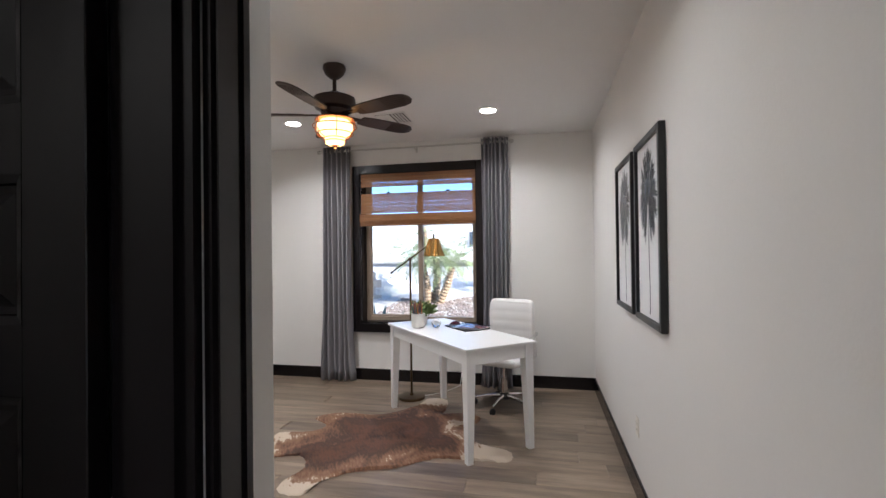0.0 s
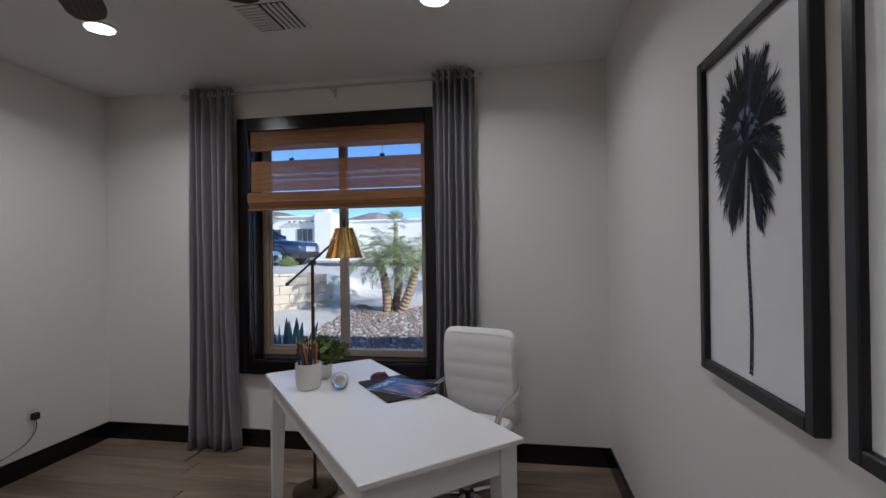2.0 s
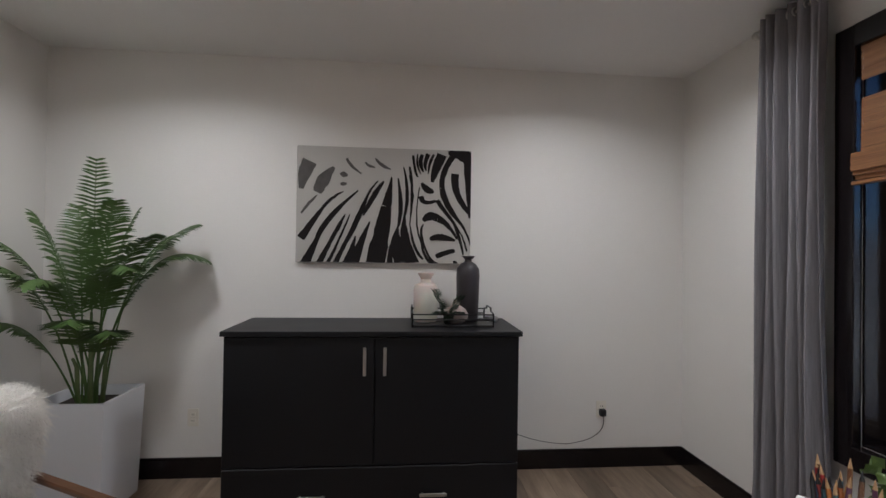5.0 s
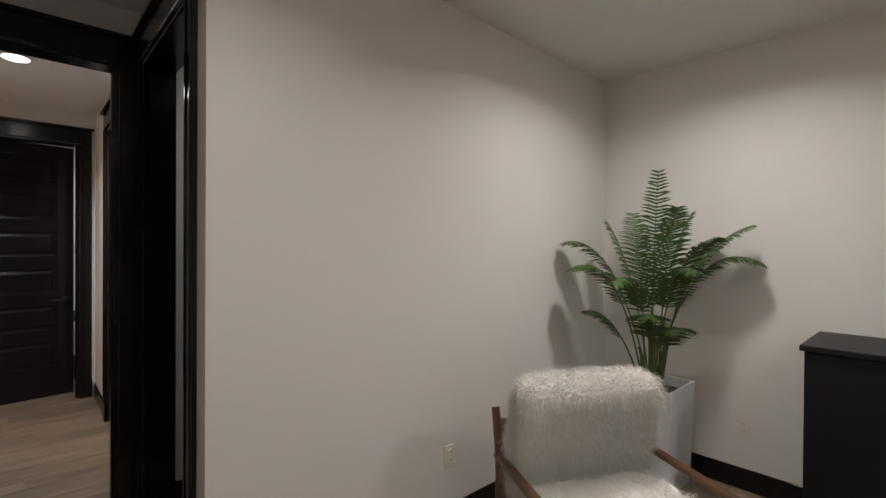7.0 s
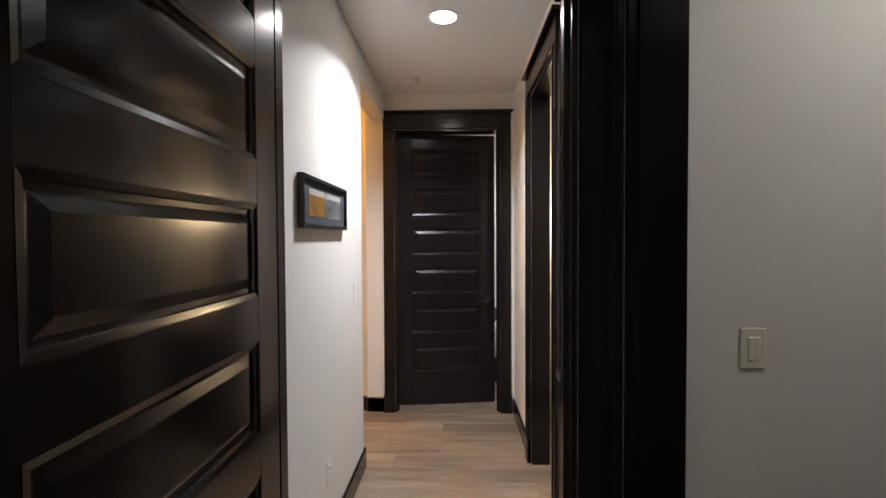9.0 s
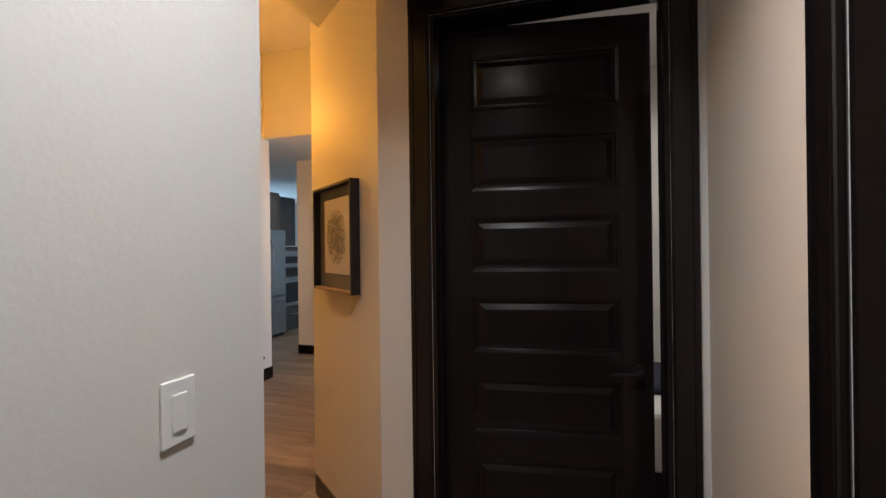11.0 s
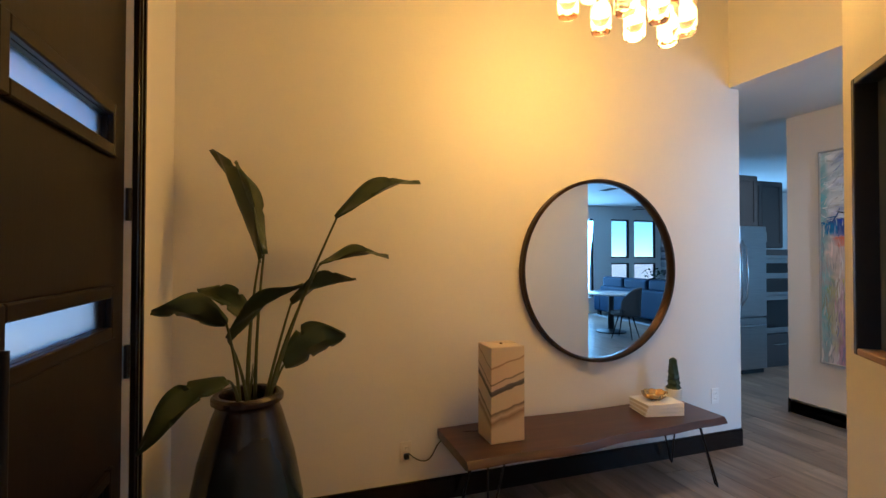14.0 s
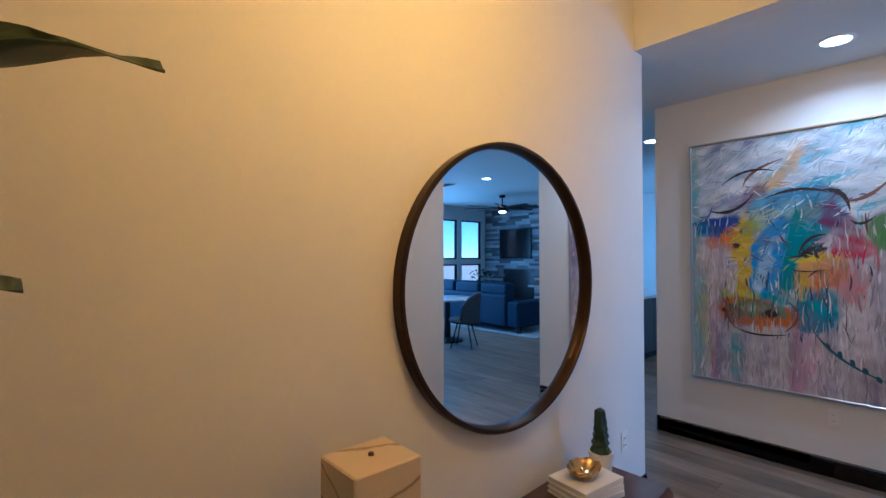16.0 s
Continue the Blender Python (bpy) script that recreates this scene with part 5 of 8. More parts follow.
for k, (bxx, byy, tip, mid) in enumerate(((0.0, 0.0, (0.10, 0.07, 1.95), (0.0, 0.0, 1.3)), (0.03, 0.03, (-0.15, 0.5, 1.62), (-0.05, 0.16, 1.5)), (0.0, 0.04, (0.15, 0.2, 1.72), (0.05, 0.08, 1.4)), (0.04, -0.03, (0.45, -0.3, 1.36), (0.2, -0.12, 1.5)), (-0.05, -0.03, (0.35, -0.42, 1.52), (0.1, -0.2, 1.6)), (0.04, 0.02, (-0.2, 0.55, 1.40), (-0.06, 0.2, 1.62)),
                                          (0.0, -0.04, (-0.2, -0.22, 1.72), (-0.05, -0.08, 1.3)), (0.03, 0.05, (0.3, 0.36, 1.36), (0.16, 0.14, 1.5)), (-0.03, 0.02, (0.42, -0.05, 1.28), (0.2, 0.0, 1.45)),
                                          (0.05, 0.0, (0.12, 0.40, 1.55), (0.05, 0.14, 1.5)), (-0.04, 0.05, (-0.25, 0.3, 1.55), (-0.1, 0.1, 1.4)), (0.02, -0.05, (0.28, -0.3, 1.08), (0.15, -0.16, 1.1)),
                                          (0.02, 0.05, (0.3, 0.28, 1.03), (0.16, 0.14, 1.12)), (0.05, 0.02, (0.42, 0.16, 1.1), (0.22, 0.06, 1.2)), (-0.02, -0.02, (0.06, -0.28, 1.66), (0.0, -0.1, 1.35)), (0.0, 0.02, (-0.08, 0.2, 1.7), (0.0, 0.06, 1.4)))):
    base = (bxx, byy, 0.58)
    part("frond", frond(base, mid, tip, 0.20 if k else 0.17, 62), FROND, pp_, "feathery green palm frond")
for bxx, byy, zt in ((0.0, 0.0, 1.1), (-0.05, -0.03, 1.0), (0.04, 0.03, 1.05), (0.03, -0.04, 0.85), (-0.03, 0.05, 0.95)):
    part("stem", tube(B(), [(bxx, byy, 0.57), (bxx * 1.2, byy * 1.2, 0.8), (bxx * 1.6, byy * 1.6, zt)], [0.013, 0.011, 0.007], 8), STEM, pp_, smooth=True)

# fleece armchair
FUR = mat("white_fleece", (0.93, 0.91, 0.87), 0.9, grain=0.1, scale=60, stain=0.06)
TEAK = streaked("brown_wood", (0.14, 0.065, 0.032), (0.07, 0.03, 0.015), (30, 5, 5), 0.4, 0.1)
ac = thing("fleece_armchair", "wooden armchair covered in long white fleece", "armchair", pose(-1.595, 2.125, 0, 0, 0, -28) @ Matrix.Diagonal((0.98, 0.98, 1.07, 1)))
# local: y forward, x right


def furry(center, size, tilt, hairs, length, seed):
    r = random.Random(seed)
    w, d, h = size
    bm = cushion(w, d, h, 0.0, n=14)
    R = Matrix.Translation(center) @ Matrix.Rotation(radians(tilt), 4, "X")
    for v in bm.verts:
        v.co += Vector((r.uniform(-1, 1), r.uniform(-1, 1), r.uniform(-1, 1))) * 0.008
    bmesh.ops.transform(bm, matrix=R, verts=bm.verts)
    bm.normal_update()
    bm.faces.ensure_lookup_table()
    faces = list(bm.faces)
    cen = Vector(center)
    verts, tris = [], []
    areas = [f.calc_area() for f in faces]
    for f in r.choices(faces, weights=areas, k=hairs):
        vs = [v.co for v in f.verts]
        a, b = r.random(), r.random()
        p = vs[0].lerp(vs[1], a).lerp(vs[3].lerp(vs[2], a), b)
        nn = f.normal if f.normal.dot(p - cen) > 0 else -f.normal
        dr = (nn + Vector((r.uniform(-1, 1), r.uniform(-1, 1), r.uniform(-1.3, 0.5))) * 0.75).normalized()
        L = length * r.uniform(0.5, 1.25)
        s = dr.orthogonal().normalized() * 0.0015
        q = p + dr * L * 0.55
        e = p + dr * L * 0.9 + Vector((r.uniform(-1, 1), r.uniform(-1, 1), -1.2)) * L * 0.28
        i = len(verts)
        verts += [p - s, p + s, q + s * 0.7, q - s * 0.7, e]
        tris += [(i, i + 1, i + 2, i + 3), (i + 3, i + 2, i + 4)]
    me = bpy.data.meshes.new("fleece")
    me.from_pydata([tuple(v) for v in verts], [], tris)
    me.materials.append(FUR)
    return bm, me


for nm, cen, size, tilt, hairs, seed in (("back_cushion", (0, -0.20, 0.63), (0.66, 0.52, 0.15), 72, 30000, 8), ("seat_cushion", (0, 0.14, 0.41), (0.62, 0.66, 0.16), 3, 20000, 9)):
    cb, hair = furry(cen, size, tilt, hairs, 0.052, seed)
    co = part(nm, cb, FUR, ac, "long white fleece cushion", True)
    ho = new("fleece", hair)
    ho.parent = co
    ho["kind"] = "stuff"
for s in (-1, 1):
    x = s * 0.355
    part("arm", bx(x - 0.021, x + 0.021, -0.30, 0.36, 0.535, 0.556, bevel=0.005), TEAK, ac, "flat wooden armrest")
    part("front_leg", tube(B(), [(x, 0.34, 0.54), (x, 0.37, 0.0)], [0.022, 0.016], 10), TEAK, ac)
    part("back_leg", tube(B(), [(x, -0.33, 0.73), (x, -0.27, 0.54), (x, -0.26, 0.3), (x, -0.36, 0.0)], [0.018, 0.022, 0.022, 0.016], 10), TEAK, ac)
    part("side_rail", bx(x - 0.012, x + 0.012, -0.27, 0.35, 0.26, 0.31, bevel=0.004), TEAK, ac)
part("front_rail", bx(-0.355, 0.355, 0.325, 0.347, 0.27, 0.32, bevel=0.004), TEAK, ac)
part("back_rail", bx(-0.355, 0.355, -0.335, -0.315, 0.62, 0.68, bevel=0.004), TEAK, ac)
part("seat_rail", bx(-0.355, 0.355, -0.28, -0.26, 0.27, 0.32, bevel=0.004), TEAK, ac)

# ---- hall and its doors ----
casing("door_casing_office", pose(0.17, 0.04, 0), 0.90, 2.44)
casing("door_casing_office_hall", pose(0.17, -0.09, 0, 0, 0, 180), 0.90, 2.44)
jamb("door_jamb_office", pose(0.17, -0.09, 0), 0.90, 2.44, 0.13, 0.05)
panel_door("door_office", pose(0.612, 0.05, 0.01, 0, 0, 90), 0.895, 2.42, "black six-panel door standing open against the wall", material=BLACK_OFFICE)
casing("door_casing_closet", pose(-0.37, 0.6125, 0, 0, 0, -90), 0.925, 2.44)
jamb("door_jamb_closet", pose(-0.52, 0.6125, 0, 0, 0, -90), 0.925, 2.44, 0.15, 0.09)
panel_door("door_closet", pose(-0.53, 1.065, 0.01, 0, 0, 180), 0.90, 2.41, "black six-panel closet door standing open")
casing("door_casing_hall_end", pose(0.145, -2.59, 0), 0.91, 2.44)
jamb("door_jamb_hall_end", pose(0.145, -2.74, 0), 0.91, 2.44, 0.15, 0.08)
panel_door("door_hall_end", pose(0.586, -2.715, 0.012, 0, 0, 187), 0.872, 2.415, "black six-panel door standing slightly ajar", material=BLACK_HALL)
casing("door_casing_bath", pose(-0.43, -1.315, 0, 0, 0, -90), 0.77, 2.44)
jamb("door_jamb_bath", pose(-0.55, -1.315, 0, 0, 0, -90), 0.77, 2.44, 0.12)
casing("door_casing_linen", pose(-0.43, -0.42, 0, 0, 0, -90), 0.48, 2.44)
jamb("door_jamb_linen", pose(-0.55, -0.42, 0, 0, 0, -90), 0.48, 2.44, 0.12)
panel_door("door_linen", pose(-0.445, -0.20, 0.01, 0, 0, -90), 0.44, 2.40, "narrow black panelled linen closet door, shut", levers=(1,))
baseboard("baseboard_hall_east", (0.68, -1.625), (0.68, -0.19))
baseboard("baseboard_hall_corner", (0.80, -1.625), (0.666, -1.625))
baseboard("baseboard_hall_end", (0.842, -2.59), (0.695, -2.59))
baseboard("baseboard_hall_west", (-0.43, -1.80), (-0.43, -2.59))
baseboard("baseboard_diagonal", (1.548, -3.178), (0.842, -2.59))
baseboard("baseboard_closet", (-2.3, 0.04), (-0.53, 0.04))

recessed_light(0.13, -1.23, 2.74, HALLCAN, color=(0.95, 0.97, 1.0), spread=132)
sm = thing("smoke_detector", "round white smoke detector on the hall ceiling", "smoke detector", pose(0.41, -2.24, 2.74))
part("base", lathe(B(), [(0, -0.012), (0.062, -0.012), (0.064, 0.0), (0, 0)], 28), WHITE_PLASTIC, sm, smooth=True)
part("cover", lathe(B(), [(0, -0.035), (0.04, -0.034), (0.055, -0.026), (0.058, -0.012), (0, -0.012)], 28), WHITE_PLASTIC, sm, smooth=True)

hp_ = thing("landscape_photo", "two-part landscape photograph in a wide dark frame", "framed photo", pose(0.68, -0.42, 1.555, 0, 0, -90))
W, Hh = 0.70, 0.215
for q in ((0, 0.018, 0, Hh), (W - 0.018, W, 0, Hh), (0.018, W - 0.018, 0, 0.018), (0.018, W - 0.018, Hh - 0.018, Hh)):
    part("frame_bar", bx(q[0], q[1], -0.028, -0.002, q[2], q[3], bevel=0.002), FRAME, hp_)
MATBOARD = mat("grey_matboard", (0.055, 0.06, 0.075), 0.7)
part("mat", bx(0.018, W - 0.018, -0.014, -0.004, 0.018, Hh - 0.018), MATBOARD, hp_, "blue-grey mat board")
PH1 = streaked("autumn_photo", (0.36, 0.17, 0.04), (0.05, 0.05, 0.03), (10, 10, 14), 0.35, 0.0, contrast=(0.35, 0.6))
PH2 = streaked("river_photo", (0.3, 0.31, 0.34), (0.045, 0.04, 0.035), (8, 8, 22), 0.35, 0.0, contrast=(0.35, 0.65))
SKYP = mat("pale_sky_print", (0.42, 0.4, 0.38), 0.4)
for xa, xb, mm in ((0.10, 0.325, PH1), (0.335, 0.60, PH2)):
    part("print", bx(xa, xb, -0.016, -0.0145, 0.05, Hh - 0.05), mm, hp_)
    part("print_sky", bx(xa, xb, -0.0168, -0.0162, Hh - 0.075, Hh - 0.05), SKYP, hp_)
outlet(pose(0.68, -1.397, 1.185, 0, 0, 90), "white wall switch plate", "switch", 1, WHITE_PLASTIC)
outlet(pose(0.68, -0.805, 0.397, 0, 0, 90), "white duplex wall outlet", "outlet", 1, WHITE_PLASTIC)
sw = outlet(pose(-0.764, 0.04, 1.20, 0, 0, 0), "ivory toggle light switch in the closet", "switch", 1, PLASTIC)

# closet
SHELFW = mat("white_melamine", (0.68, 0.67, 0.65), 0.45)
cs = thing("closet_shelf", "white closet shelving unit with fabric bins", "shelf", pose(-2.30, 0.59, 0))
for z in (0.45, 0.72, 0.99, 1.26, 1.62, 1.98):
    part("board", bx(0.002, 0.38, -0.40, 0.40, z, z + 0.018), SHELFW if z != 1.98 else PLANK, cs)
for y in (-0.42, 0.40):
    part("side_panel", bx(0.002, 0.38, y, y + 0.018, 0, 2.1), SHELFW, cs)
for z, c in ((0.47, (0.05, 0.06, 0.04)), (0.74, (0.14, 0.13, 0.12)), (1.01, (0.3, 0.32, 0.36)), (1.28, (0.2, 0.16, 0.13))):
    for k, y in enumerate((-0.2, 0.2)):
        m_ = mat("folded_cloth", c, 0.9, grain=0.4, bump=0.5, stain=0.2)
        fc = thing("folded_blanket", "folded blanket stacked on a closet shelf", "blanket", pose(-2.11, 0.59 + y, z - 0.002))
        for j in range(3):
            part("fold", bx(-0.15, 0.15, -0.16, 0.16, j * 0.05, j * 0.05 + 0.048, bevel=0.018, seg=3), m_, fc)
WICK = mat("black_white_print", (0.03, 0.03, 0.03), 0.7, grain=0.9, scale=18)
solo("storage_bin", bx(-0.16, 0.16, -0.3, 0.3, 0, 0.24, bevel=0.02, seg=2), WICK, "black patterned storage bin on the top shelf", "storage bin", at=pose(-2.11, 0.59, 1.998))

# unseen ceiling light, added to brighten the closet interior
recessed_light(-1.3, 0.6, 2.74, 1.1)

# bath seen through its doorway
van = thing("bath_vanity", "dark bath vanity with a pale stone top", "vanity", pose(-1.6, -2.58, 0))
part("body", bx(-0.7, 0.75, 0.0, 0.5, 0.08, 0.84, bevel=0.004), CABINET, van)
part("countertop", bx(-0.72, 0.77, 0.0, 0.53, 0.84, 0.875, bevel=0.004), mat("stone_top", (0.45, 0.38, 0.28), 0.3, grain=0.3), van)
for xx in (-0.34, 0.36):
    part("door", bx(xx - 0.33, xx + 0.33, 0.5, 0.515, 0.12, 0.8, bevel=0.004), CABINET, van)
solo("hand_towel", bx(-0.14, 0.14, 0, 0.035, 0, 0.42, bevel=0.012, seg=3), mat("towel", (0.75, 0.73, 0.7), 0.95, grain=0.1, bump=0.6), "white hand towel hanging in the bath", "towel", at=pose(-0.86, -2.60, 0.98))
sconce = thing("wall_sconce", "glowing frosted bath wall sconce", "wall lamp", pose(-0.95, -2.60, 1.72))
part("backplate", bx(-0.04, 0.04, 0, 0.015, -0.06, 0.06, bevel=0.004), NICKEL, sconce)
part("shade", lathe(B(), [(0.03, -0.12), (0.05, -0.1), (0.055, 0.1), (0.03, 0.14), (0, 0.145)], 20, Matrix.Translation((0, 0.075, 0))), glow("warm_frosted_shade", (1.0, 0.74, 0.4), 5.0), sconce, "lit frosted shade", True)
bd = bpy.data.lights.new("bath_lamp", "POINT")
bd.energy, bd.color, bd.shadow_soft_size = 6.3, (1.0, 0.72, 0.42), 0.06
bo = new("lamp", bd)
bo.parent = sconce
bo.location = (0, 0.2, 0)
# bedroom seen through the crack of the far door
bedr = thing("bed", "bed with white and navy covers beyond the ajar door", "bed", pose(-1.2, -3.95, 0))
part("base", bx(-0.88, 0.88, -0.28, 0.53, 0.0, 0.25), CABINET, bedr)
part("mattress", bx(-0.9, 0.9, -0.3, 0.55, 0.25, 0.6, bevel=0.05, seg=3), WHITE, bedr)
part("blanket", bx(-0.91, 0.91, -0.3, 0.3, 0.601, 0.66, bevel=0.02, seg=2), mat("navy_cloth", (0.02, 0.025, 0.05), 0.9), bedr)
# unseen ceiling light, added to light the room behind the crack
recessed_light(-0.9, -3.4, 2.74, 6.0)

# ---- foyer ----
baseboard("baseboard_mirror", (3.45, -5.27), (3.45, -1.42))
baseboard("baseboard_mirror_end", (3.57, -5.27), (3.45, -5.27))
baseboard("baseboard_front", (3.436, -1.42), (2.90, -1.42))
baseboard("baseboard_cow", (3.86, -6.40), (1.80, -6.40))
baseboard("baseboard_cow_end", (3.86, -6.52), (3.86, -6.386))

DOORW = streaked("dark_brown_door", (0.011, 0.006, 0.0048), (0.006, 0.0035, 0.0032), (60, 60, 5), 0.42, 0.12, spec=0.25)
casing("door_casing_front", pose(2.33, -1.42, 0, 0, 0, 180), 0.94, 2.78, cw=0.07, head=0.10)
FROST = glass("frosted_glass", (0.86, 0.93, 1.0), 0.45)
fd = tagged(thing("door_front", "dark brown entry door with small horizontal frosted panes", "front door", pose(1.875, -1.40, 0.01)), kind="structure")
fw = 0.91
panes = [0.60, 1.20, 1.80, 2.38]
zcuts = [0.0] + [v for p in panes for v in (p, p + 0.095)] + [2.74]
leafb = B()
box(leafb, 0, 0.14, 0, 0.045, 0, 2.74)
box(leafb, 0.74, fw, 0, 0.045, 0, 2.74)
for a, b in zip(zcuts[0::2], zcuts[1::2]):
    box(leafb, 0.14, 0.74, 0, 0.045, a, b)
part("leaf", leafb, DOORW, fd)
for p in panes:
    for q in ((0.10, 0.14, p - 0.04, p + 0.135), (0.74, 0.78, p - 0.04, p + 0.135), (0.14, 0.74, p - 0.04, p), (0.14, 0.74, p + 0.095, p + 0.135)):
        part("pane_moulding", bx(q[0], q[1], -0.022, 0.0, q[2], q[3], bevel=0.004), DOORW, fd)
    pn = part("pane", bx(0.14, 0.74, 0.018, 0.026, p, p + 0.095), FROST, fd, "frosted glass pane")
    pn.visible_shadow = False
for hz in (0.25, 1.05, 1.62, 2.5):
    part("hinge", tube(B(), [(fw + 0.01, -0.012, hz - 0.06), (fw + 0.01, -0.012, hz + 0.06)], 0.01, 10), IRON, fd, "dark hinge knuckle", True)
hb = B()
tube(hb, [(0.07, 0, 0.85), (0.07, -0.05, 0.85), (0.07, -0.05, 1.25), (0.07, 0, 1.25)], 0.01, 10)
part("door_handle", hb, IRON, fd, "dark bar pull", True)
solo("porch_slab", bx(0.9, 3.6, -1.28, 1.0, -0.1, -0.004), mat("concrete", (0.4, 0.38, 0.35), 0.85, grain=0.15, bump=0.3), "pale concrete porch slab outside the front door", "porch", "structure")

# round mirror
MIRROR = bpy.data.materials.new("silvered_mirror")
MIRROR.use_nodes = True
mb = MIRROR.node_tree.nodes["Principled BSDF"]
mb.inputs["Base Color"].default_value, mb.inputs["Metallic"].default_value, mb.inputs["Roughness"].default_value = (0.9, 0.93, 0.94, 1), 1.0, 0.0
RIM = mat("dark_bronze_rim", (0.05, 0.03, 0.018), 0.3, metal=0.8, grain=0.1)
mi = thing("round_mirror", "large round wall mirror in a deep dark metal rim", "mirror", pose(3.45, -3.975, 1.35, 0, -90, 0))
part("glass", lathe(B(), [(0, 0.012), (0.589, 0.012), (0.589, 0.002), (0, 0.002)], 96), MIRROR, mi, "mirror glass")
part("rim", lathe(B(), [(0.590, 0.0), (0.590, 0.012), (0.593, 0.042), (0.597, 0.047), (0.610, 0.047), (0.615, 0.042), (0.615, 0.0)], 96), RIM, mi, "deep dark bronze rim", True)

# live-edge bench
WALNUT = streaked("live_edge_walnut", (0.085, 0.033, 0.018), (0.028, 0.011, 0.007), (22, 2.2, 22), 0.34, 0.15, contrast=(0.3, 0.7))
be = thing("live_edge_bench", "live-edge walnut slab bench on black hairpin legs", "bench", pose(3.2, -3.73, 0))
sl = B()
NS = 40
rows = []
for i in range(NS + 1):
    f = i / NS
    y = -0.86 + 1.785 * f
    wob = 0.03 * math.sin(5.2 * f + 0.6) + 0.012 * math.sin(17 * f)
    xf, xb = -0.235 + wob + 0.06 * max(0, 0.06 - f) * 8, 0.225 + 0.012 * math.sin(9 * f + 1)
    rows.append([sl.verts.new(c) for c in ((xf + 0.03, y, 0.38), (xf - 0.005, y, 0.395), (xf + 0.004, y, 0.415), (xf + 0.02, y, 0.43), (xb, y, 0.43), (xb + 0.004, y, 0.41), (xb - 0.01, y, 0.38))])
for a, b in zip(rows, rows[1:]):
    for k in range(7):
        sl.faces.new((a[k], a[(k + 1) % 7], b[(k + 1) % 7], b[k]))
sl.faces.new(rows[0])
sl.faces.new(rows[-1][::-1])
part("slab", sl, WALNUT, be, "walnut slab with a natural edge", True)
for sx in (-1, 1):
    for sy in (-1, 1):
        hx, hy = sx * 0.15, sy * 0.74
        lg = B()
        tube(lg, [(hx - sx * 0.06, hy, 0.38), (hx + sx * 0.02, hy + sy * 0.04, 0.02), (hx + sx * 0.03, hy + sy * 0.05, 0.006), (hx + sx * 0.035, hy + sy * 0.04, 0.02), (hx + sx * 0.01, hy - sy * 0.07, 0.38)], 0.006, 8)
        part("hairpin_leg", lg, IRON, be, "black steel hairpin leg", True)

# onyx block lamp
ONYX = bpy.data.materials.new("banded_onyx")
ONYX.use_nodes = True
n_, l_ = ONYX.node_tree.nodes, ONYX.node_tree.links
tc, nz, dt_, wv, rp = n_.new("ShaderNodeTexCoord"), n_.new("ShaderNodeTexNoise"), n_.new("ShaderNodeVectorMath"), n_.new("ShaderNodeMath"), n_.new("ShaderNodeValToRGB")
dt_.operation = "DOT_PRODUCT"
dt_.inputs[1].default_value = (-0.95, 0.5, 1.62)
l_.new(tc.outputs["Object"], dt_.inputs[0])
l_.new(tc.outputs["Object"], nz.inputs["Vector"])
nz.inputs["Scale"].default_value, nz.inputs["Detail"].default_value, nz.inputs["Distortion"].default_value = 9.0, 7, 0.8
wv.operation = "MULTIPLY_ADD"
l_.new(nz.outputs["Fac"], wv.inputs[0])
wv.inputs[1].default_value = 0.05
l_.new(dt_.outputs["Value"], wv.inputs[2])
l_.new(wv.outputs[0], rp.inputs[0])
rp.color_ramp.elements[0].position, rp.color_ramp.elements[0].color = 0.0, (0.60, 0.48, 0.30, 1)
rp.color_ramp.elements[1].position, rp.color_ramp.elements[1].color = 1.0, (0.62, 0.50, 0.32, 1)
for ps, cc in ((0.270, (0.6, 0.47, 0.29)), (0.335, (0.22, 0.14, 0.08)), (0.370, (0.58, 0.46, 0.3)), (0.412, (0.09, 0.06, 0.045)), (0.425, (0.62, 0.5, 0.32)), (0.565, (0.62, 0.5, 0.32)), (0.575, (0.035, 0.03, 0.028)), (0.612, (0.11, 0.10, 0.09)), (0.622, (0.6, 0.5, 0.36)),
               (0.660, (0.56, 0.46, 0.32)), (0.670, (0.05, 0.035, 0.03)), (0.682, (0.62, 0.49, 0.31)), (0.800, (0.6, 0.47, 0.29)), (0.812, (0.24, 0.14, 0.08)), (0.824, (0.62, 0.5, 0.32))):
    e = rp.color_ramp.elements.new(ps)
    e.color = (*cc, 1)
l_.new(rp.outputs[0], n_["Principled BSDF"].inputs["Base Color"])
n_["Principled BSDF"].inputs["Roughness"].default_value = 0.35
n_["Principled BSDF"].inputs["Subsurface Weight"].default_value = 0.15
ol = thing("onyx_lamp", "square block table lamp of banded cream onyx, unlit", "table lamp", pose(3.19, -3.105, 0.43))
part("block", bx(-0.088, 0.088, -0.102, 0.102, 0.0, 0.52, bevel=0.004), ONYX, ol)
part("switch_button", lathe(B(), [(0, 0.52), (0.008, 0.52), (0.008, 0.527), (0, 0.528)], 10), DARKBRASS, ol)
part("cord", tube(B(), bez((0.09, 0.09, 0.01), (0.2, 0.28, 0.0), (0.22, 0.32, -0.12), 8) + bez((0.22, 0.32, -0.12), (0.24, 0.36, -0.24), (0.25, 0.47, -0.13), 10), 0.003, 6), RUBBER, ol, "thin black cord")

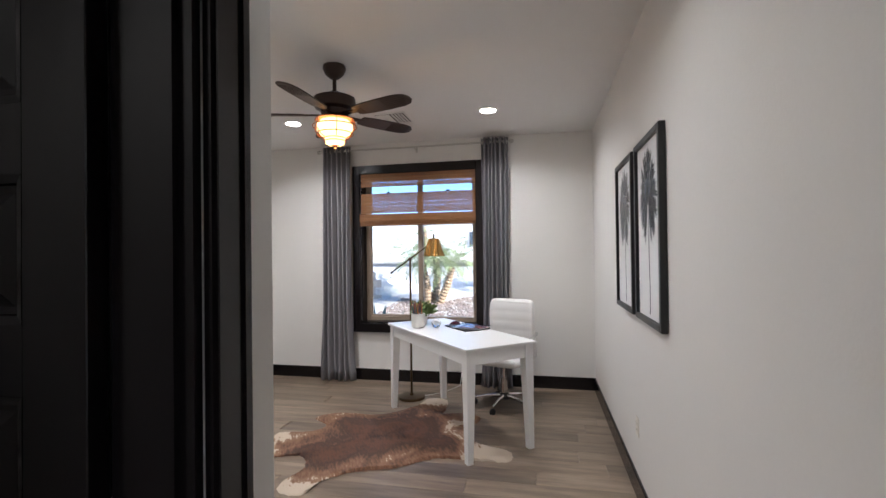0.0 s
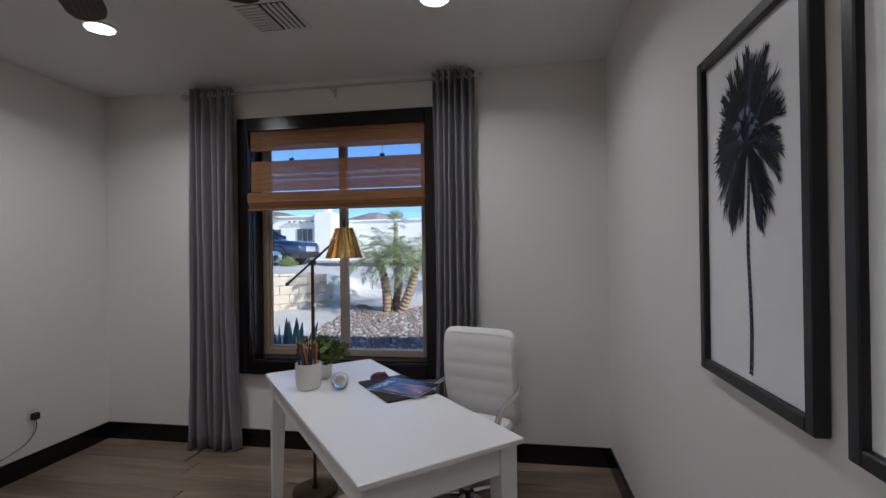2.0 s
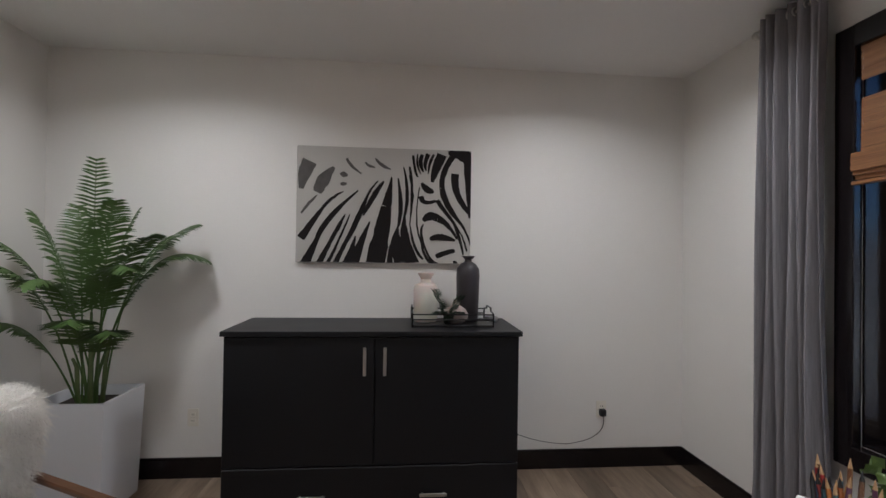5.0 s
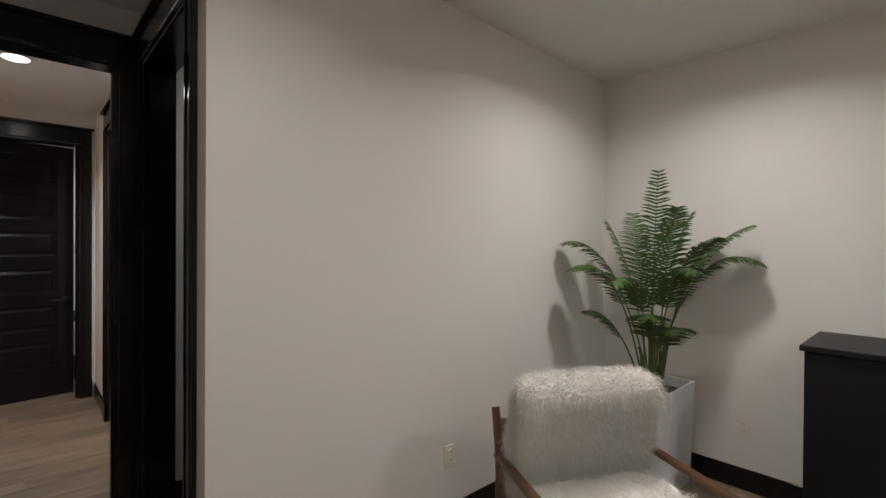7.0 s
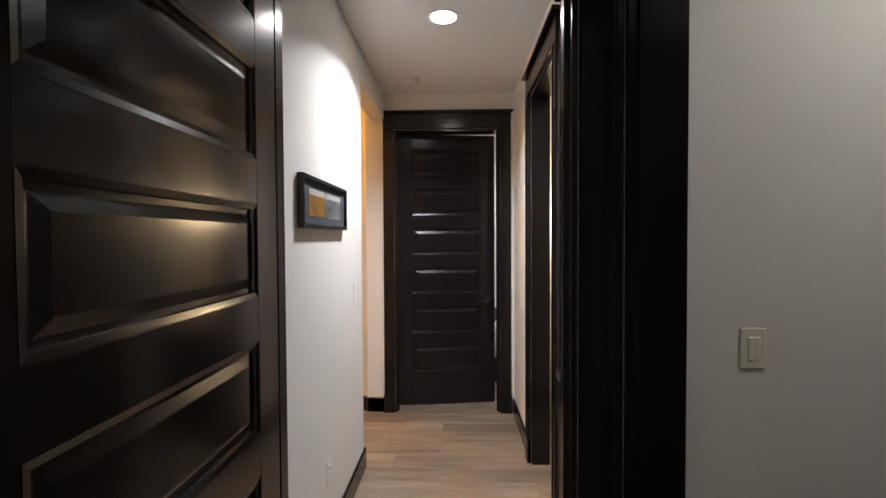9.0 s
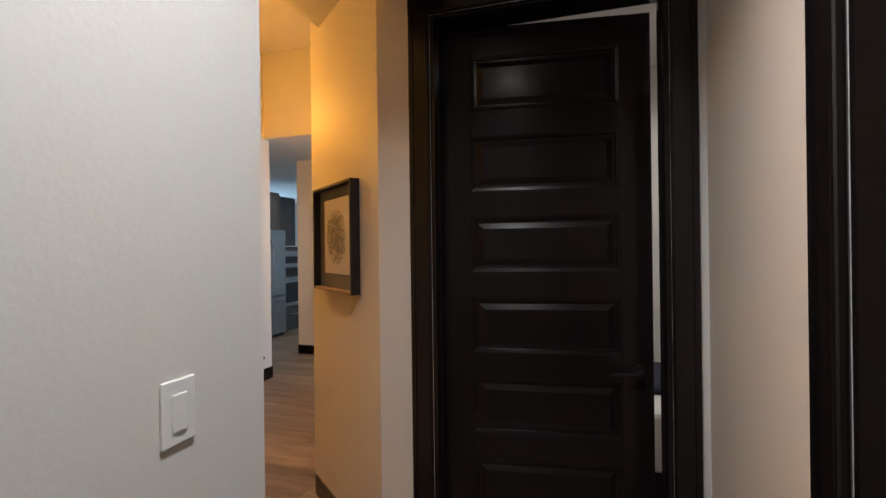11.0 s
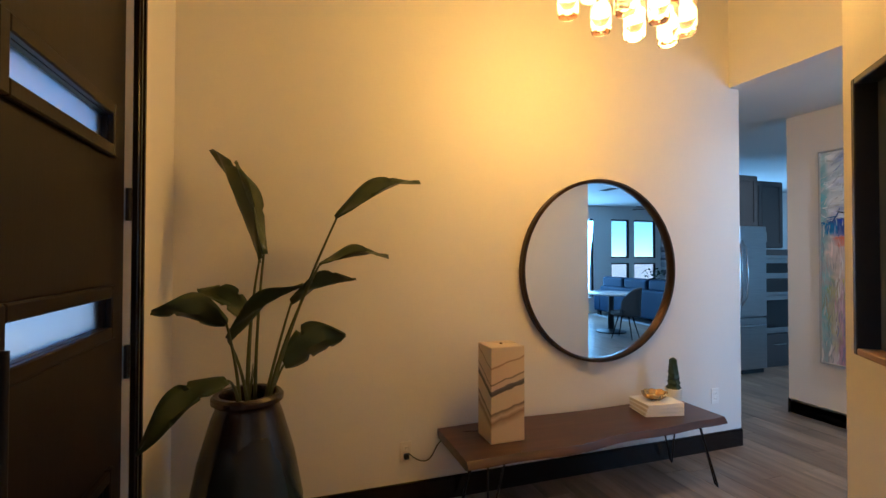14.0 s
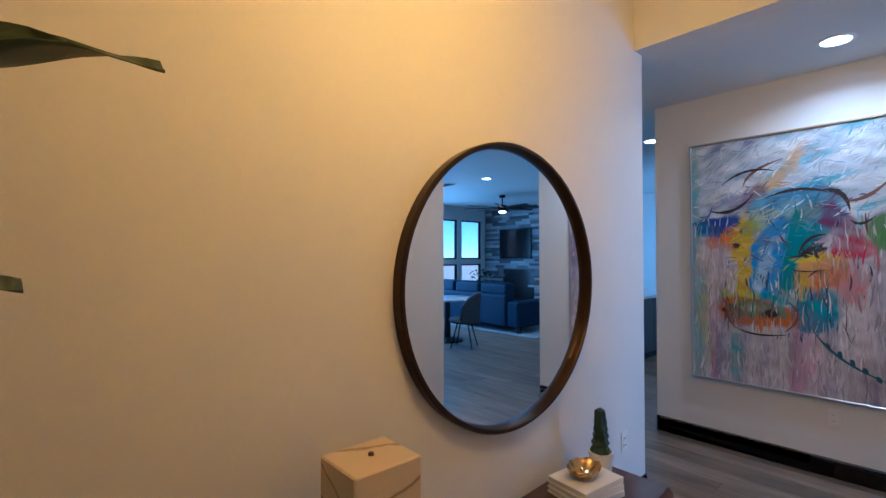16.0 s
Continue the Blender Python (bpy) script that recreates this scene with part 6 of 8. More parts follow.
BOOKP = mat("book_paper", (0.7, 0.66, 0.6), 0.7)
for k in range(3):
    bkk = thing("book", "pale coffee-table book stacked on the bench", "book", pose(3.25, -4.255, 0.431 + 0.026 * k, 0, 0, -12 + 3 * k), "stacked books")
    part("cover", bx(-0.10, 0.10, -0.13, 0.13, 0, 0.003), WHITE, bkk)
    part("pages", bx(-0.095, 0.097, -0.126, 0.126, 0.003, 0.021), BOOKP, bkk)
    part("cover", bx(-0.10, 0.10, -0.13, 0.13, 0.021, 0.024), WHITE, bkk)
    part("spine", bx(-0.103, -0.1, -0.13, 0.13, 0, 0.024), WHITE, bkk)
SHELLM = mat("abalone_shell", (0.5, 0.33, 0.12), 0.18, metal=0.7, grain=0.7, scale=22, stain=0.3)
ds = B()
lathe(ds, [(0, 0), (0.04, 0), (0.075, 0.02), (0.088, 0.045), (0.085, 0.047), (0.07, 0.026), (0.035, 0.008), (0, 0.007)], 40)
for v in ds.verts:
    v.co.x *= 0.8
    v.co.z += 0.004 * math.sin(math.atan2(v.co.y, v.co.x) * 9)
solo("shell_dish", ds, SHELLM, "iridescent gold shell dish on the books", "dish", smooth=True, at=pose(3.25, -4.245, 0.511))
cac = thing("potted_cactus", "small dark green cactus in a white pot on the bench", "potted cactus", pose(3.275, -4.43, 0.43))
part("pot", lathe(B(), [(0, 0), (0.046, 0), (0.056, 0.13), (0.05, 0.13), (0.046, 0.115), (0, 0.115)], 28), CERAMIC, cac, smooth=True)
cb = B()
prof = [(0.0, 0.11)]
for k in range(6):
    z = 0.12 + k * 0.034
    prof += [(0.034 - 0.002 * k, z), (0.044 - 0.004 * k, z + 0.013), (0.033 - 0.002 * k, z + 0.03)]
prof += [(0.0, 0.335)]
lathe(cb, prof, 20)
for v in cb.verts:
    a = math.atan2(v.co.y, v.co.x)
    k = 1 + 0.14 * math.cos(a * 5 + v.co.z * 30)
    v.co.x *= k
    v.co.y *= k
part("cactus", cb, mat("cactus_green", (0.02, 0.045, 0.02), 0.45, grain=0.3, bump=0.3), cac, "knobbly dark cactus body", True)
ou = outlet(pose(3.45, -2.62, 0.31, 0, 0, 90), "ivory wall outlet with a black plug")
part("plug", bx(-0.014, 0.014, 0.008, 0.035, -0.036, -0.008, bevel=0.004), RUBBER, ou, "black plug")
outlet(pose(3.45, -5.0, 0.40, 0, 0, 90), "white duplex wall outlet", material=WHITE_PLASTIC)

# jar with bird-of-paradise leaves
GLAZE = bpy.data.materials.new("blue_brown_glaze")
GLAZE.use_nodes = True
n_, l_ = GLAZE.node_tree.nodes, GLAZE.node_tree.links
tc, sx_, nz, ad, rp = n_.new("ShaderNodeTexCoord"), n_.new("ShaderNodeSeparateXYZ"), n_.new("ShaderNodeTexNoise"), n_.new("ShaderNodeMath"), n_.new("ShaderNodeValToRGB")
l_.new(tc.outputs["Object"], sx_.inputs[0])
l_.new(tc.outputs["Object"], nz.inputs["Vector"])
nz.inputs["Scale"].default_value, nz.inputs["Detail"].default_value = 7, 6
ad.operation = "MULTIPLY_ADD"
l_.new(nz.outputs["Fac"], ad.inputs[0])
ad.inputs[1].default_value = 0.22
l_.new(sx_.outputs["Z"], ad.inputs[2])
l_.new(ad.outputs[0], rp.inputs[0])
rp.color_ramp.elements[0].position, rp.color_ramp.elements[0].color = 0.45, (0.009, 0.028, 0.045, 1)
rp.color_ramp.elements[1].position, rp.color_ramp.elements[1].color = 0.92, (0.018, 0.009, 0.007, 1)
l_.new(rp.outputs[0], n_["Principled BSDF"].inputs["Base Color"])
n_["Principled BSDF"].inputs["Roughness"].default_value = 0.26
n_["Principled BSDF"].inputs["Coat Weight"].default_value = 0.15
jar = thing("floor_jar", "tall blue-brown glazed floor jar with bird-of-paradise leaves", "floor vase", pose(3.06, -1.80, 0))
part("jar", lathe(B(), [(0, 0), (0.15, 0), (0.17, 0.02), (0.235, 0.28), (0.238, 0.36), (0.20, 0.56), (0.148, 0.74), (0.132, 0.78), (0.136, 0.795), (0.15, 0.805), (0.151, 0.825), (0.14, 0.838), (0.118, 0.836), (0.108, 0.81), (0.115, 0.76), (0.15, 0.5), (0, 0.4)], 56), GLAZE, jar, smooth=True)
BOP = mat("bird_of_paradise_leaf", (0.028, 0.048, 0.013), 0.42, grain=0.25, scale=18, stain=0.25, bump=0.2)
BOPS = mat("leaf_stalk", (0.06, 0.075, 0.03), 0.5, grain=0.2)


def big_leaf(root, bend, foot, tip, width, seed, cup=0.25, curl=0.0):
    """A stalk from root to foot, then a blade from foot to tip, split at the edge here and there."""
    r = random.Random(seed)
    o = Vector((3.06, -1.80, 0))
    root, bend, foot, tip = Vector(root), Vector(bend) - o, Vector(foot) - o, Vector(tip) - o
    st = part("stalk", tube(B(), bez(tuple(root), tuple(bend), tuple(foot), 14), [0.009 - 0.0003 * i for i in range(15)], 8), BOPS, jar, smooth=True)
    bm = B()
    n = 22
    ax = tip - foot
    L = ax.length
    d = ax.normalized()
    side = d.cross(Vector((0, 0, 1)))
    side = (side if side.length > 0.2 else Vector((0.3, 1, 0))).normalized()
    side = (Matrix.Rotation(curl, 3, d) @ side).normalized()
    up = side.cross(d).normalized()
    rows = []
    for i in range(n + 1):
        f = i / n
        w = width * (math.sin(math.pi * min(1, f * 0.92 + 0.06)) ** 0.75) * (1 - 0.25 * f)
        c = foot + d * L * f + Vector((0, 0, 1)) * 0.10 * L * math.sin(math.pi * f)
        row = []
        for k in range(-3, 4):
            t = k / 3
            nick = 0.0
            if abs(k) == 3 and i in (8, 15) and r.random() > 0.35:
                nick = 0.35
            row.append(bm.verts.new(c + side * w / 2 * t * (1 - nick) + up * (abs(t) ** 1.4 * cup * w + 0.01 * math.sin(f * 9 + k))))
        rows.append(row)
    for a, b in zip(rows, rows[1:]):
        for k in range(6):
            bm.faces.new((a[k], a[k + 1], b[k + 1], b[k]))
    lf = part("leaf", bm, BOP, jar, "broad glossy green leaf", True)
    m = lf.modifiers.new("thick", "SOLIDIFY")
    m.thickness = 0.0015
    return lf


big_leaf((0.0, 0.0, 0.6), (3.08, -1.78, 1.05), (3.10, -1.84, 1.42), (3.36, -1.60, 1.97), 0.17, 1, curl=1.2)
big_leaf((0.02, -0.03, 0.6), (3.10, -1.82, 1.05), (3.09, -1.86, 1.45), (3.26, -1.72, 1.90), 0.13, 2, curl=0.5)
big_leaf((0.0, -0.04, 0.6), (3.08, -1.95, 1.10), (3.05, -2.18, 1.62), (3.09, -2.60, 1.82), 0.15, 3, curl=0.5)
big_leaf((0.01, -0.05, 0.6), (3.05, -1.9, 1.0), (3.02, -2.10, 1.40), (3.00, -2.42, 1.44), 0.11, 4, curl=0.35)
big_leaf((0.03, -0.03, 0.6), (3.1, -1.9, 0.95), (3.13, -1.98, 1.22), (3.10, -2.28, 1.33), 0.15, 5, curl=-0.5)
big_leaf((0.04, -0.04, 0.6), (3.12, -1.9, 0.85), (3.14, -1.95, 0.93), (3.17, -2.24, 1.05), 0.22, 6, curl=-1.25)
big_leaf((-0.02, -0.02, 0.6), (3.0, -1.80, 0.95), (2.95, -1.73, 1.09), (2.72, -2.02, 1.33), 0.10, 7, curl=-0.35)
big_leaf((-0.03, 0.02, 0.6), (2.98, -1.78, 0.92), (2.85, -1.735, 1.17), (2.78, -1.49, 1.235), 0.15, 8, curl=0.95)
big_leaf((0.02, 0.0, 0.6), (3.12, -1.79, 0.85), (3.26, -1.80, 1.13), (3.34, -1.55, 1.28), 0.14, 9, curl=-0.7)
big_leaf((-0.06, 0.02, 0.7), (2.97, -1.77, 0.90), (2.86, -1.74, 0.945), (2.70, -1.47, 0.75), 0.17, 10, curl=-0.3)
for k in range(4):
    part("stalk", tube(B(), [(0.02 * k - 0.03, 0.02, 0.6), (0.03 * k - 0.05, -0.01 * k, 0.9 + 0.03 * k)], [0.006, 0.002], 7), BOPS, jar, smooth=True)

# framed disc picture on the diagonal wall
FL = thing("disc_print", "patterned disc print on a grey mat in a deep black frame", "framed print", DIAG @ pose(0.20, 0.0, 1.25))
FW, FH = 0.552, 0.55
for q in ((0, 0.014, 0, FH), (FW - 0.014, FW, 0, FH), (0.014, FW - 0.014, FH - 0.014, FH)):
    part("frame_bar", bx(q[0], q[1], 0.002, 0.05, q[2], q[3], bevel=0.002), FRAME, FL, "deep black frame bar")
part("frame_bar", bx(0.014, FW - 0.014, 0.002, 0.05, 0, 0.014, bevel=0.002), mat("warm_brown_bar", (0.3, 0.17, 0.07), 0.4), FL, "warm brown lower frame bar")
part("mat", bx(0.014, FW - 0.014, 0.003, 0.012, 0.014, FH - 0.014), mat("grey_mat", (0.16, 0.165, 0.17), 0.8), FL, "grey mat board")
part("paper", bx(0.10, FW - 0.10, 0.0125, 0.016, 0.09, FH - 0.07), MATTE, FL)
dk = B()
pc = (FW / 2, 0.28)


def dp3(u, v):
    return (pc[0] + u, 0.0168, pc[1] + v)


for k in range(170):
    a0 = rnd.uniform(0, 6.28)
    r0 = 0.125 * math.sqrt(rnd.random())
    cx, cy = r0 * math.cos(a0), r0 * math.sin(a0)
    rr = min(rnd.uniform(0.015, 0.035), 0.14 - r0)
    aa = rnd.uniform(0, 6.28)
    ribbon(dk, [(cx + rr * math.cos(aa + i * 0.45), cy + rr * math.sin(aa + i * 0.45)) for i in range(9)], 0.005, dp3)
tagged(part("disc", dk, mat("grey_ink", (0.3, 0.29, 0.29), 0.7), FL, "grey curling pattern disc"), kind="stuff")

# jar pendants
COPW = mat("cap_copper", (0.2, 0.09, 0.04), 0.4, metal=0.7)
BULB = glow("warm_bulb", (1.0, 0.52, 0.14), 4.2)
pend = thing("jar_pendant_light", "cluster of glass jar pendants with warm glowing bulbs", "pendant light", pose(2.5, -3.42, HF))
part("canopy", bx(-0.06, 0.06, -0.40, 0.40, -0.03, 0, bevel=0.005), BRONZE, pend, "dark bronze canopy bar")
for x, y, z in ((2.57, -3.13, 2.68), (2.45, -3.16, 2.70), (2.59, -3.32, 2.65), (2.48, -3.36, 2.69), (2.50, -3.43, 2.60), (2.44, -3.51, 2.66), (2.48, -3.60, 2.59), (2.49, -3.72, 2.66)):
    u = Matrix.Translation((x - 2.5, y + 3.42, z - HF))
    cap = lathe(B(), [(0, 0.0), (0.042, 0.0), (0.044, 0.012), (0.041, 0.015), (0.044, 0.02), (0.044, 0.034), (0.03, 0.04), (0.012, 0.055), (0, 0.056)], 24, u)
    cp = part("cap", cap, COPW, pend, "copper jar lid", True)
    bail = B()
    tube(bail, [(-0.046, 0, 0.0), (-0.056, 0, 0.03), (-0.03, 0, 0.062), (0, 0, 0.05), (0.03, 0, 0.062), (0.056, 0, 0.03), (0.046, 0, 0.0)], 0.0018, 5)
    bmesh.ops.transform(bail, matrix=u, verts=bail.verts)
    part("bail_wire", bail, IRON, cp)
    jr = part("jar", lathe(B(), [(0.037, 0.005), (0.039, -0.012), (0.046, -0.03), (0.046, -0.165), (0.04, -0.178), (0, -0.18), (0, -0.176), (0.038, -0.174), (0.043, -0.163), (0.043, -0.032), (0.036, -0.012), (0.034, 0.005)], 28, u), CLEAR, pend, "clear glass jar", True)
    jr.visible_shadow = False
    bl = part("bulb", lathe(B(), [(0, -0.125), (0.012, -0.118), (0.022, -0.095), (0.02, -0.07), (0.011, -0.045), (0.01, -0.02), (0, -0.02)], 18, u), BULB, pend, "glowing filament bulb", True)
    bl.visible_shadow = False
    part("cord", tube(B(), [tuple(u @ Vector((0, 0, 0.055))), (x - 2.5, y + 3.42, -0.03)], 0.0025, 6), BRONZE, pend)
for y in (-0.24, 0.0, 0.24):
    d = bpy.data.lights.new("pendant_lamp", "POINT")
    d.energy, d.color, d.shadow_soft_size = PENDANT * 8 / 3, (1.0, 0.43, 0.06), 0.07
    o = new("lamp", d)
    o.parent = pend
    o.location = (0.01, y, 2.52 - HF)

# ---- passage, kitchen and living room ----
recessed_light(2.60, -5.92, 2.74, 5.2)
recessed_light(4.36, -7.47, 2.74, 5.6)
outlet(pose(2.70, -6.40, 0.40, 0, 0, 0), "white duplex wall outlet", material=WHITE_PLASTIC)

# large abstract cow painting: blended oil colour on the canvas, with drawn accents on top
ck = thing("cow_painting", "large colourful abstract cow painting in a thin silver frame", "painting", pose(3.57, -6.40, 0.52, 0, 0, 180))
CP, CW = 1.84, 1.39
for q in ((0, 0.014, 0, CP), (CW - 0.014, CW, 0, CP), (0.014, CW - 0.014, 0, 0.014), (0.014, CW - 0.014, CP - 0.014, CP)):
    part("frame_bar", bx(q[0], q[1], -0.045, -0.002, q[2], q[3], bevel=0.002), NICKEL, ck, "thin silver frame bar")
OIL = bpy.data.materials.new("oil_paint")
OIL.use_nodes = True
n_, l_ = OIL.node_tree.nodes, OIL.node_tree.links
at_, tc, mp, nz, bmp = n_.new("ShaderNodeAttribute"), n_.new("ShaderNodeTexCoord"), n_.new("ShaderNodeMapping"), n_.new("ShaderNodeTexNoise"), n_.new("ShaderNodeBump")
at_.attribute_name = "pigment"
mp.inputs["Scale"].default_value, mp.inputs["Rotation"].default_value = (55, 55, 14), (0, 0.35, 0)
nz.inputs["Scale"].default_value, nz.inputs["Detail"].default_value = 1.0, 5
l_.new(tc.outputs["Object"], mp.inputs["Vector"])
l_.new(mp.outputs[0], nz.inputs["Vector"])
l_.new(nz.outputs["Fac"], bmp.inputs["Height"])
bmp.inputs["Strength"].default_value, bmp.inputs["Distance"].default_value = 0.5, 0.003
l_.new(bmp.outputs[0], n_["Principled BSDF"].inputs["Normal"])
l_.new(at_.outputs["Color"], n_["Principled BSDF"].inputs["Base Color"])
n_["Principled BSDF"].inputs["Roughness"].default_value = 0.5
NU, NV = 150, 198
gu, gvv = np.meshgrid(np.linspace(0, 1, NU + 1), np.linspace(0, 1, NV + 1))


def cloth_noise(sx, sy, turn, seed):
    """Smooth noise over the canvas, drawn out along a direction."""
    c, d = math.cos(turn), math.sin(turn)
    return np.array([[noise.noise(Vector(((u * c + v * 1.32 * d) * sx, (v * 1.32 * c - u * d) * sy, seed))) for u, v in zip(ru, rv)] for ru, rv in zip(gu, gvv)])


warp_a, warp_b = cloth_noise(5, 5, 0.3, 1.0), cloth_noise(5, 5, 0.8, 2.0)
ragged = cloth_noise(26, 7, 1.2, 3.0)
drip = cloth_noise(22, 2.2, 0.0, 4.0)
sweep = cloth_noise(4, 18, 0.45, 5.0)
pu, pv = gu + 0.034 * warp_a + 0.022 * ragged, gvv + 0.034 * warp_b + 0.016 * ragged
colour = np.zeros((NV + 1, NU + 1, 3))


def blend(mask, rgb):
    global colour
    mask = np.clip(mask, 0, 1)[..., None]
    colour = colour * (1 - mask) + np.array(rgb) * mask


def wash(u, v, su, sv, ang, rgb, cover):
    """A brushed patch of colour with a ragged rim, turned by an angle."""
    c, d = math.cos(ang), math.sin(ang)
    x, y = (pu - u), (pv - v) * 1.32
    r = np.sqrt(((x * c + y * d) / su) ** 2 + ((y * c - x * d) / (sv * 1.32)) ** 2)
    blend(np.clip((1.25 - r) / 0.3, 0, 1) * cover * (0.95 + 0.9 * ragged) if cover < 0.9 else np.clip((1.2 - r) / 0.2, 0, 1) * (cover + 0.3 * ragged), rgb)


blend(np.ones_like(gu), (0.50, 0.47, 0.54))
blend(0.5 + 1.6 * drip, (0.70, 0.68, 0.71))
blend(1.9 * (cloth_noise(16, 1.6, 0.0, 8.0) - 0.12), (0.30, 0.28, 0.38))
blend(1.5 * (cloth_noise(13, 1.8, 0.0, 9.0) - 0.2), (0.50, 0.28, 0.40))
blend((pv - 0.66) / 0.06, (0.55, 0.62, 0.70))
blend(np.where(pv > 0.68, 0.45 + 1.7 * sweep, 0), (0.74, 0.76, 0.78))
blend(np.where((pv > 0.70) & (pu > 0.35), 2.2 * (cloth_noise(4, 16, 0.35, 6.0) - 0.12), 0), (0.16, 0.48, 0.62))
blend(np.where((pv > 0.70) & (pu < 0.4), 1.8 * (cloth_noise(7, 16, 0.7, 7.0) - 0.1), 0), (0.34, 0.38, 0.55))
wash(0.02, 0.50, 0.035, 0.48, 0, (0.10, 0.36, 0.40), 0.5)
wash(0.07, 0.27, 0.03, 0.20, 0, (0.34, 0.36, 0.12), 0.45)
wash(0.22, 0.14, 0.028, 0.16, -0.05, (0.07, 0.29, 0.36), 0.6)
wash(0.13, 0.12, 0.018, 0.13, 0, (0.10, 0.16, 0.30), 0.5)
wash(0.50, 0.12, 0.05, 0.13, 0, (0.52, 0.26, 0.42), 0.5)
wash(0.42, 0.83, 0.17, 0.022, 0.95, (0.62, 0.44, 0.20), 0.75)
wash(0.48, 0.88, 0.13, 0.02, 0.9, (0.55, 0.40, 0.30), 0.5)
wash(0.32, 0.75, 0.08, 0.035, 0.8, (0.15, 0.08, 0.14), 0.75)
wash(0.24, 0.74, 0.07, 0.02, 0.3, (0.35, 0.30, 0.45), 0.6)
wash(0.14, 0.655, 0.105, 0.042, -0.05, (0.02, 0.07, 0.30), 0.95)
wash(0.06, 0.645, 0.04, 0.03, 0, (0.05, 0.22, 0.42), 0.7)
wash(0.11, 0.50, 0.08, 0.11, 0, (0.64, 0.56, 0.54), 0.7)
wash(0.13, 0.585, 0.05, 0.026, 0, (0.56, 0.16, 0.08), 0.75)
wash(0.47, 0.69, 0.20, 0.085, 0.1, (0.22, 0.43, 0.62), 0.92)
wash(0.36, 0.67, 0.07, 0.05, 0.9, (0.50, 0.50, 0.22), 0.6)
wash(0.52, 0.665, 0.11, 0.022, 0.35, (0.58, 0.54, 0.20), 0.7)
wash(0.46, 0.735, 0.10, 0.018, 0.15, (0.08, 0.20, 0.42), 0.7)
wash(0.58, 0.69, 0.06, 0.05, 0.6, (0.06, 0.18, 0.30), 0.65)
wash(0.26, 0.52, 0.05, 0.16, 0.02, (0.62, 0.46, 0.04), 0.95)
wash(0.20, 0.585, 0.03, 0.06, 0.1, (0.60, 0.24, 0.05), 0.8)
wash(0.29, 0.63, 0.04, 0.04, 0.4, (0.30, 0.34, 0.10), 0.7)
wash(0.38, 0.50, 0.075, 0.16, -0.25, (0.12, 0.31, 0.64), 0.95)
wash(0.345, 0.45, 0.028, 0.10, -0.22, (0.52, 0.64, 0.74), 0.7)
wash(0.44, 0.60, 0.08, 0.012, 0.5, (0.66, 0.72, 0.76), 0.7)
wash(0.48, 0.53, 0.05, 0.14, -0.15, (0.02, 0.24, 0.26), 0.92)
wash(0.53, 0.60, 0.10, 0.028, 0.45, (0.03, 0.24, 0.30), 0.8)
wash(0.59, 0.46, 0.10, 0.075, 0, (0.62, 0.36, 0.17), 0.92)
wash(0.56, 0.52, 0.09, 0.014, 0, (0.64, 0.52, 0.07), 0.8)
wash(0.61, 0.43, 0.04, 0.035, 0, (0.55, 0.17, 0.08), 0.65)
wash(0.53, 0.41, 0.025, 0.06, 0, (0.58, 0.46, 0.10), 0.7)
wash(0.70, 0.42, 0.06, 0.07, 0, (0.50, 0.20, 0.20), 0.6)
wash(0.66, 0.635, 0.05, 0.07, 0.5, (0.12, 0.04, 0.11), 0.85)
wash(0.70, 0.555, 0.075, 0.035, -0.15, (0.40, 0.04, 0.09), 0.85)
wash(0.64, 0.735, 0.07, 0.016, -0.35, (0.09, 0.05, 0.09), 0.85)
wash(0.81, 0.61, 0.06, 0.055, 0.1, (0.10, 0.22, 0.08), 0.9)
wash(0.92, 0.58, 0.08, 0.09, 0.1, (0.30, 0.22, 0.30), 0.6)
wash(0.56, 0.30, 0.10, 0.06, 0.35, (0.03, 0.19, 0.33), 0.9)
wash(0.62, 0.33, 0.05, 0.05, 0.2, (0.10, 0.36, 0.46), 0.6)
wash(0.24, 0.365, 0.10, 0.018, -0.1, (0.50, 0.52, 0.06), 0.8)
wash(0.42, 0.36, 0.08, 0.02, -0.1, (0.05, 0.30, 0.36), 0.7)
wash(0.32, 0.295, 0.165, 0.055, -0.2, (0.46, 0.16, 0.06), 0.95)
wash(0.33, 0.305, 0.115, 0.034, -0.2, (0.15, 0.21, 0.14), 0.92)
wash(0.31, 0.315, 0.05, 0.014, -0.2, (0.45, 0.55, 0.42), 0.6)
wash(0.31, 0.215, 0.13, 0.018, -0.12, (0.60, 0.58, 0.56), 0.8)
wash(0.195, 0.312, 0.018, 0.022, -0.8, (0.012, 0.012, 0.018), 0.95)
wash(0.385, 0.283, 0.032, 0.016, 0.55, (0.012, 0.012, 0.018), 0.95)
wash(0.565, 0.556, 0.05, 0.017, 0.25, (0.012, 0.012, 0.02), 0.95)
wash(0.605, 0.568, 0.012, 0.007, 0.2, (0.7, 0.7, 0.7), 0.9)
wash(0.238, 0.553, 0.018, 0.022, -0.8, (0.02, 0.015, 0.02), 0.9)
wash(0.36, 0.565, 0.012, 0.014, 0, (0.03, 0.04, 0.12), 0.8)
grey_ = colour.mean(axis=2, keepdims=True)
colour = 0.82 * np.clip(grey_ + (colour - grey_) * 1.35, 0.008, 1) * (1 + 0.35 * ragged + 0.15 * sweep)[..., None]
bm = B()
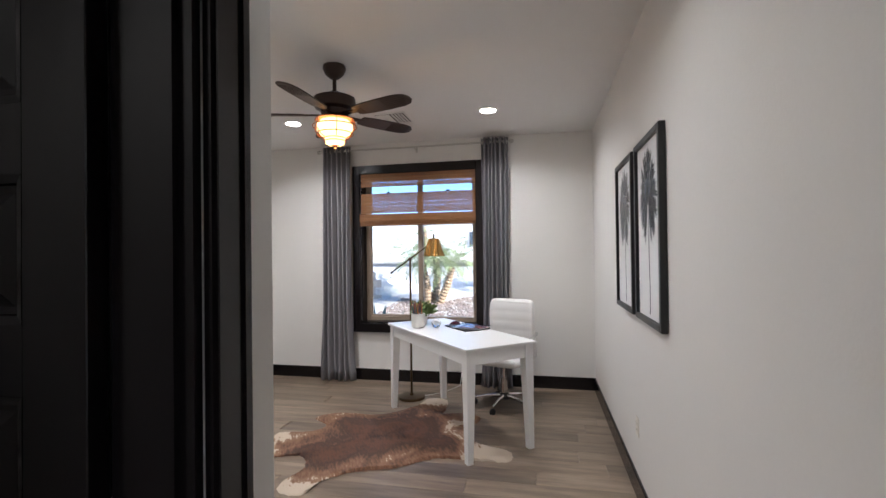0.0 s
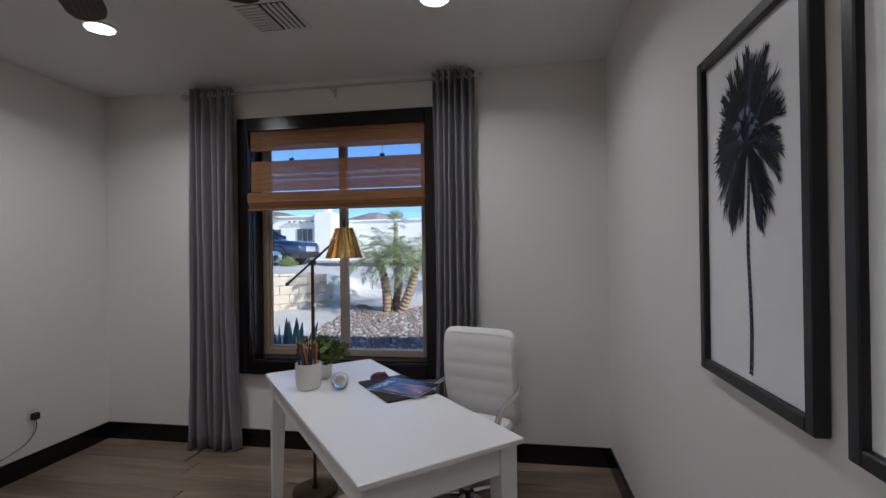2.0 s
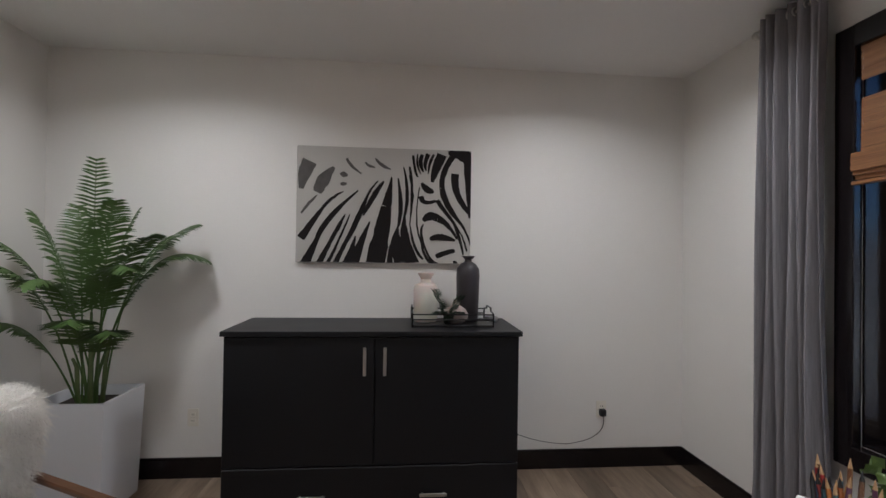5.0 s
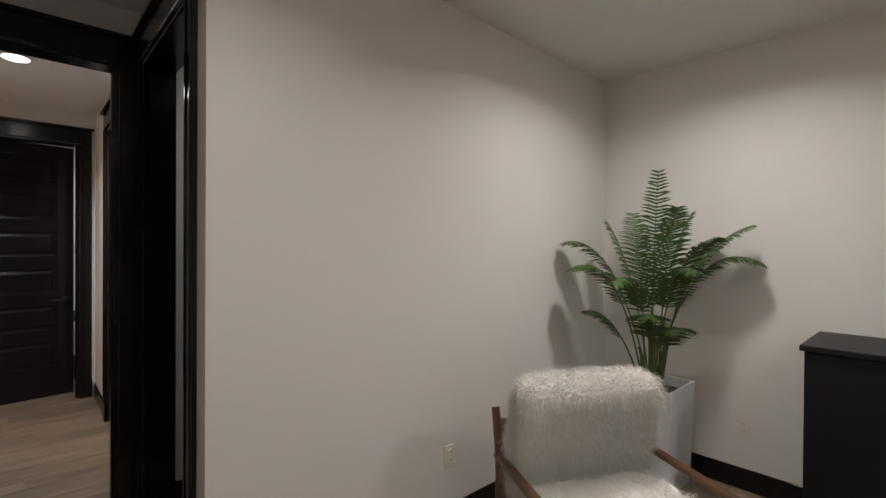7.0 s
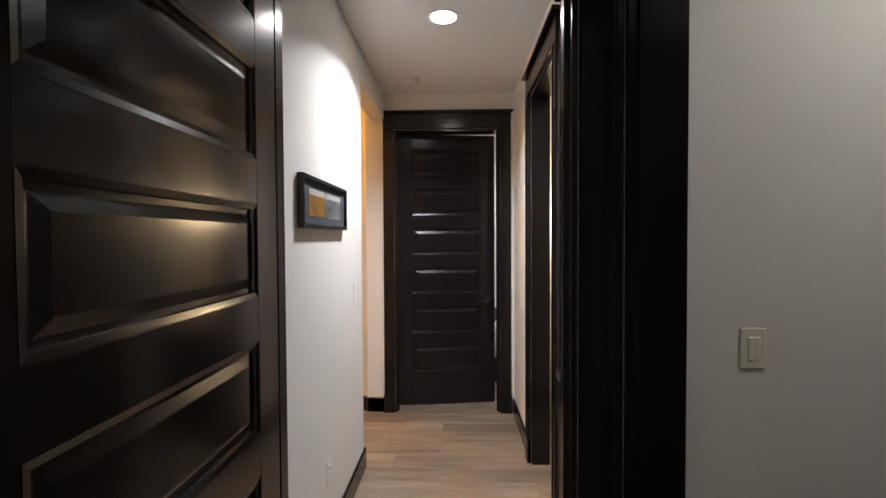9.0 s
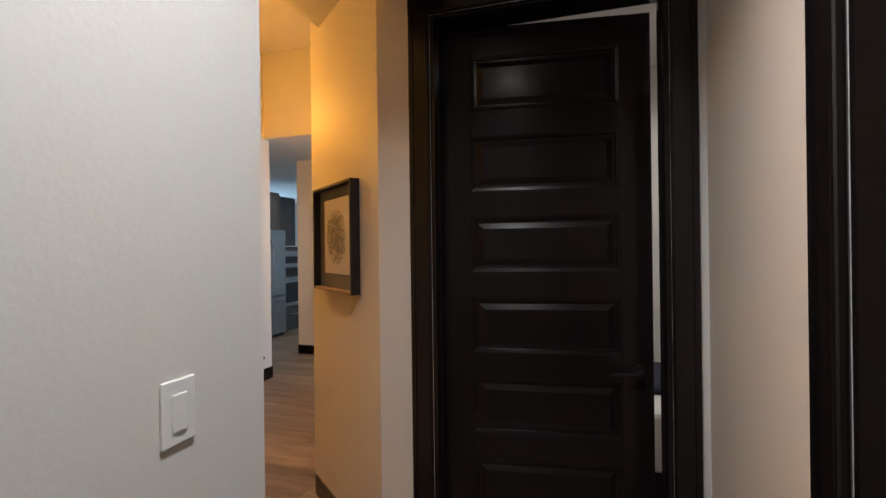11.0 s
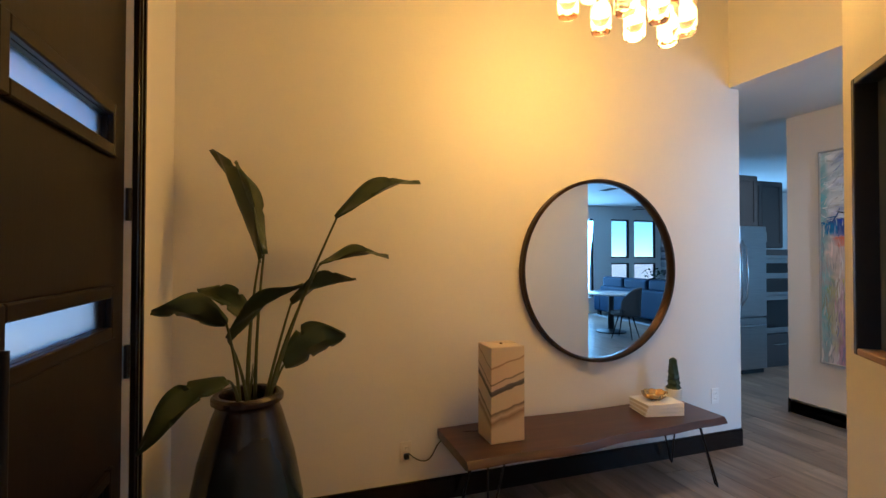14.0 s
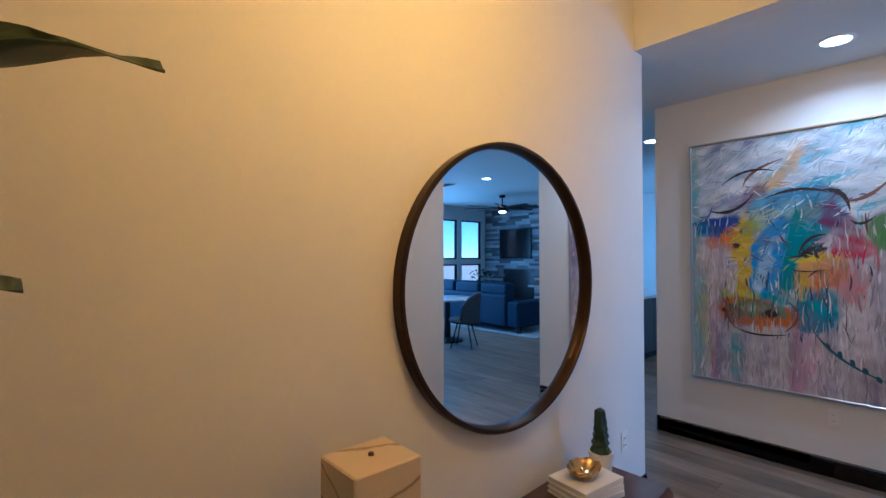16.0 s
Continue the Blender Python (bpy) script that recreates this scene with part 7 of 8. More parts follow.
grid = [[bm.verts.new((0.014 + u * (CW - 0.028), -0.031 - 0.0006 * w, 0.014 + v * (CP - 0.028))) for u, v, w in zip(ru, rv, rw)] for ru, rv, rw in zip(gu, gvv, ragged)]
for a, b in zip(grid, grid[1:]):
    for k in range(NU):
        bm.faces.new((a[k], a[k + 1], b[k + 1], b[k]))
painted = part("painted_surface", bm, OIL, ck, "bright blended paint of a cow's face", True)
layer_ = painted.data.color_attributes.new("pigment", "FLOAT_COLOR", "POINT")
layer_.data.foreach_set("color", np.dstack([np.clip(colour, 0.01, 0.85), np.ones_like(gu)]).astype(np.float32).ravel())
strokes, hues = B(), []
pr = random.Random(21)
shown = np.clip(colour, 0.008, 0.85)
for k in range(2600):
    u, v = pr.random(), pr.random()
    j_, i_ = min(NV, max(0, round((v + pr.gauss(0, 0.018)) * NV))), min(NU, max(0, round((u + pr.gauss(0, 0.018)) * NU)))
    rgb = shown[j_, i_] * pr.uniform(0.65, 1.25)
    pick = pr.random()
    if pick < 0.05:
        rgb = np.array((0.72, 0.72, 0.72)) * pr.uniform(0.7, 1.0)
    elif pick < 0.12 and 0.15 < u < 0.78 and 0.18 < v < 0.78:
        rgb = np.array(pr.choice(((0.02, 0.04, 0.14), (0.02, 0.13, 0.16), (0.10, 0.03, 0.08), (0.03, 0.03, 0.04))))
    down = v < 0.45 or (v < 0.66 and (u < 0.18 or u > 0.62))
    ang = (1.57 + pr.gauss(0, 0.12)) if down else (0.45 + pr.gauss(0, 0.5) if v > 0.7 else 0.9 + pr.gauss(0, 0.8))
    L, w = pr.uniform(0.03, 0.13) * (1.2 if down else 0.9), pr.uniform(0.003, 0.012)
    dx, dz, bow = math.cos(ang) * L / 2, math.sin(ang) * L / 2, pr.uniform(-0.2, 0.2) * L
    x, z = 0.014 + u * (CW - 0.028), 0.014 + v * (CP - 0.028)
    lift = -0.0322 - 0.0000004 * k
    n0 = len(strokes.verts)
    ribbon(strokes, bez((x - dx, z - dz), (x - bow * math.sin(ang), z + bow * math.cos(ang)), (x + dx, z + dz), 5), [w * f for f in (0.3, 0.9, 1.0, 0.9, 0.6, 0.1)], lambda a, b: (min(CW - 0.015, max(0.015, a)), lift, min(CP - 0.015, max(0.015, b))))
    hues += [(*rgb, 1.0)] * (len(strokes.verts) - n0)
brushed = tagged(part("brush_strokes", strokes, OIL, ck, "loose brush strokes"), kind="stuff")
brushed.data.color_attributes.new("pigment", "FLOAT_COLOR", "POINT").data.foreach_set("color", np.array(hues, np.float32).ravel())
part("stretcher", bx(0.014, CW - 0.014, -0.029, -0.003, 0.014, CP - 0.014), CANVAS, ck, "canvas stretcher behind the paint")
LINES = [mat("black_oil", (0.02, 0.016, 0.025), 0.5, grain=0.3), mat("umber_oil", (0.17, 0.08, 0.06), 0.5, grain=0.3), mat("teal_oil", (0.02, 0.10, 0.14), 0.5, grain=0.3)]


def accent(p0, pm, p2, w, mi=0):
    """A drawn line of paint through three points, thin at both ends."""
    p1 = tuple(2 * m - (a + b) / 2 for a, m, b in zip(p0, pm, p2))
    widths = [w * (0.2 + 0.8 * math.sin(math.pi * i / 14)) * (1 + 0.4 * noise.noise(Vector((i * 0.9, p0[0] * 50, 0)))) for i in range(15)]
    line = ribbon(B(), bez(p0, p1, p2, 14), widths, lambda u, v: (0.014 + u * (CW - 0.028), -0.0336, 0.014 + v * (CP - 0.028)))
    part("painted_line", line, LINES[mi], ck)


accent((0.155, 0.818), (0.27, 0.865), (0.40, 0.858), 0.010)
accent((0.09, 0.715), (0.21, 0.71), (0.31, 0.775), 0.014)
accent((0.26, 0.80), (0.31, 0.86), (0.44, 0.90), 0.012, 1)
accent((0.36, 0.75), (0.50, 0.775), (0.62, 0.755), 0.012)
accent((0.60, 0.765), (0.67, 0.745), (0.70, 0.68), 0.018)
accent((0.68, 0.72), (0.76, 0.73), (0.84, 0.785), 0.014, 1)
accent((0.70, 0.65), (0.74, 0.635), (0.79, 0.66), 0.010)
accent((0.50, 0.52), (0.54, 0.58), (0.61, 0.60), 0.012)
accent((0.47, 0.47), (0.52, 0.462), (0.62, 0.468), 0.005)
accent((0.175, 0.35), (0.185, 0.27), (0.22, 0.22), 0.010, 1)
accent((0.22, 0.225), (0.32, 0.205), (0.45, 0.215), 0.008)
accent((0.45, 0.345), (0.495, 0.29), (0.44, 0.225), 0.012, 1)
accent((0.55, 0.25), (0.66, 0.15), (0.83, 0.085), 0.010, 2)
for k in range(5):
    accent((0.60 + 0.045 * k, 0.195 - 0.024 * k), (0.61 + 0.045 * k, 0.19 - 0.024 * k), (0.62 + 0.045 * k, 0.178 - 0.024 * k), 0.018, 2)
accent((0.92, 0.78), (1.0, 0.80), (1.0, 0.86), 0.012)

# kitchen
STEEL = streaked("brushed_steel", (0.5, 0.5, 0.5), (0.36, 0.36, 0.37), (4, 4, 300), 0.28, 0.05, metal=1.0)
KCAB = mat("grey_brown_cabinet", (0.055, 0.047, 0.044), 0.45, grain=0.1)
fr = thing("refrigerator", "stainless steel french-door refrigerator with a bottom freezer", "refrigerator", pose(5.35, -7.18, 0, 0, 0, 0))
part("body", bx(-0.32, 0.36, -0.45, 0.45, 0.03, 1.82, bevel=0.004), mat("fridge_side", (0.2, 0.2, 0.21), 0.5), fr)
for y0, y1 in ((-0.45, -0.003), (0.003, 0.45)):
    d = part("door", bx(-0.40, -0.325, y0, y1, 0.70, 1.82, bevel=0.008, seg=2), STEEL, fr)
    s = 1 if y0 > 0 or y1 > 0.1 else -1
    part("handle", tube(B(), [(-0.40, s * 0.04, 0.85), (-0.455, s * 0.045, 0.95), (-0.465, s * 0.045, 1.25), (-0.455, s * 0.045, 1.55), (-0.40, s * 0.04, 1.65)], 0.013, 10), STEEL, d, "curved bar handle", True)
fz = part("freezer_drawer", bx(-0.40, -0.325, -0.45, 0.45, 0.06, 0.69, bevel=0.008, seg=2), STEEL, fr)
part("handle", tube(B(), [(-0.40, -0.38, 0.60), (-0.455, -0.36, 0.60), (-0.455, 0.36, 0.60), (-0.40, 0.38, 0.60)], 0.013, 10), STEEL, fz, "bar handle", True)
part("grille", bx(-0.36, 0.3, -0.44, 0.44, 0.0, 0.045), RUBBER, fr)


def shaker(name, at, w, h, d, label, doors=2, z0=0.0):
    t = thing(name, label, "kitchen cabinet", at)
    part("body", bx(0, d, -w / 2, w / 2, z0, z0 + h, bevel=0.002), KCAB, t)
    for k in range(doors):
        a, b = -w / 2 + k * w / doors + 0.004, -w / 2 + (k + 1) * w / doors - 0.004
        dd = B()
        for q in ((a, a + 0.06, z0 + 0.01, z0 + h - 0.01), (b - 0.06, b, z0 + 0.01, z0 + h - 0.01), (a + 0.06, b - 0.06, z0 + 0.01, z0 + 0.07), (a + 0.06, b - 0.06, z0 + h - 0.07, z0 + h - 0.01)):
            box(dd, -0.02, 0, q[0], q[1], q[2], q[3])
        box(dd, -0.011, 0, a + 0.06, b - 0.06, z0 + 0.07, z0 + h - 0.07)
        o = part("door", dd, KCAB, t, "shaker door")
        hy = b - 0.03 if k == 0 and doors > 1 else a + 0.03
        part("handle", tube(B(), [(-0.02, hy, z0 + 0.08), (-0.05, hy, z0 + 0.085), (-0.05, hy, z0 + 0.215), (-0.02, hy, z0 + 0.22)], 0.006, 8), NICKEL, o)
    return t


shaker("wall_cabinet", pose(5.10, -7.20, 0), 0.92, 0.66, 0.6, "dark shaker cabinet above the refrigerator", 2, 1.82)
shaker("wall_cabinet", pose(5.35, -8.08, 0), 0.80, 0.92, 0.34, "dark shaker wall cabinet over the ovens", 2, 1.56)
ov = thing("wall_oven", "stainless double wall oven in a dark tall cabinet", "oven", pose(5.14, -8.08, 0))
part("cabinet", bx(0.0, 0.62, -0.40, 0.40, 0, 1.54, bevel=0.003), KCAB, ov)
for z0, z1 in ((0.45, 0.98), (1.16, 1.46)):
    d = part("oven_door", bx(-0.035, 0, -0.37, 0.37, z0, z1, bevel=0.004), STEEL, ov)
    part("window", bx(-0.0385, -0.035, -0.30, 0.30, z0 + 0.07, z1 - 0.1), mat("oven_glass", (0.008, 0.008, 0.01), 0.08), d, "black oven glass")
    part("handle", tube(B(), [(-0.035, -0.33, z1 - 0.05), (-0.08, -0.32, z1 - 0.05), (-0.08, 0.32, z1 - 0.05), (-0.035, 0.33, z1 - 0.05)], 0.011, 8), STEEL, d)
part("control_panel", bx(-0.03, 0, -0.37, 0.37, 1.0, 1.14, bevel=0.003), RUBBER, ov)
part("drawer", bx(-0.025, 0, -0.37, 0.37, 0.08, 0.42, bevel=0.003), KCAB, ov)
part("drawer_handle", tube(B(), [(-0.025, -0.1, 0.3), (-0.05, -0.1, 0.3), (-0.05, 0.1, 0.3), (-0.025, 0.1, 0.3)], 0.006, 8), NICKEL, ov)
cn = thing("kitchen_counter", "kitchen counter with dark base units and a pale worktop", "kitchen counter", pose(5.1, -9.4, 0))
part("base", bx(0, 0.6, -0.85, 0.85, 0.1, 0.87, bevel=0.003), KCAB, cn)
part("worktop", bx(-0.03, 0.63, -0.87, 0.87, 0.87, 0.91, bevel=0.004), mat("pale_quartz", (0.62, 0.6, 0.57), 0.2, grain=0.1), cn)
part("plinth", bx(0.05, 0.6, -0.85, 0.85, 0, 0.1), RUBBER, cn)
for k in range(3):
    part("door", bx(-0.02, 0, -0.84 + k * 0.56, -0.29 + k * 0.56, 0.12, 0.85, bevel=0.003), KCAB, cn)

# living room
SLATE = [mat("ledger_stone", c, 0.8, grain=0.25, scale=25, bump=0.6, stain=0.2, island=0.0) for c in ((0.36, 0.36, 0.37), (0.20, 0.20, 0.21), (0.5, 0.49, 0.48), (0.11, 0.11, 0.12))]
fp = thing("stone_fireplace", "grey stacked-stone fireplace wall with a dark firebox", "fireplace", pose(-3.78, -11.66, 0))
part("backing", bx(0, 2.6, 0.0, 0.10, 0, H - 0.002), SLATE[1], fp)
sr = random.Random(3)
z = 0.0
while z < H - 0.04:
    hh = sr.choice((0.055, 0.07, 0.085))
    x = 0.0
    while x < 2.58:
        w = sr.uniform(0.16, 0.5)
        x1 = min(x + w, 2.6)
        zc = z + hh / 2
        if not (0.62 < (x + x1) / 2 < 1.6 and 0.35 < zc < 1.14):
            part("stone", bx(x + 0.003, x1 - 0.003, 0.10, 0.10 + sr.uniform(0.012, 0.04), z + 0.003, min(z + hh, H) - 0.003), sr.choice(SLATE), fp)
        x = x1
    z += hh
part("firebox", bx(0.64, 1.62, 0.10, 0.125, 0.35, 1.14, bevel=0.004), mat("black_firebox", (0.01, 0.01, 0.011), 0.25), fp, "black glass firebox")
part("hearth", bx(0.3, 2.2, 0.10, 0.42, 0.0, 0.29, bevel=0.006), SLATE[0], fp, "raised stone hearth")
tv = thing("television", "flat black television mounted on the stone wall", "television", pose(-3.24, -11.50, 1.41))
part("screen", bx(0.012, 1.018, 0.0, 0.012, 0.02, 0.745), mat("black_screen", (0.006, 0.006, 0.008), 0.12), tv)
part("bezel", bx(0, 1.03, -0.045, -0.0005, 0, 0.76, bevel=0.004), RUBBER, tv)
NAVY = mat("navy_leather", (0.008, 0.02, 0.05), 0.6, spec=0.2, grain=0.2, scale=80, bump=0.15, stain=0.15)
so = thing("sofa", "dark navy leather sofa with padded headrests, seen from behind", "sofa", pose(-2.0, -9.35, 0))
part("base", bx(-1.25, 1.22, -0.75, 0.1, 0.12, 0.42, bevel=0.04, seg=3), NAVY, so)
part("backrest", bx(-1.25, 1.0, -0.05, 0.22, 0.12, 0.74, bevel=0.05, seg=3), NAVY, so)
for k in range(3):
    part("headrest", bx(-1.22 + k * 0.74, -0.5 + k * 0.74, -0.10, 0.17, 0.70, 0.96, bevel=0.07, seg=4), NAVY, so, "padded navy headrest")
part("armrest", bx(1.0, 1.28, -0.85, 0.2, 0.12, 0.62, bevel=0.05, seg=3), NAVY, so)
part("armrest", bx(-1.5, -1.25, -0.85, 0.2, 0.12, 0.62, bevel=0.05, seg=3), NAVY, so)
for xx, yy in ((-1.4, 0.1), (1.2, 0.1), (-1.4, -0.75), (1.2, -0.75)):
    part("foot", bx(xx - 0.06, xx + 0.06, yy - 0.02, yy + 0.02, 0, 0.12), IRON, so)
solo("area_rug", bx(-1.6, 1.6, -1.1, 0.9, 0, 0.012, bevel=0.004), mat("pale_rug", (0.42, 0.42, 0.43), 0.95, grain=0.4, scale=12, bump=0.4), "pale patterned area rug under the sofa", "rug", at=pose(-1.9, -10.0, 0.001))
GREYF = mat("grey_chair_cloth", (0.06, 0.06, 0.065), 0.8, grain=0.2)
dc = thing("dining_chair", "grey upholstered dining chair with a curved back", "chair", pose(-0.62, -7.65, 0, 0, 0, 60))
sbk = B()
rws = []
for z in (0.40, 0.5, 0.7, 0.86, 0.90):
    rws.append([sbk.verts.new(((0.25 + 0.03 * (z - 0.4)) * math.sin(a), -(0.25 + 0.06 * (z - 0.4)) * math.cos(a), z - (0.25 * abs(a / 1.5) ** 3 if z > 0.6 else 0))) for a in [(-1.5 + 3.0 * i / 16) for i in range(17)]])
for a, b in zip(rws, rws[1:]):
    for i in range(16):
        sbk.faces.new((a[i], a[i + 1], b[i + 1], b[i]))
sbo = part("backrest", sbk, GREYF, dc, "curved padded back", True)
sm_ = sbo.modifiers.new("thick", "SOLIDIFY")
sm_.thickness = 0.04
part("seat", lathe(B(), [(0, 0.40), (0.22, 0.40), (0.25, 0.43), (0.24, 0.47), (0, 0.48)], 28), GREYF, dc, smooth=True)
for a in (0.8, 2.35, 3.95, 5.5):
    part("leg", tube(B(), [(0.12 * math.cos(a), 0.12 * math.sin(a), 0.41), (0.25 * math.cos(a), 0.25 * math.sin(a), 0.0)], [0.014, 0.009], 8), IRON, dc)
copy_thing(dc, pose(-1.75, -7.15, 0, 0, 0, 190))
dt = thing("dining_table", "round dining table with a pale top and a dark pedestal", "dining table", pose(-1.25, -7.85, 0))
part("tabletop", lathe(B(), [(0, 0.72), (0.5, 0.72), (0.52, 0.735), (0.5, 0.75), (0, 0.75)], 48), mat("pale_top", (0.5, 0.5, 0.5), 0.25), dt, smooth=True)
part("pedestal", lathe(B(), [(0, 0), (0.28, 0), (0.28, 0.02), (0.06, 0.06), (0.05, 0.68), (0.16, 0.72), (0, 0.72)], 28), IRON, dt, smooth=True)
lf_ = thing("ceiling_fan", "black many-bladed ceiling fan with a small light", "ceiling fan", pose(-1.54, -9.66, H))
part("canopy", lathe(B(), [(0, 0), (0.07, 0), (0.06, -0.05), (0, -0.055)], 20), IRON, lf_, smooth=True)
part("downrod", tube(B(), [(0, 0, -0.05), (0, 0, -0.22)], 0.012, 8), IRON, lf_)
part("motor", lathe(B(), [(0, -0.2), (0.09, -0.21), (0.1, -0.3), (0.07, -0.33), (0, -0.33)], 24), IRON, lf_, smooth=True)
part("light", lathe(B(), [(0, -0.37), (0.07, -0.365), (0.075, -0.33), (0, -0.33)], 20), glow("fan_diffuser", (1.0, 0.8, 0.62), 4.0), lf_, "lit diffuser")
for k in range(8):
    R = Matrix.Rotation(2 * math.pi * k / 8 + 0.2, 4, "Z") @ Matrix.Translation((0, 0, -0.26)) @ Matrix.Rotation(radians(12), 4, "X")
    part("blade", bx(0.09, 0.80, -0.05, 0.05, -0.004, 0.004, bevel=0.002, m=R), IRON, lf_)
recessed_light(-0.34, -7.89, H, 7.0)
vt = thing("ceiling_vent", "white slotted ceiling air vent", "ceiling vent", pose(-1.25, -7.81, H))
part("frame", bx(-0.2, 0.2, -0.1, 0.1, -0.01, 0, bevel=0.003), VENTM, vt)
for k in range(5):
    part("slat", bx(-0.17, 0.17, -0.08 + k * 0.035, -0.06 + k * 0.035, -0.016, -0.01), RUBBER, vt)
# window frames of the living room
for k, (a, b, z0, z1) in enumerate(((-10.52, -9.93, 1.40, 2.41), (-11.40, -10.66, 1.40, 2.41), (-10.52, -9.93, 0.5, 1.27), (-11.40, -10.66, 0.5, 1.27))):
    w = tagged(thing("window_living", "dark framed living room window", "window", pose(-3.8, (a + b) / 2, 0)), kind="structure")
    hw = (b - a) / 2
    for q in ((-hw, -hw + 0.035, z0, z1), (hw - 0.035, hw, z0, z1), (-hw + 0.035, hw - 0.035, z0, z0 + 0.035), (-hw + 0.035, hw - 0.035, z1 - 0.035, z1)):
        part("window_frame", bx(-0.09, -0.03, q[0], q[1], q[2], q[3]), IRON, w)
    pn = part("pane", bx(-0.062, -0.058, -hw + 0.035, hw - 0.035, z0 + 0.035, z1 - 0.035), GLASS, w)
    pn.visible_shadow = False
# added area lamps stand in for daylight at two unseen openings
for loc, tgt, sx_, sy_, e in (((-3.86, -7.7, 1.4), (0, -7.7, 1.0), 3.3, 1.9, DAY), ((7.42, -9.75, 1.6), (4, -9.75, 1.2), 1.6, 1.0, DAY * 0.3)):
    d = bpy.data.lights.new("window_daylight", "AREA")
    d.shape, d.size, d.size_y, d.energy, d.color = "RECTANGLE", sx_, sy_, e, (0.42, 0.7, 1.0)
    o = new("window_daylight", d)
    o.matrix_world = look(loc, tgt)
# frame bars of the added living room opening, out of view
pd = tagged(thing("patio_door", "unseen wide opening with dark frame bars, added for daylight", "patio door", pose(-3.8, -7.7, 0)), kind="structure")
for y in (-1.69, -0.03, 1.63):
    part("opening_frame", bx(-0.10, -0.02, y, y + 0.06, 0.4, 2.41), IRON, pd)
fpz = thing("potted_plant", "leafy green houseplant beside the fireplace", "potted plant", pose(-3.3, -10.9, 0))
part("pot", lathe(B(), [(0, 0), (0.12, 0), (0.16, 0.35), (0.14, 0.35), (0.12, 0.3), (0, 0.3)], 24), CERAMIC, fpz, smooth=True)
fol = B()
for k in range(160):
    p = Vector((rnd.uniform(-0.3, 0.5), rnd.uniform(-0.25, 0.25), 0.75 + rnd.uniform(-0.3, 0.35)))
    d = Vector((rnd.uniform(-1, 1), rnd.uniform(-1, 1), rnd.uniform(-0.5, 1))).normalized()
    s = d.orthogonal().normalized() * 0.025
    fol.faces.new([fol.verts.new(c) for c in (p, p + d * 0.06 + s, p + d * 0.13, p + d * 0.06 - s)])
tagged(part("leaves", fol, DARKLEAF, fpz), kind="stuff")
part("stem", tube(B(), [(0, 0, 0.3), (0.05, 0, 0.7)], 0.012, 6), STEM, fpz)

# ---- outside the office window ----
GRAVEL = mat("pale_gravel", (0.62, 0.58, 0.53), 0.95, grain=0.45, scale=9.0, bump=1.0, stain=0.14)
STONE = mat("brown_river_stone", (0.25, 0.19, 0.165), 0.85, grain=0.3, scale=14, bump=0.4, stain=0.3)
ASPHALT = mat("asphalt", (0.075, 0.075, 0.078), 0.92, grain=0.2, scale=60, bump=0.4, stain=0.2)
BLOCK = mat("tan_concrete_block", (0.52, 0.44, 0.35), 0.9, grain=0.12, scale=45, bump=0.5, stain=0.1, island=0.12)
STUCCO = mat("white_stucco", (0.82, 0.80, 0.76), 0.9, grain=0.05, scale=30, bump=0.4, stain=0.06)
DARKPANE = mat("dark_window_pane", (0.05, 0.06, 0.075), 0.1, grain=0.05)
ROOFTILE = mat("clay_roof_tile", (0.46, 0.36, 0.29), 0.85, grain=0.2, scale=8, bump=0.4, stain=0.12)
AGAVE = mat("agave_leaf", (0.085, 0.17, 0.14), 0.5, grain=0.15, scale=12, stain=0.15)
PALMLEAF = mat("palm_leaf", (0.27, 0.32, 0.14), 0.6, grain=0.3, scale=7, stain=0.25)
BARK = mat("palm_bark", (0.32, 0.22, 0.14), 0.9, grain=0.4, scale=26, bump=0.8, stain=0.15)
SHRUB = mat("shrub_leaf", (0.16, 0.19, 0.05), 0.7, grain=0.35, scale=9, stain=0.2)
CARPAINT = mat("dark_blue_car_paint", (0.015, 0.03, 0.075), 0.16, metal=0.3, grain=0.04, stain=0.04, coat=1.0)
CARGLASS = mat("tinted_car_glass", (0.012, 0.016, 0.02), 0.05, grain=0.02)
LAMPGLASS = mat("clear_lamp_glass", (0.7, 0.72, 0.75), 0.1, metal=0.4)
ROCKY = mat("bare_mountain", (0.30, 0.25, 0.24), 1.0, grain=0.3, scale=0.06, stain=0.3)
CONCRETE = mat("kerb_concrete", (0.5, 0.47, 0.43), 0.9, grain=0.1, scale=30, bump=0.3)

WA, WB = Vector((-8.9, 8.7)), Vector((-4.2, 12.2))
WD = (WB - WA).normalized()
WN = Vector((-WD.y, WD.x))
WL = (WB - WA).length


def step(u):
    u = max(0.0, min(1.0, u))
    return u * u * (3 - 2 * u)


def lerp_rows(v, rows):
    for (a, p), (b, q) in zip(rows, rows[1:]):
        if v <= b:
            return p + (q - p) * max(0.0, (v - a) / (b - a))
    return rows[-1][1]


def ground_z(x, y):
    low = lerp_rows(y, [(5.6, -0.15), (8.0, -0.08), (11.6, 0.2), (16, 0.62), (19.5, 0.88), (21, 0.88)])
    d, s = (Vector((x, y)) - WA).dot(WN), (Vector((x, y)) - WA).dot(WD)
    past = max(0.0, s - WL)
    up = step((d - 0.10) / (0.10 + past * 1.3)) * (1 - step(past / 3.2)) * step((y - 4.0) / 4.0)
    return low + max(0.0, 0.93 - low) * up + 0.012 * math.sin(2.3 * x + 1.1 * y) * (1 if y < 19 else 0)


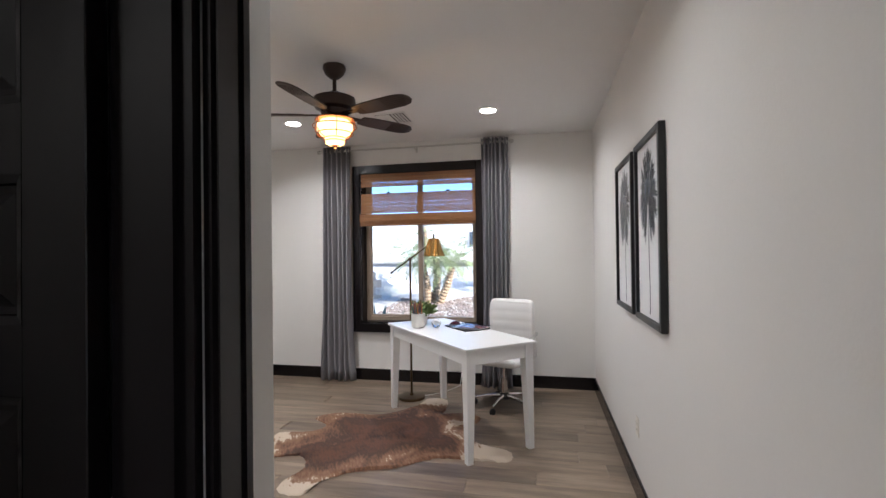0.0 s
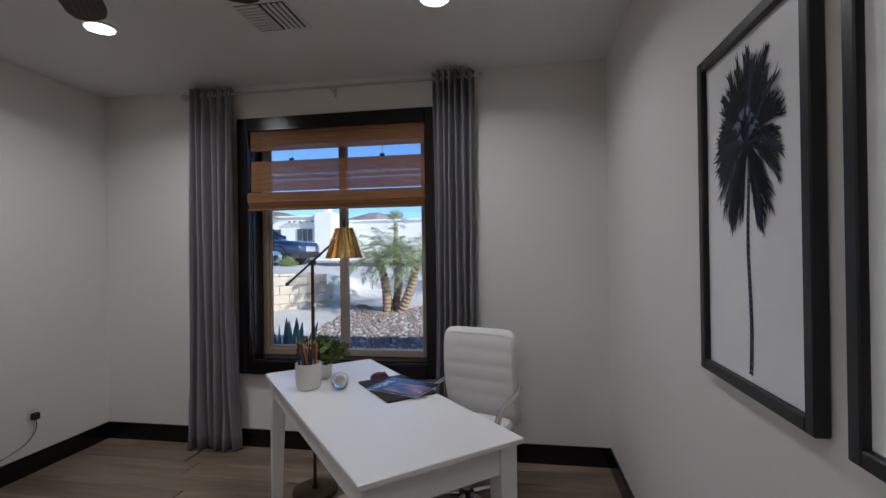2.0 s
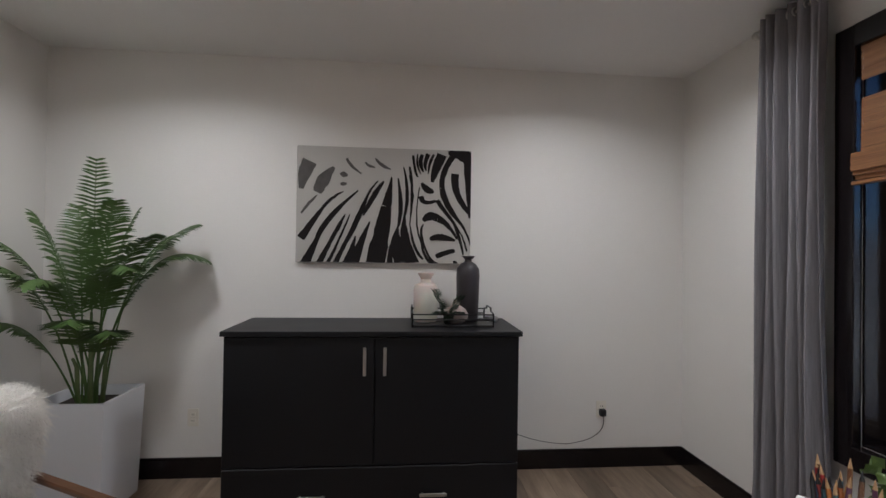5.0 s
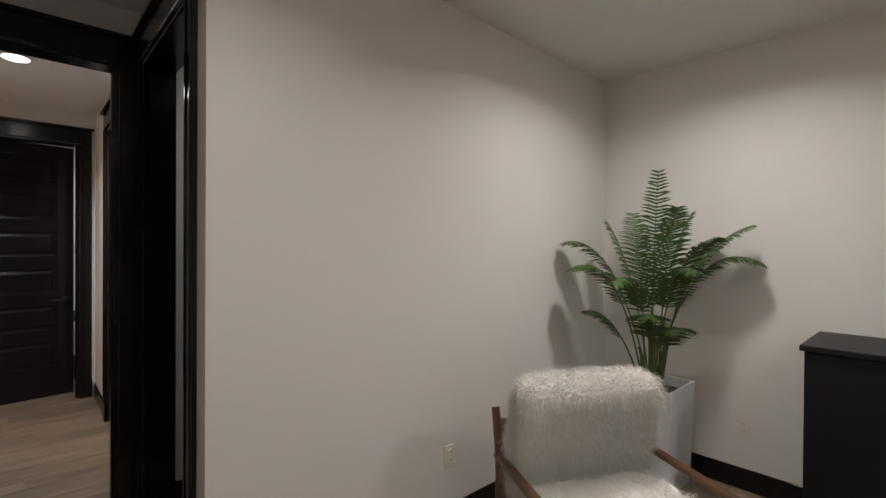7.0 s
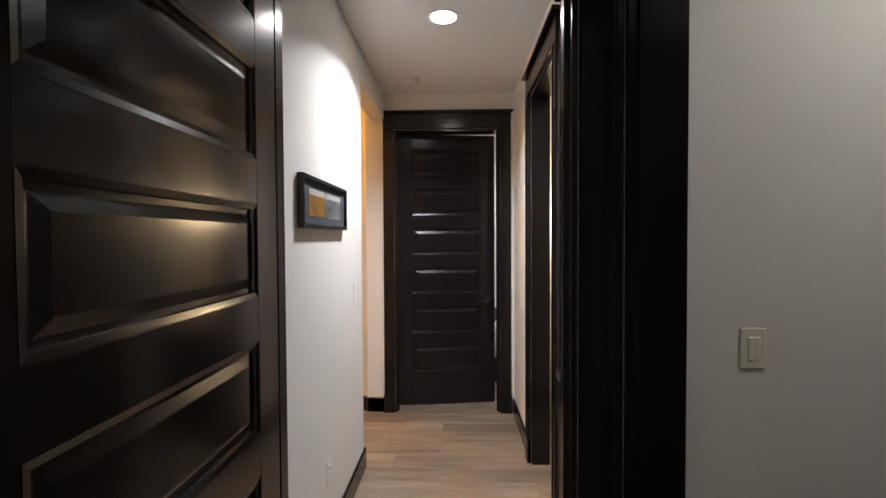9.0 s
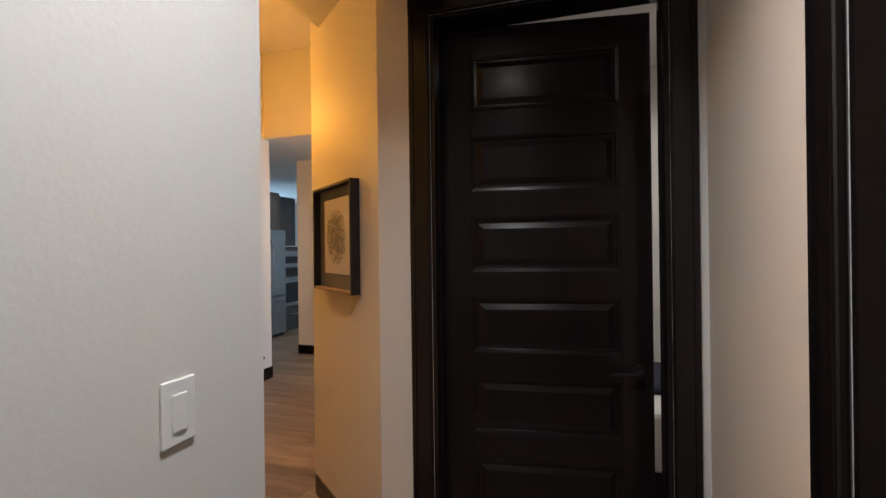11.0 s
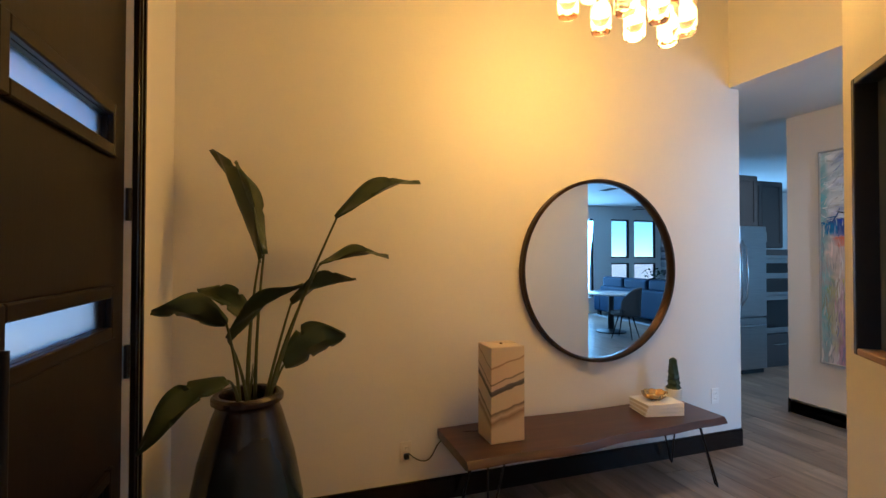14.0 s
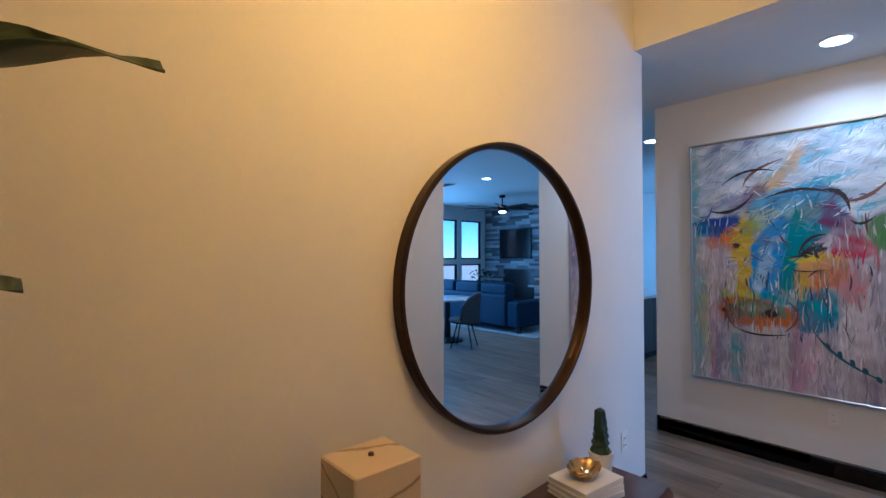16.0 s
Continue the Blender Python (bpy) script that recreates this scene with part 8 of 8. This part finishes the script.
def axis_steps(rows):
    out = []
    for a, b, n in rows:
        out += [a + (b - a) * k / n for k in range(n)]
    return out + [rows[-1][1]]


GX = axis_steps([(-700, -60, 6), (-60, -11, 12), (-11, -2, 72), (-2, 12, 24), (12, 60, 8), (60, 700, 5)])
GY = axis_steps([(-300, -20, 4), (-20, 5.6, 6), (5.6, 14, 70), (14, 22, 16), (22, 60, 8), (60, 900, 6)])
gv = [(x, y, ground_z(x, y)) for y in GY for x in GX]
gf = []
for j in range(len(GY) - 1):
    for i in range(len(GX) - 1):
        k = j * len(GX) + i
        gf.append((k, k + 1, k + 1 + len(GX), k + len(GX)))
gme = bpy.data.meshes.new("ground")
gme.from_pydata(gv, [], gf)
gme.materials.append(GRAVEL)
tagged(new("ground", gme), "pale gravel desert front yard rising to the street", "ground", "", "structure")
solo("road", bx(-160, 160, 19.9, 25.6, 0.7, 0.9), ASPHALT, "grey asphalt street", "road", "structure")
solo("kerb", bx(-160, 160, 25.6, 25.8, 0.7, 1.0, bevel=0.02), CONCRETE, "pale concrete kerb along the street", "kerb", "structure")

# river stones in the planting bed
rng = random.Random(41)
sv, sf = [], []
for _ in range(8500):
    x, y = rng.uniform(-3.5, 1.0), rng.uniform(7.3, 12.6)
    if (x + 1.0) * 0.55 + (y - 9.9) * 0.30 < -1.35 or y > 12.0 + 0.5 * math.sin(3 * x):
        continue
    r = rng.uniform(0.015, 0.036)
    k, z, a0 = len(sv), ground_z(x, y) + r * 0.25, rng.uniform(0, 3)
    sv.append((x, y, z + r * 0.8))
    for i in range(5):
        a = a0 + i * 1.2566
        q = r * rng.uniform(0.8, 1.25)
        sv.append((x + q * math.cos(a), y + q * math.sin(a), z + r * rng.uniform(-0.15, 0.35)))
    for i in range(5):
        b = a0 + 0.6 + i * 1.2566
        sv.append((x + r * 0.9 * math.cos(b), y + r * 0.9 * math.sin(b), z - r * 0.8))
    for i in range(5):
        j = (i + 1) % 5
        sf += [(k, k + 1 + i, k + 1 + j), (k + 1 + i, k + 6 + i, k + 1 + j), (k + 1 + j, k + 6 + i, k + 6 + j)]
sme = bpy.data.meshes.new("river_stones")
sme.from_pydata(sv, [], sf)
sme.materials.append(STONE)
tagged(new("river_stones", sme), "brown river stones covering a planting bed", "stones", "", "stuff")

# retaining wall of blocks
rw = thing("retaining_wall", "tan concrete block retaining wall holding back gravel", "wall", Matrix.Translation((WA.x, WA.y, 0)) @ Matrix.Rotation(math.atan2(WD.y, WD.x), 4, "Z"), kind="structure")
part("core", bx(0.02, WL - 0.02, 0.03, 0.24, -0.2, 0.97), CONCRETE, rw)
blk = mesh_of("block", bx(0.004, 0.396, 0, 0.1, 0.003, 0.197, bevel=0.006), BLOCK)
hblk = mesh_of("block", bx(0.004, 0.196, 0, 0.1, 0.003, 0.197, bevel=0.006), BLOCK)
cap = mesh_of("cap_block", bx(0.003, 0.397, -0.02, 0.26, 0, 0.06, bevel=0.008), BLOCK)
for c in range(6):
    u = 0.0
    while u < WL - 0.15:
        half = (c % 2 == 1 and u == 0.0)
        ob = new("block", hblk if half else blk)
        ob.parent = rw
        ob.matrix_local = Matrix.Translation((u, rng.uniform(-0.003, 0.003), -0.25 + c * 0.2))
        u += 0.2 if half else 0.4
for k in range(int(WL / 0.4)):
    ob = new("cap_block", cap)
    ob.parent = rw
    ob.matrix_local = Matrix.Translation((k * 0.4, 0, 0.95))

# agave
ag = thing("agave", "blue-green agave with broad pointed leaves", "agave", Matrix.Translation((-2.45, 7.1, ground_z(-2.45, 7.1) - 0.02)))
for k in range(26):
    ring = k / 26
    az, L = k * 2.399, 0.9 - 0.2 * ring + rng.uniform(-0.06, 0.08)
    el = radians(14 + 68 * ring)
    bm = B()
    rows = []
    for i in range(9):
        u = i / 8
        r, z = L * u * math.cos(el + 0.25 * u), L * u * math.sin(el + 0.30 * u) + 0.03
        w = 0.075 * (0.75 + 0.9 * u - 1.65 * u ** 2.2) + 0.002
        side = Vector((-math.sin(az), math.cos(az), 0))
        c = Vector((r * math.cos(az), r * math.sin(az), z))
        inn = Vector((-math.cos(az) * math.sin(el), -math.sin(az) * math.sin(el), math.cos(el)))
        rows.append([bm.verts.new(c + side * w + inn * w * 0.35), bm.verts.new(c + inn * 0.004), bm.verts.new(c - side * w + inn * w * 0.35), bm.verts.new(c - inn * 0.03 * (1.05 - u))])
    for a, b in zip(rows, rows[1:]):
        for i in range(4):
            bm.faces.new((a[i], a[(i + 1) % 4], b[(i + 1) % 4], b[i]))
    part("leaf", bm, AGAVE, ag, smooth=True)


def feather(verts, faces, root, az, L, rise, droop, leaf, seed):
    """A palm frond: rib and two rows of narrow leaflets."""
    rg = random.Random(seed)
    out = Vector((math.cos(az), math.sin(az), 0))
    side = Vector((-math.sin(az), math.cos(az), 0))
    P = [root + out * (L * u * (1 - 0.25 * u * u)) + Vector((0, 0, rise * u - droop * u * u)) for u in [i / 22 for i in range(23)]]
    for a, b in zip(P, P[1:]):
        k = len(verts)
        verts += [a + side * 0.006, a - side * 0.006, b - side * 0.005, b + side * 0.005]
        faces.append((k, k + 1, k + 2, k + 3))
    for i in range(3, 23):
        d = (P[i] - P[i - 1]).normalized()
        q = leaf * math.sin(math.pi * min(1, 0.12 + i / 25)) * rg.uniform(0.8, 1.15)
        for s in (1, -1):
            for j in (0, 0.5):
                a = P[i] - d * (P[i] - P[i - 1]).length * j
                tip = a + d * q * 0.65 + side * s * q * 0.75 + Vector((0, 0, rg.uniform(-0.45, 0.12) * q))
                k = len(verts)
                mid = (a + tip) / 2 + Vector((0, 0, 0.02))
                verts += [a - d * 0.004, mid - d * 0.008, tip, mid + d * 0.008]
                faces.append((k, k + 1, k + 2, k + 3))


def palm(name, label, trunks, fronds, L, seed):
    base = trunks[0][0]
    ob = thing(name, label, "palm tree", Matrix.Translation(base))
    rg = random.Random(seed)
    verts, faces = [], []
    for k, (a, b, r) in enumerate(trunks):
        a, b = Vector(a) - Vector(base), Vector(b) - Vector(base)
        bm = B()
        pts = [a.lerp(b, i / 26) + Vector((0.05 * math.sin(i / 26 * 3.1), 0, 0)) for i in range(27)]
        tube(bm, pts, [r * (1.15 - 0.3 * i / 26) * (1.0 if i % 2 else 1.22) for i in range(27)], 12)
        part("trunk", bm, BARK, ob)
        for f in range(fronds):
            hi = f / fronds
            feather(verts, faces, b, f * 2.399 + k, L * rg.uniform(0.75, 1.1), L * (0.2 + 1.0 * hi), L * (0.75 - 0.15 * hi), 0.22 * L, seed * 100 + f + 31 * k)
    me = bpy.data.meshes.new("crown")
    me.from_pydata(verts, [], faces)
    me.materials.append(PALMLEAF)
    cr = new("crown", me)
    cr.parent = ob
    return ob


palm("date_palm_cluster", "three-stemmed pygmy date palm in river stones", [((-2.62, 11.6, 0.15), (-2.78, 11.6, 1.22), 0.085), ((-2.5, 11.75, 0.15), (-2.46, 11.8, 1.32), 0.085), ((-2.36, 11.55, 0.15), (-1.98, 11.45, 1.12), 0.085)], 26, 1.1, 3)
# this palm stands out of view, added for its shadow on the gravel
palm("tall_date_palm", "feathery date palm out of view on the gravel slope", [((2.0, 12.6, 0.2), (2.1, 12.7, 2.6), 0.11)], 34, 1.6, 5)

# fan palm across the street
fp = thing("fan_palm", "small fan palm across the street", "palm tree", Matrix.Translation((-6.6, 27.0, 0.86)))
part("trunk", tube(B(), [(0, 0, 0), (0.02, 0, 1.2), (0, 0, 2.2)], [0.16, 0.13, 0.11], 10), BARK, fp)
bm = B()
for k in range(30):
    az, el = k * 2.399, radians(-35 + 115 * k / 30)
    d = Vector((math.cos(az) * math.cos(el), math.sin(az) * math.cos(el), math.sin(el)))
    s = d.cross(Vector((0, 0, 1))).normalized()
    c = Vector((0, 0, 2.2)) + d * 0.35
    for q in range(-4, 5):
        e = (d + s * q * 0.22).normalized()
        bm.faces.new([bm.verts.new(c), bm.verts.new(c + e * 0.25 + s * 0.02), bm.verts.new(c + e * 0.48), bm.verts.new(c + e * 0.25 - s * 0.02)])
part("crown", bm, PALMLEAF, fp)


def shrub(x, y, r, h, seed):
    rg = random.Random(seed)
    z = ground_z(x, y)
    ob = thing("shrub", "low yellow-green desert shrub by the street", "shrub", Matrix.Translation((x, y, z)), group="shrubs by the street")
    verts, faces, bm = [], [], B()
    for _ in range(34):
        a, e = rg.uniform(0, 6.28), rg.uniform(0.25, 1.5)
        tip = Vector((r * math.cos(a) * math.cos(e), r * math.sin(a) * math.cos(e), h * math.sin(e))) * rg.uniform(0.75, 1.1)
        tube(bm, [(0, 0, -0.03), tip * 0.5, tip], [0.012, 0.008, 0.003], 4)
        for _ in range(46):
            p = tip * rg.uniform(0.45, 1.05) + Vector((rg.gauss(0, 0.06), rg.gauss(0, 0.06), rg.gauss(0, 0.05)))
            d = Vector((rg.gauss(0, 1), rg.gauss(0, 1), rg.gauss(0.6, 0.8))).normalized() * 0.07
            s = d.orthogonal().normalized() * 0.014
            k = len(verts)
            verts += [p, p + d * 0.5 + s, p + d, p + d * 0.5 - s]
            faces.append((k, k + 1, k + 2, k + 3))
    part("branches", bm, BARK, ob)
    me = bpy.data.meshes.new("leaves")
    me.from_pydata(verts, [], faces)
    me.materials.append(SHRUB)
    lv = new("leaves", me)
    lv.parent = ob


shrub(-10.6, 19.0, 0.55, 0.62, 7)
shrub(-12.3, 19.1, 0.5, 0.4, 8)
shrub(-8.9, 19.2, 0.3, 0.3, 9)

# parked car
car = thing("parked_car", "dark blue sport utility vehicle parked on the street", "car", Matrix.Translation((-11.6, 21.1, 0.905)) @ Matrix.Diagonal((1.1, 1.05, 1.07, 1)))
rows = [(-2.5, 0.62, 0.88, 0.93, 0.0), (-2.42, 0.4, 0.95, 1.08, 0.72), (-2.1, 0.3, 0.98, 1.12, 1.0), (0.45, 0.28, 1.0, 1.1, 1.0), (1.0, 0.28, 1.0, 1.08, 1.0), (2.0, 0.3, 0.98, 1.0, 0.9), (2.4, 0.34, 0.93, 0.94, 0.8), (2.5, 0.5, 0.86, 0.8, 0.7)]
bm = B()
loops = []
for x, zb, hw, zt, _ in rows:
    loops.append([bm.verts.new((x, y * hw, z)) for y, z in ((-0.9, zb), (-1, zb + 0.15), (-1, zt - 0.16), (-0.95, zt - 0.04), (-0.7, zt), (0.7, zt), (0.95, zt - 0.04), (1, zt - 0.16), (1, zb + 0.15), (0.9, zb))])
for a, b in zip(loops, loops[1:]):
    for i in range(10):
        bm.faces.new((a[i], a[(i + 1) % 10], b[(i + 1) % 10], b[i]))
bm.faces.new(loops[0])
bm.faces.new(loops[-1])
bmesh.ops.bevel(bm, geom=list(bm.edges), offset=0.02, segments=1, affect="EDGES")
body = part("body", bm, CARPAINT, car, smooth=True)
bm = B()
loops = []
for x, hw, z in ((-2.38, 0.86, 1.08), (-2.2, 0.74, 1.74), (-1.7, 0.73, 1.8), (-0.4, 0.74, 1.81), (0.25, 0.72, 1.74), (1.12, 0.84, 1.07)):
    loops.append([bm.verts.new((x, y, q)) for y, q in ((-0.93, 1.02), (-hw, z - 0.05), (-hw + 0.1, z), (hw - 0.1, z), (hw, z - 0.05), (0.93, 1.02))])
for a, b in zip(loops, loops[1:]):
    for i in range(5):
        bm.faces.new((a[i], a[i + 1], b[i + 1], b[i]))
bm.faces.new(loops[0])
bm.faces.new(loops[-1])
part("cabin", bm, CARPAINT, car, smooth=True)
for s in (-1, 1):
    for x0, x1, t0, t1 in ((-2.15, -1.45, -2.05, -1.45), (-1.38, -0.45, -1.38, -0.45), (-0.38, 0.78, -0.38, 0.2)):
        bm = B()
        q = [bm.verts.new((x, s * y, z)) for x, y, z in ((x0, 0.935, 1.12), (x1, 0.935, 1.12), (t1, 0.765, 1.66), (t0, 0.765, 1.66))]
        bm.faces.new(q)
        bmesh.ops.solidify(bm, geom=list(bm.faces), thickness=0.012)
        part("side_window", bm, CARGLASS, car)
    for x in (-1.5, 1.55):
        w = part("wheel", lathe(B(), [(0, -0.1), (0.36, -0.1), (0.38, -0.06), (0.38, 0.06), (0.36, 0.1), (0, 0.1)], 26, Matrix.Translation((x, s * 0.88, 0.375)) @ Matrix.Rotation(radians(90), 4, "X")), RUBBER, car, smooth=True)
        part("rim", lathe(B(), [(0, -0.012), (0.09, -0.014), (0.2, -0.006), (0.25, -0.02), (0.26, 0.0), (0, 0.012)], 20, Matrix.Translation((x, s * 0.985, 0.375)) @ Matrix.Rotation(radians(90 * s), 4, "X")), CHROME, w)
        part("wheel_arch", lathe(B(), [(0.40, -0.02), (0.46, -0.02), (0.46, 0.02), (0.40, 0.02)], 28, Matrix.Translation((x, s * 0.985, 0.39)) @ Matrix.Rotation(radians(90), 4, "X")), RUBBER, car)
    part("headlight", bx(2.28, 2.47, s * 0.62 - 0.17, s * 0.62 + 0.17, 0.72, 0.84, bevel=0.02), LAMPGLASS, car)
    part("wing_mirror", bx(0.72, 0.88, s * 1.05 - 0.1, s * 1.05 + 0.1, 1.12, 1.28, bevel=0.03, seg=2), CARPAINT, car)
    part("roof_rail", tube(B(), [(-2.0, s * 0.66, 1.84), (-1.9, s * 0.66, 1.87), (-0.2, s * 0.66, 1.87), (0.0, s * 0.66, 1.8)], 0.015, 6), CHROME, car)
    for x in (-0.5, -1.4):
        part("door_handle", bx(x, x + 0.16, s * 1.0 - 0.02, s * 1.0 + 0.02, 0.93, 0.96, bevel=0.008), CHROME, car)
bm = B()
bm.faces.new([bm.verts.new(p) for p in ((1.1, -0.78, 1.13), (1.1, 0.78, 1.13), (0.33, 0.66, 1.7), (0.33, -0.66, 1.7))])
bmesh.ops.solidify(bm, geom=list(bm.faces), thickness=-0.02)
part("windscreen", bm, CARGLASS, car)
part("grille", bx(2.47, 2.52, -0.42, 0.42, 0.55, 0.78, bevel=0.012), CHROME, car)
part("bumper", bx(2.38, 2.58, -0.85, 0.85, 0.32, 0.52, bevel=0.05, seg=2), RUBBER, car)


# houses across the street
def house_window(owner, x0, x1, z0, z1, y):
    w = part("window", bx(x0, x1, y - 0.05, y + 0.02, z0, z1), CONCRETE, owner)
    n = max(2, round((x1 - x0) / 0.5))
    for k in range(n):
        a, b = x0 + 0.05 + (x1 - x0 - 0.1) * k / n, x0 + 0.05 + (x1 - x0 - 0.1) * (k + 1) / n
        part("pane", bx(a + 0.025, b - 0.025, y - 0.065, y - 0.045, z0 + 0.06, z1 - 0.06), DARKPANE, w)


G0 = 0.8
ha = thing("gabled_house", "white stucco house with a low tiled gable roof", "house", Matrix.Translation((0, 0, 0)))
part("wall", bx(-31, -19.2, 34, 44, G0, 4.0), STUCCO, ha)
bm = B()
tri_a = [bm.verts.new(p) for p in ((-24.6, 33.9, 4.0), (-17.6, 33.9, 4.0), (-21.1, 33.9, 5.0))]
bm.faces.new(tri_a)
r = bmesh.ops.extrude_face_region(bm, geom=list(bm.faces))
bmesh.ops.translate(bm, verts=[v for v in r["geom"] if isinstance(v, bmesh.types.BMVert)], vec=(0, 8, 0))
part("gable", bm, STUCCO, ha)
for s in (-1, 1):
    bm = B()
    p = [(-21.1, 33.6, 5.16), (-21.1, 42, 5.16), (-21.1 + s * 3.9, 42, 4.02), (-21.1 + s * 3.9, 33.6, 4.02)]
    bm.faces.new([bm.verts.new(q) for q in p])
    bmesh.ops.solidify(bm, geom=list(bm.faces), thickness=0.1)
    part("roof", bm, ROOFTILE, ha)
house_window(ha, -22.6, -20.2, 3.0, 3.45, 34)
house_window(ha, -28, -26, 1.9, 3.2, 34)

hb = thing("flat_roofed_house", "white stucco house with a flat parapet, chimney tower and arched porch", "house", Matrix.Translation((0, 0, 0)))
part("wall", bx(-19.1, -14.5, 34.1, 44, G0, 4.05), STUCCO, hb)
part("parapet", bx(-19.2, -14.45, 33.95, 34.25, 4.05, 4.2, bevel=0.03), STUCCO, hb)
tower = part("tower", bx(-14.45, -13.1, 33.5, 35, G0, 4.35, bevel=0.04), STUCCO, hb)
part("chimney_cap", bx(-14.0, -13.5, 34.0, 34.6, 4.35, 4.65, bevel=0.03), STUCCO, tower)
house_window(hb, -16.1, -14.8, 2.25, 3.25, 34.1)
house_window(hb, -18.6, -17.3, 2.25, 3.25, 34.1)
for k in range(5):
    part("roof_beam", tube(B(), [(-16.6 + k * 0.45, 33.75, 3.75), (-16.6 + k * 0.45, 34.2, 3.75)], 0.06, 8), BARK, hb)

hc = thing("garage_wing_house", "white stucco house with a long flat parapet and garage", "house", Matrix.Translation((0, 0, 0)))
part("wall", bx(-13.0, 2.0, 35.2, 45, G0, 3.72), STUCCO, hc)
part("parapet", bx(-13.05, 2.1, 35.05, 35.3, 3.72, 3.86, bevel=0.03), STUCCO, hc)
door_g = part("garage_door", bx(-11.9, -8.2, 35.12, 35.22, G0, 3.1), CONCRETE, hc, "pale panelled garage door")
for k in range(4):
    part("panel", bx(-11.85, -8.25, 35.08, 35.13, G0 + 0.05 + k * 0.57, G0 + 0.57 + k * 0.57, bevel=0.015), STUCCO, door_g)
house_window(hc, -5.2, -3.2, 1.9, 3.1, 35.2)
# unseen block, added to keep the sun out of the kitchen opening
hd = thing("neighbouring_house", "unseen white stucco block that keeps sun off the kitchen", "house", Matrix.Translation((0, 0, 0)))
part("wall", bx(10.5, 18, -14, -4, -0.2, 3.4), STUCCO, hd)
part("parapet", bx(10.4, 18.1, -14.1, -3.9, 3.4, 3.55, bevel=0.03), STUCCO, hd)

# bare mountains
rg = random.Random(12)
bm = B()
top = []
for k in range(161):
    x = -900 + 1500 * k / 160
    h = 41 + 6 * math.sin(x * 0.011 + 0.6) + 4 * math.sin(x * 0.037) + 2.5 * math.sin(x * 0.09 + 2) + rg.uniform(-1, 1)
    if x > -200:
        h -= 10 * step((x + 200) / 120)
    top.append((bm.verts.new((x, 395, -5)), bm.verts.new((x + rg.uniform(-4, 4), 420 + rg.uniform(-6, 6), h * 0.55)), bm.verts.new((x, 455, h * 1.13)), bm.verts.new((x, 620, -5))))
for a, b in zip(top, top[1:]):
    for i in range(3):
        bm.faces.new((a[i], b[i], b[i + 1], a[i + 1]))
solo("backdrop_mountains", bm, ROCKY, "bare brown mountain ridge on the horizon", "mountain", "structure")

# ---- plank floor ----
slab = bx(-3.85, 0.80, -11.73, 5.58, -0.1, -0.012)
box(slab, 0.80, 3.57, -11.73, -1.30, -0.1, -0.012)
box(slab, 3.57, 7.46, -11.73, -5.30, -0.1, -0.012)
floor = solo("floor", slab, GAP, "light oak plank floor", "floor", "structure")
PW, PL = 0.18, 1.52
plank_mesh = {}
pk = random.Random(77)
far_v, far_f, near_count = [], [], 0


def plank_row(y):
    """Stretches of floor along x at this depth of the house."""
    if y > 1.2:
        return (-3.24, 0.74)
    if y > -0.1:
        return (-2.36, 0.74)
    if y > -1.42:
        return (-3.25, 0.74)
    if y > -5.3:
        return (-3.25, 3.5)
    return (-3.85, 7.45)


y = 5.56
while y - PW > -11.72:
    x0, x1 = plank_row(y - PW / 2)
    x = x0 - pk.uniform(0.1, PL - 0.1)
    while x < x1:
        a, b = max(x, x0), min(x + PL, x1)
        n = max(1, round((b - a) / 0.02))
        a0, b0 = a + 0.0006, b - 0.0006
        if y > -6.3 and not (x1 < 0.8 and a > 9) and near_count < 300 and not (-4.3 < y < -0.1 and b < -0.5):
            if n not in plank_mesh:
                plank_mesh[n] = mesh_of("plank", bx(0.0006, n * 0.02 - 0.0006, -PW + 0.0006, -0.0006, -0.0115, 0, bevel=0.0012), PLANK)
            ob = new("plank", plank_mesh[n])
            ob.parent = floor
            ob.matrix_local = Matrix.Translation((a, y, 0))
            near_count += 1
        else:
            k = len(far_v)
            far_v += [(u, v, w) for w in (-0.0115, 0.0) for u, v in ((a0, y - PW + 0.0006), (b0, y - PW + 0.0006), (b0, y - 0.0006), (a0, y - 0.0006))]
            far_f += [(k + 4, k + 5, k + 6, k + 7), (k, k + 1, k + 5, k + 4), (k + 1, k + 2, k + 6, k + 5), (k + 2, k + 3, k + 7, k + 6), (k + 3, k, k + 4, k + 7)]
        x += PL
    y -= PW
far_me = bpy.data.meshes.new("planks_beyond")
far_me.from_pydata(far_v, [], far_f)
far_me.materials.append(PLANK_FAR)
far_ob = new("planks_beyond", far_me)
far_ob.parent = floor
far_ob["kind"] = "stuff"
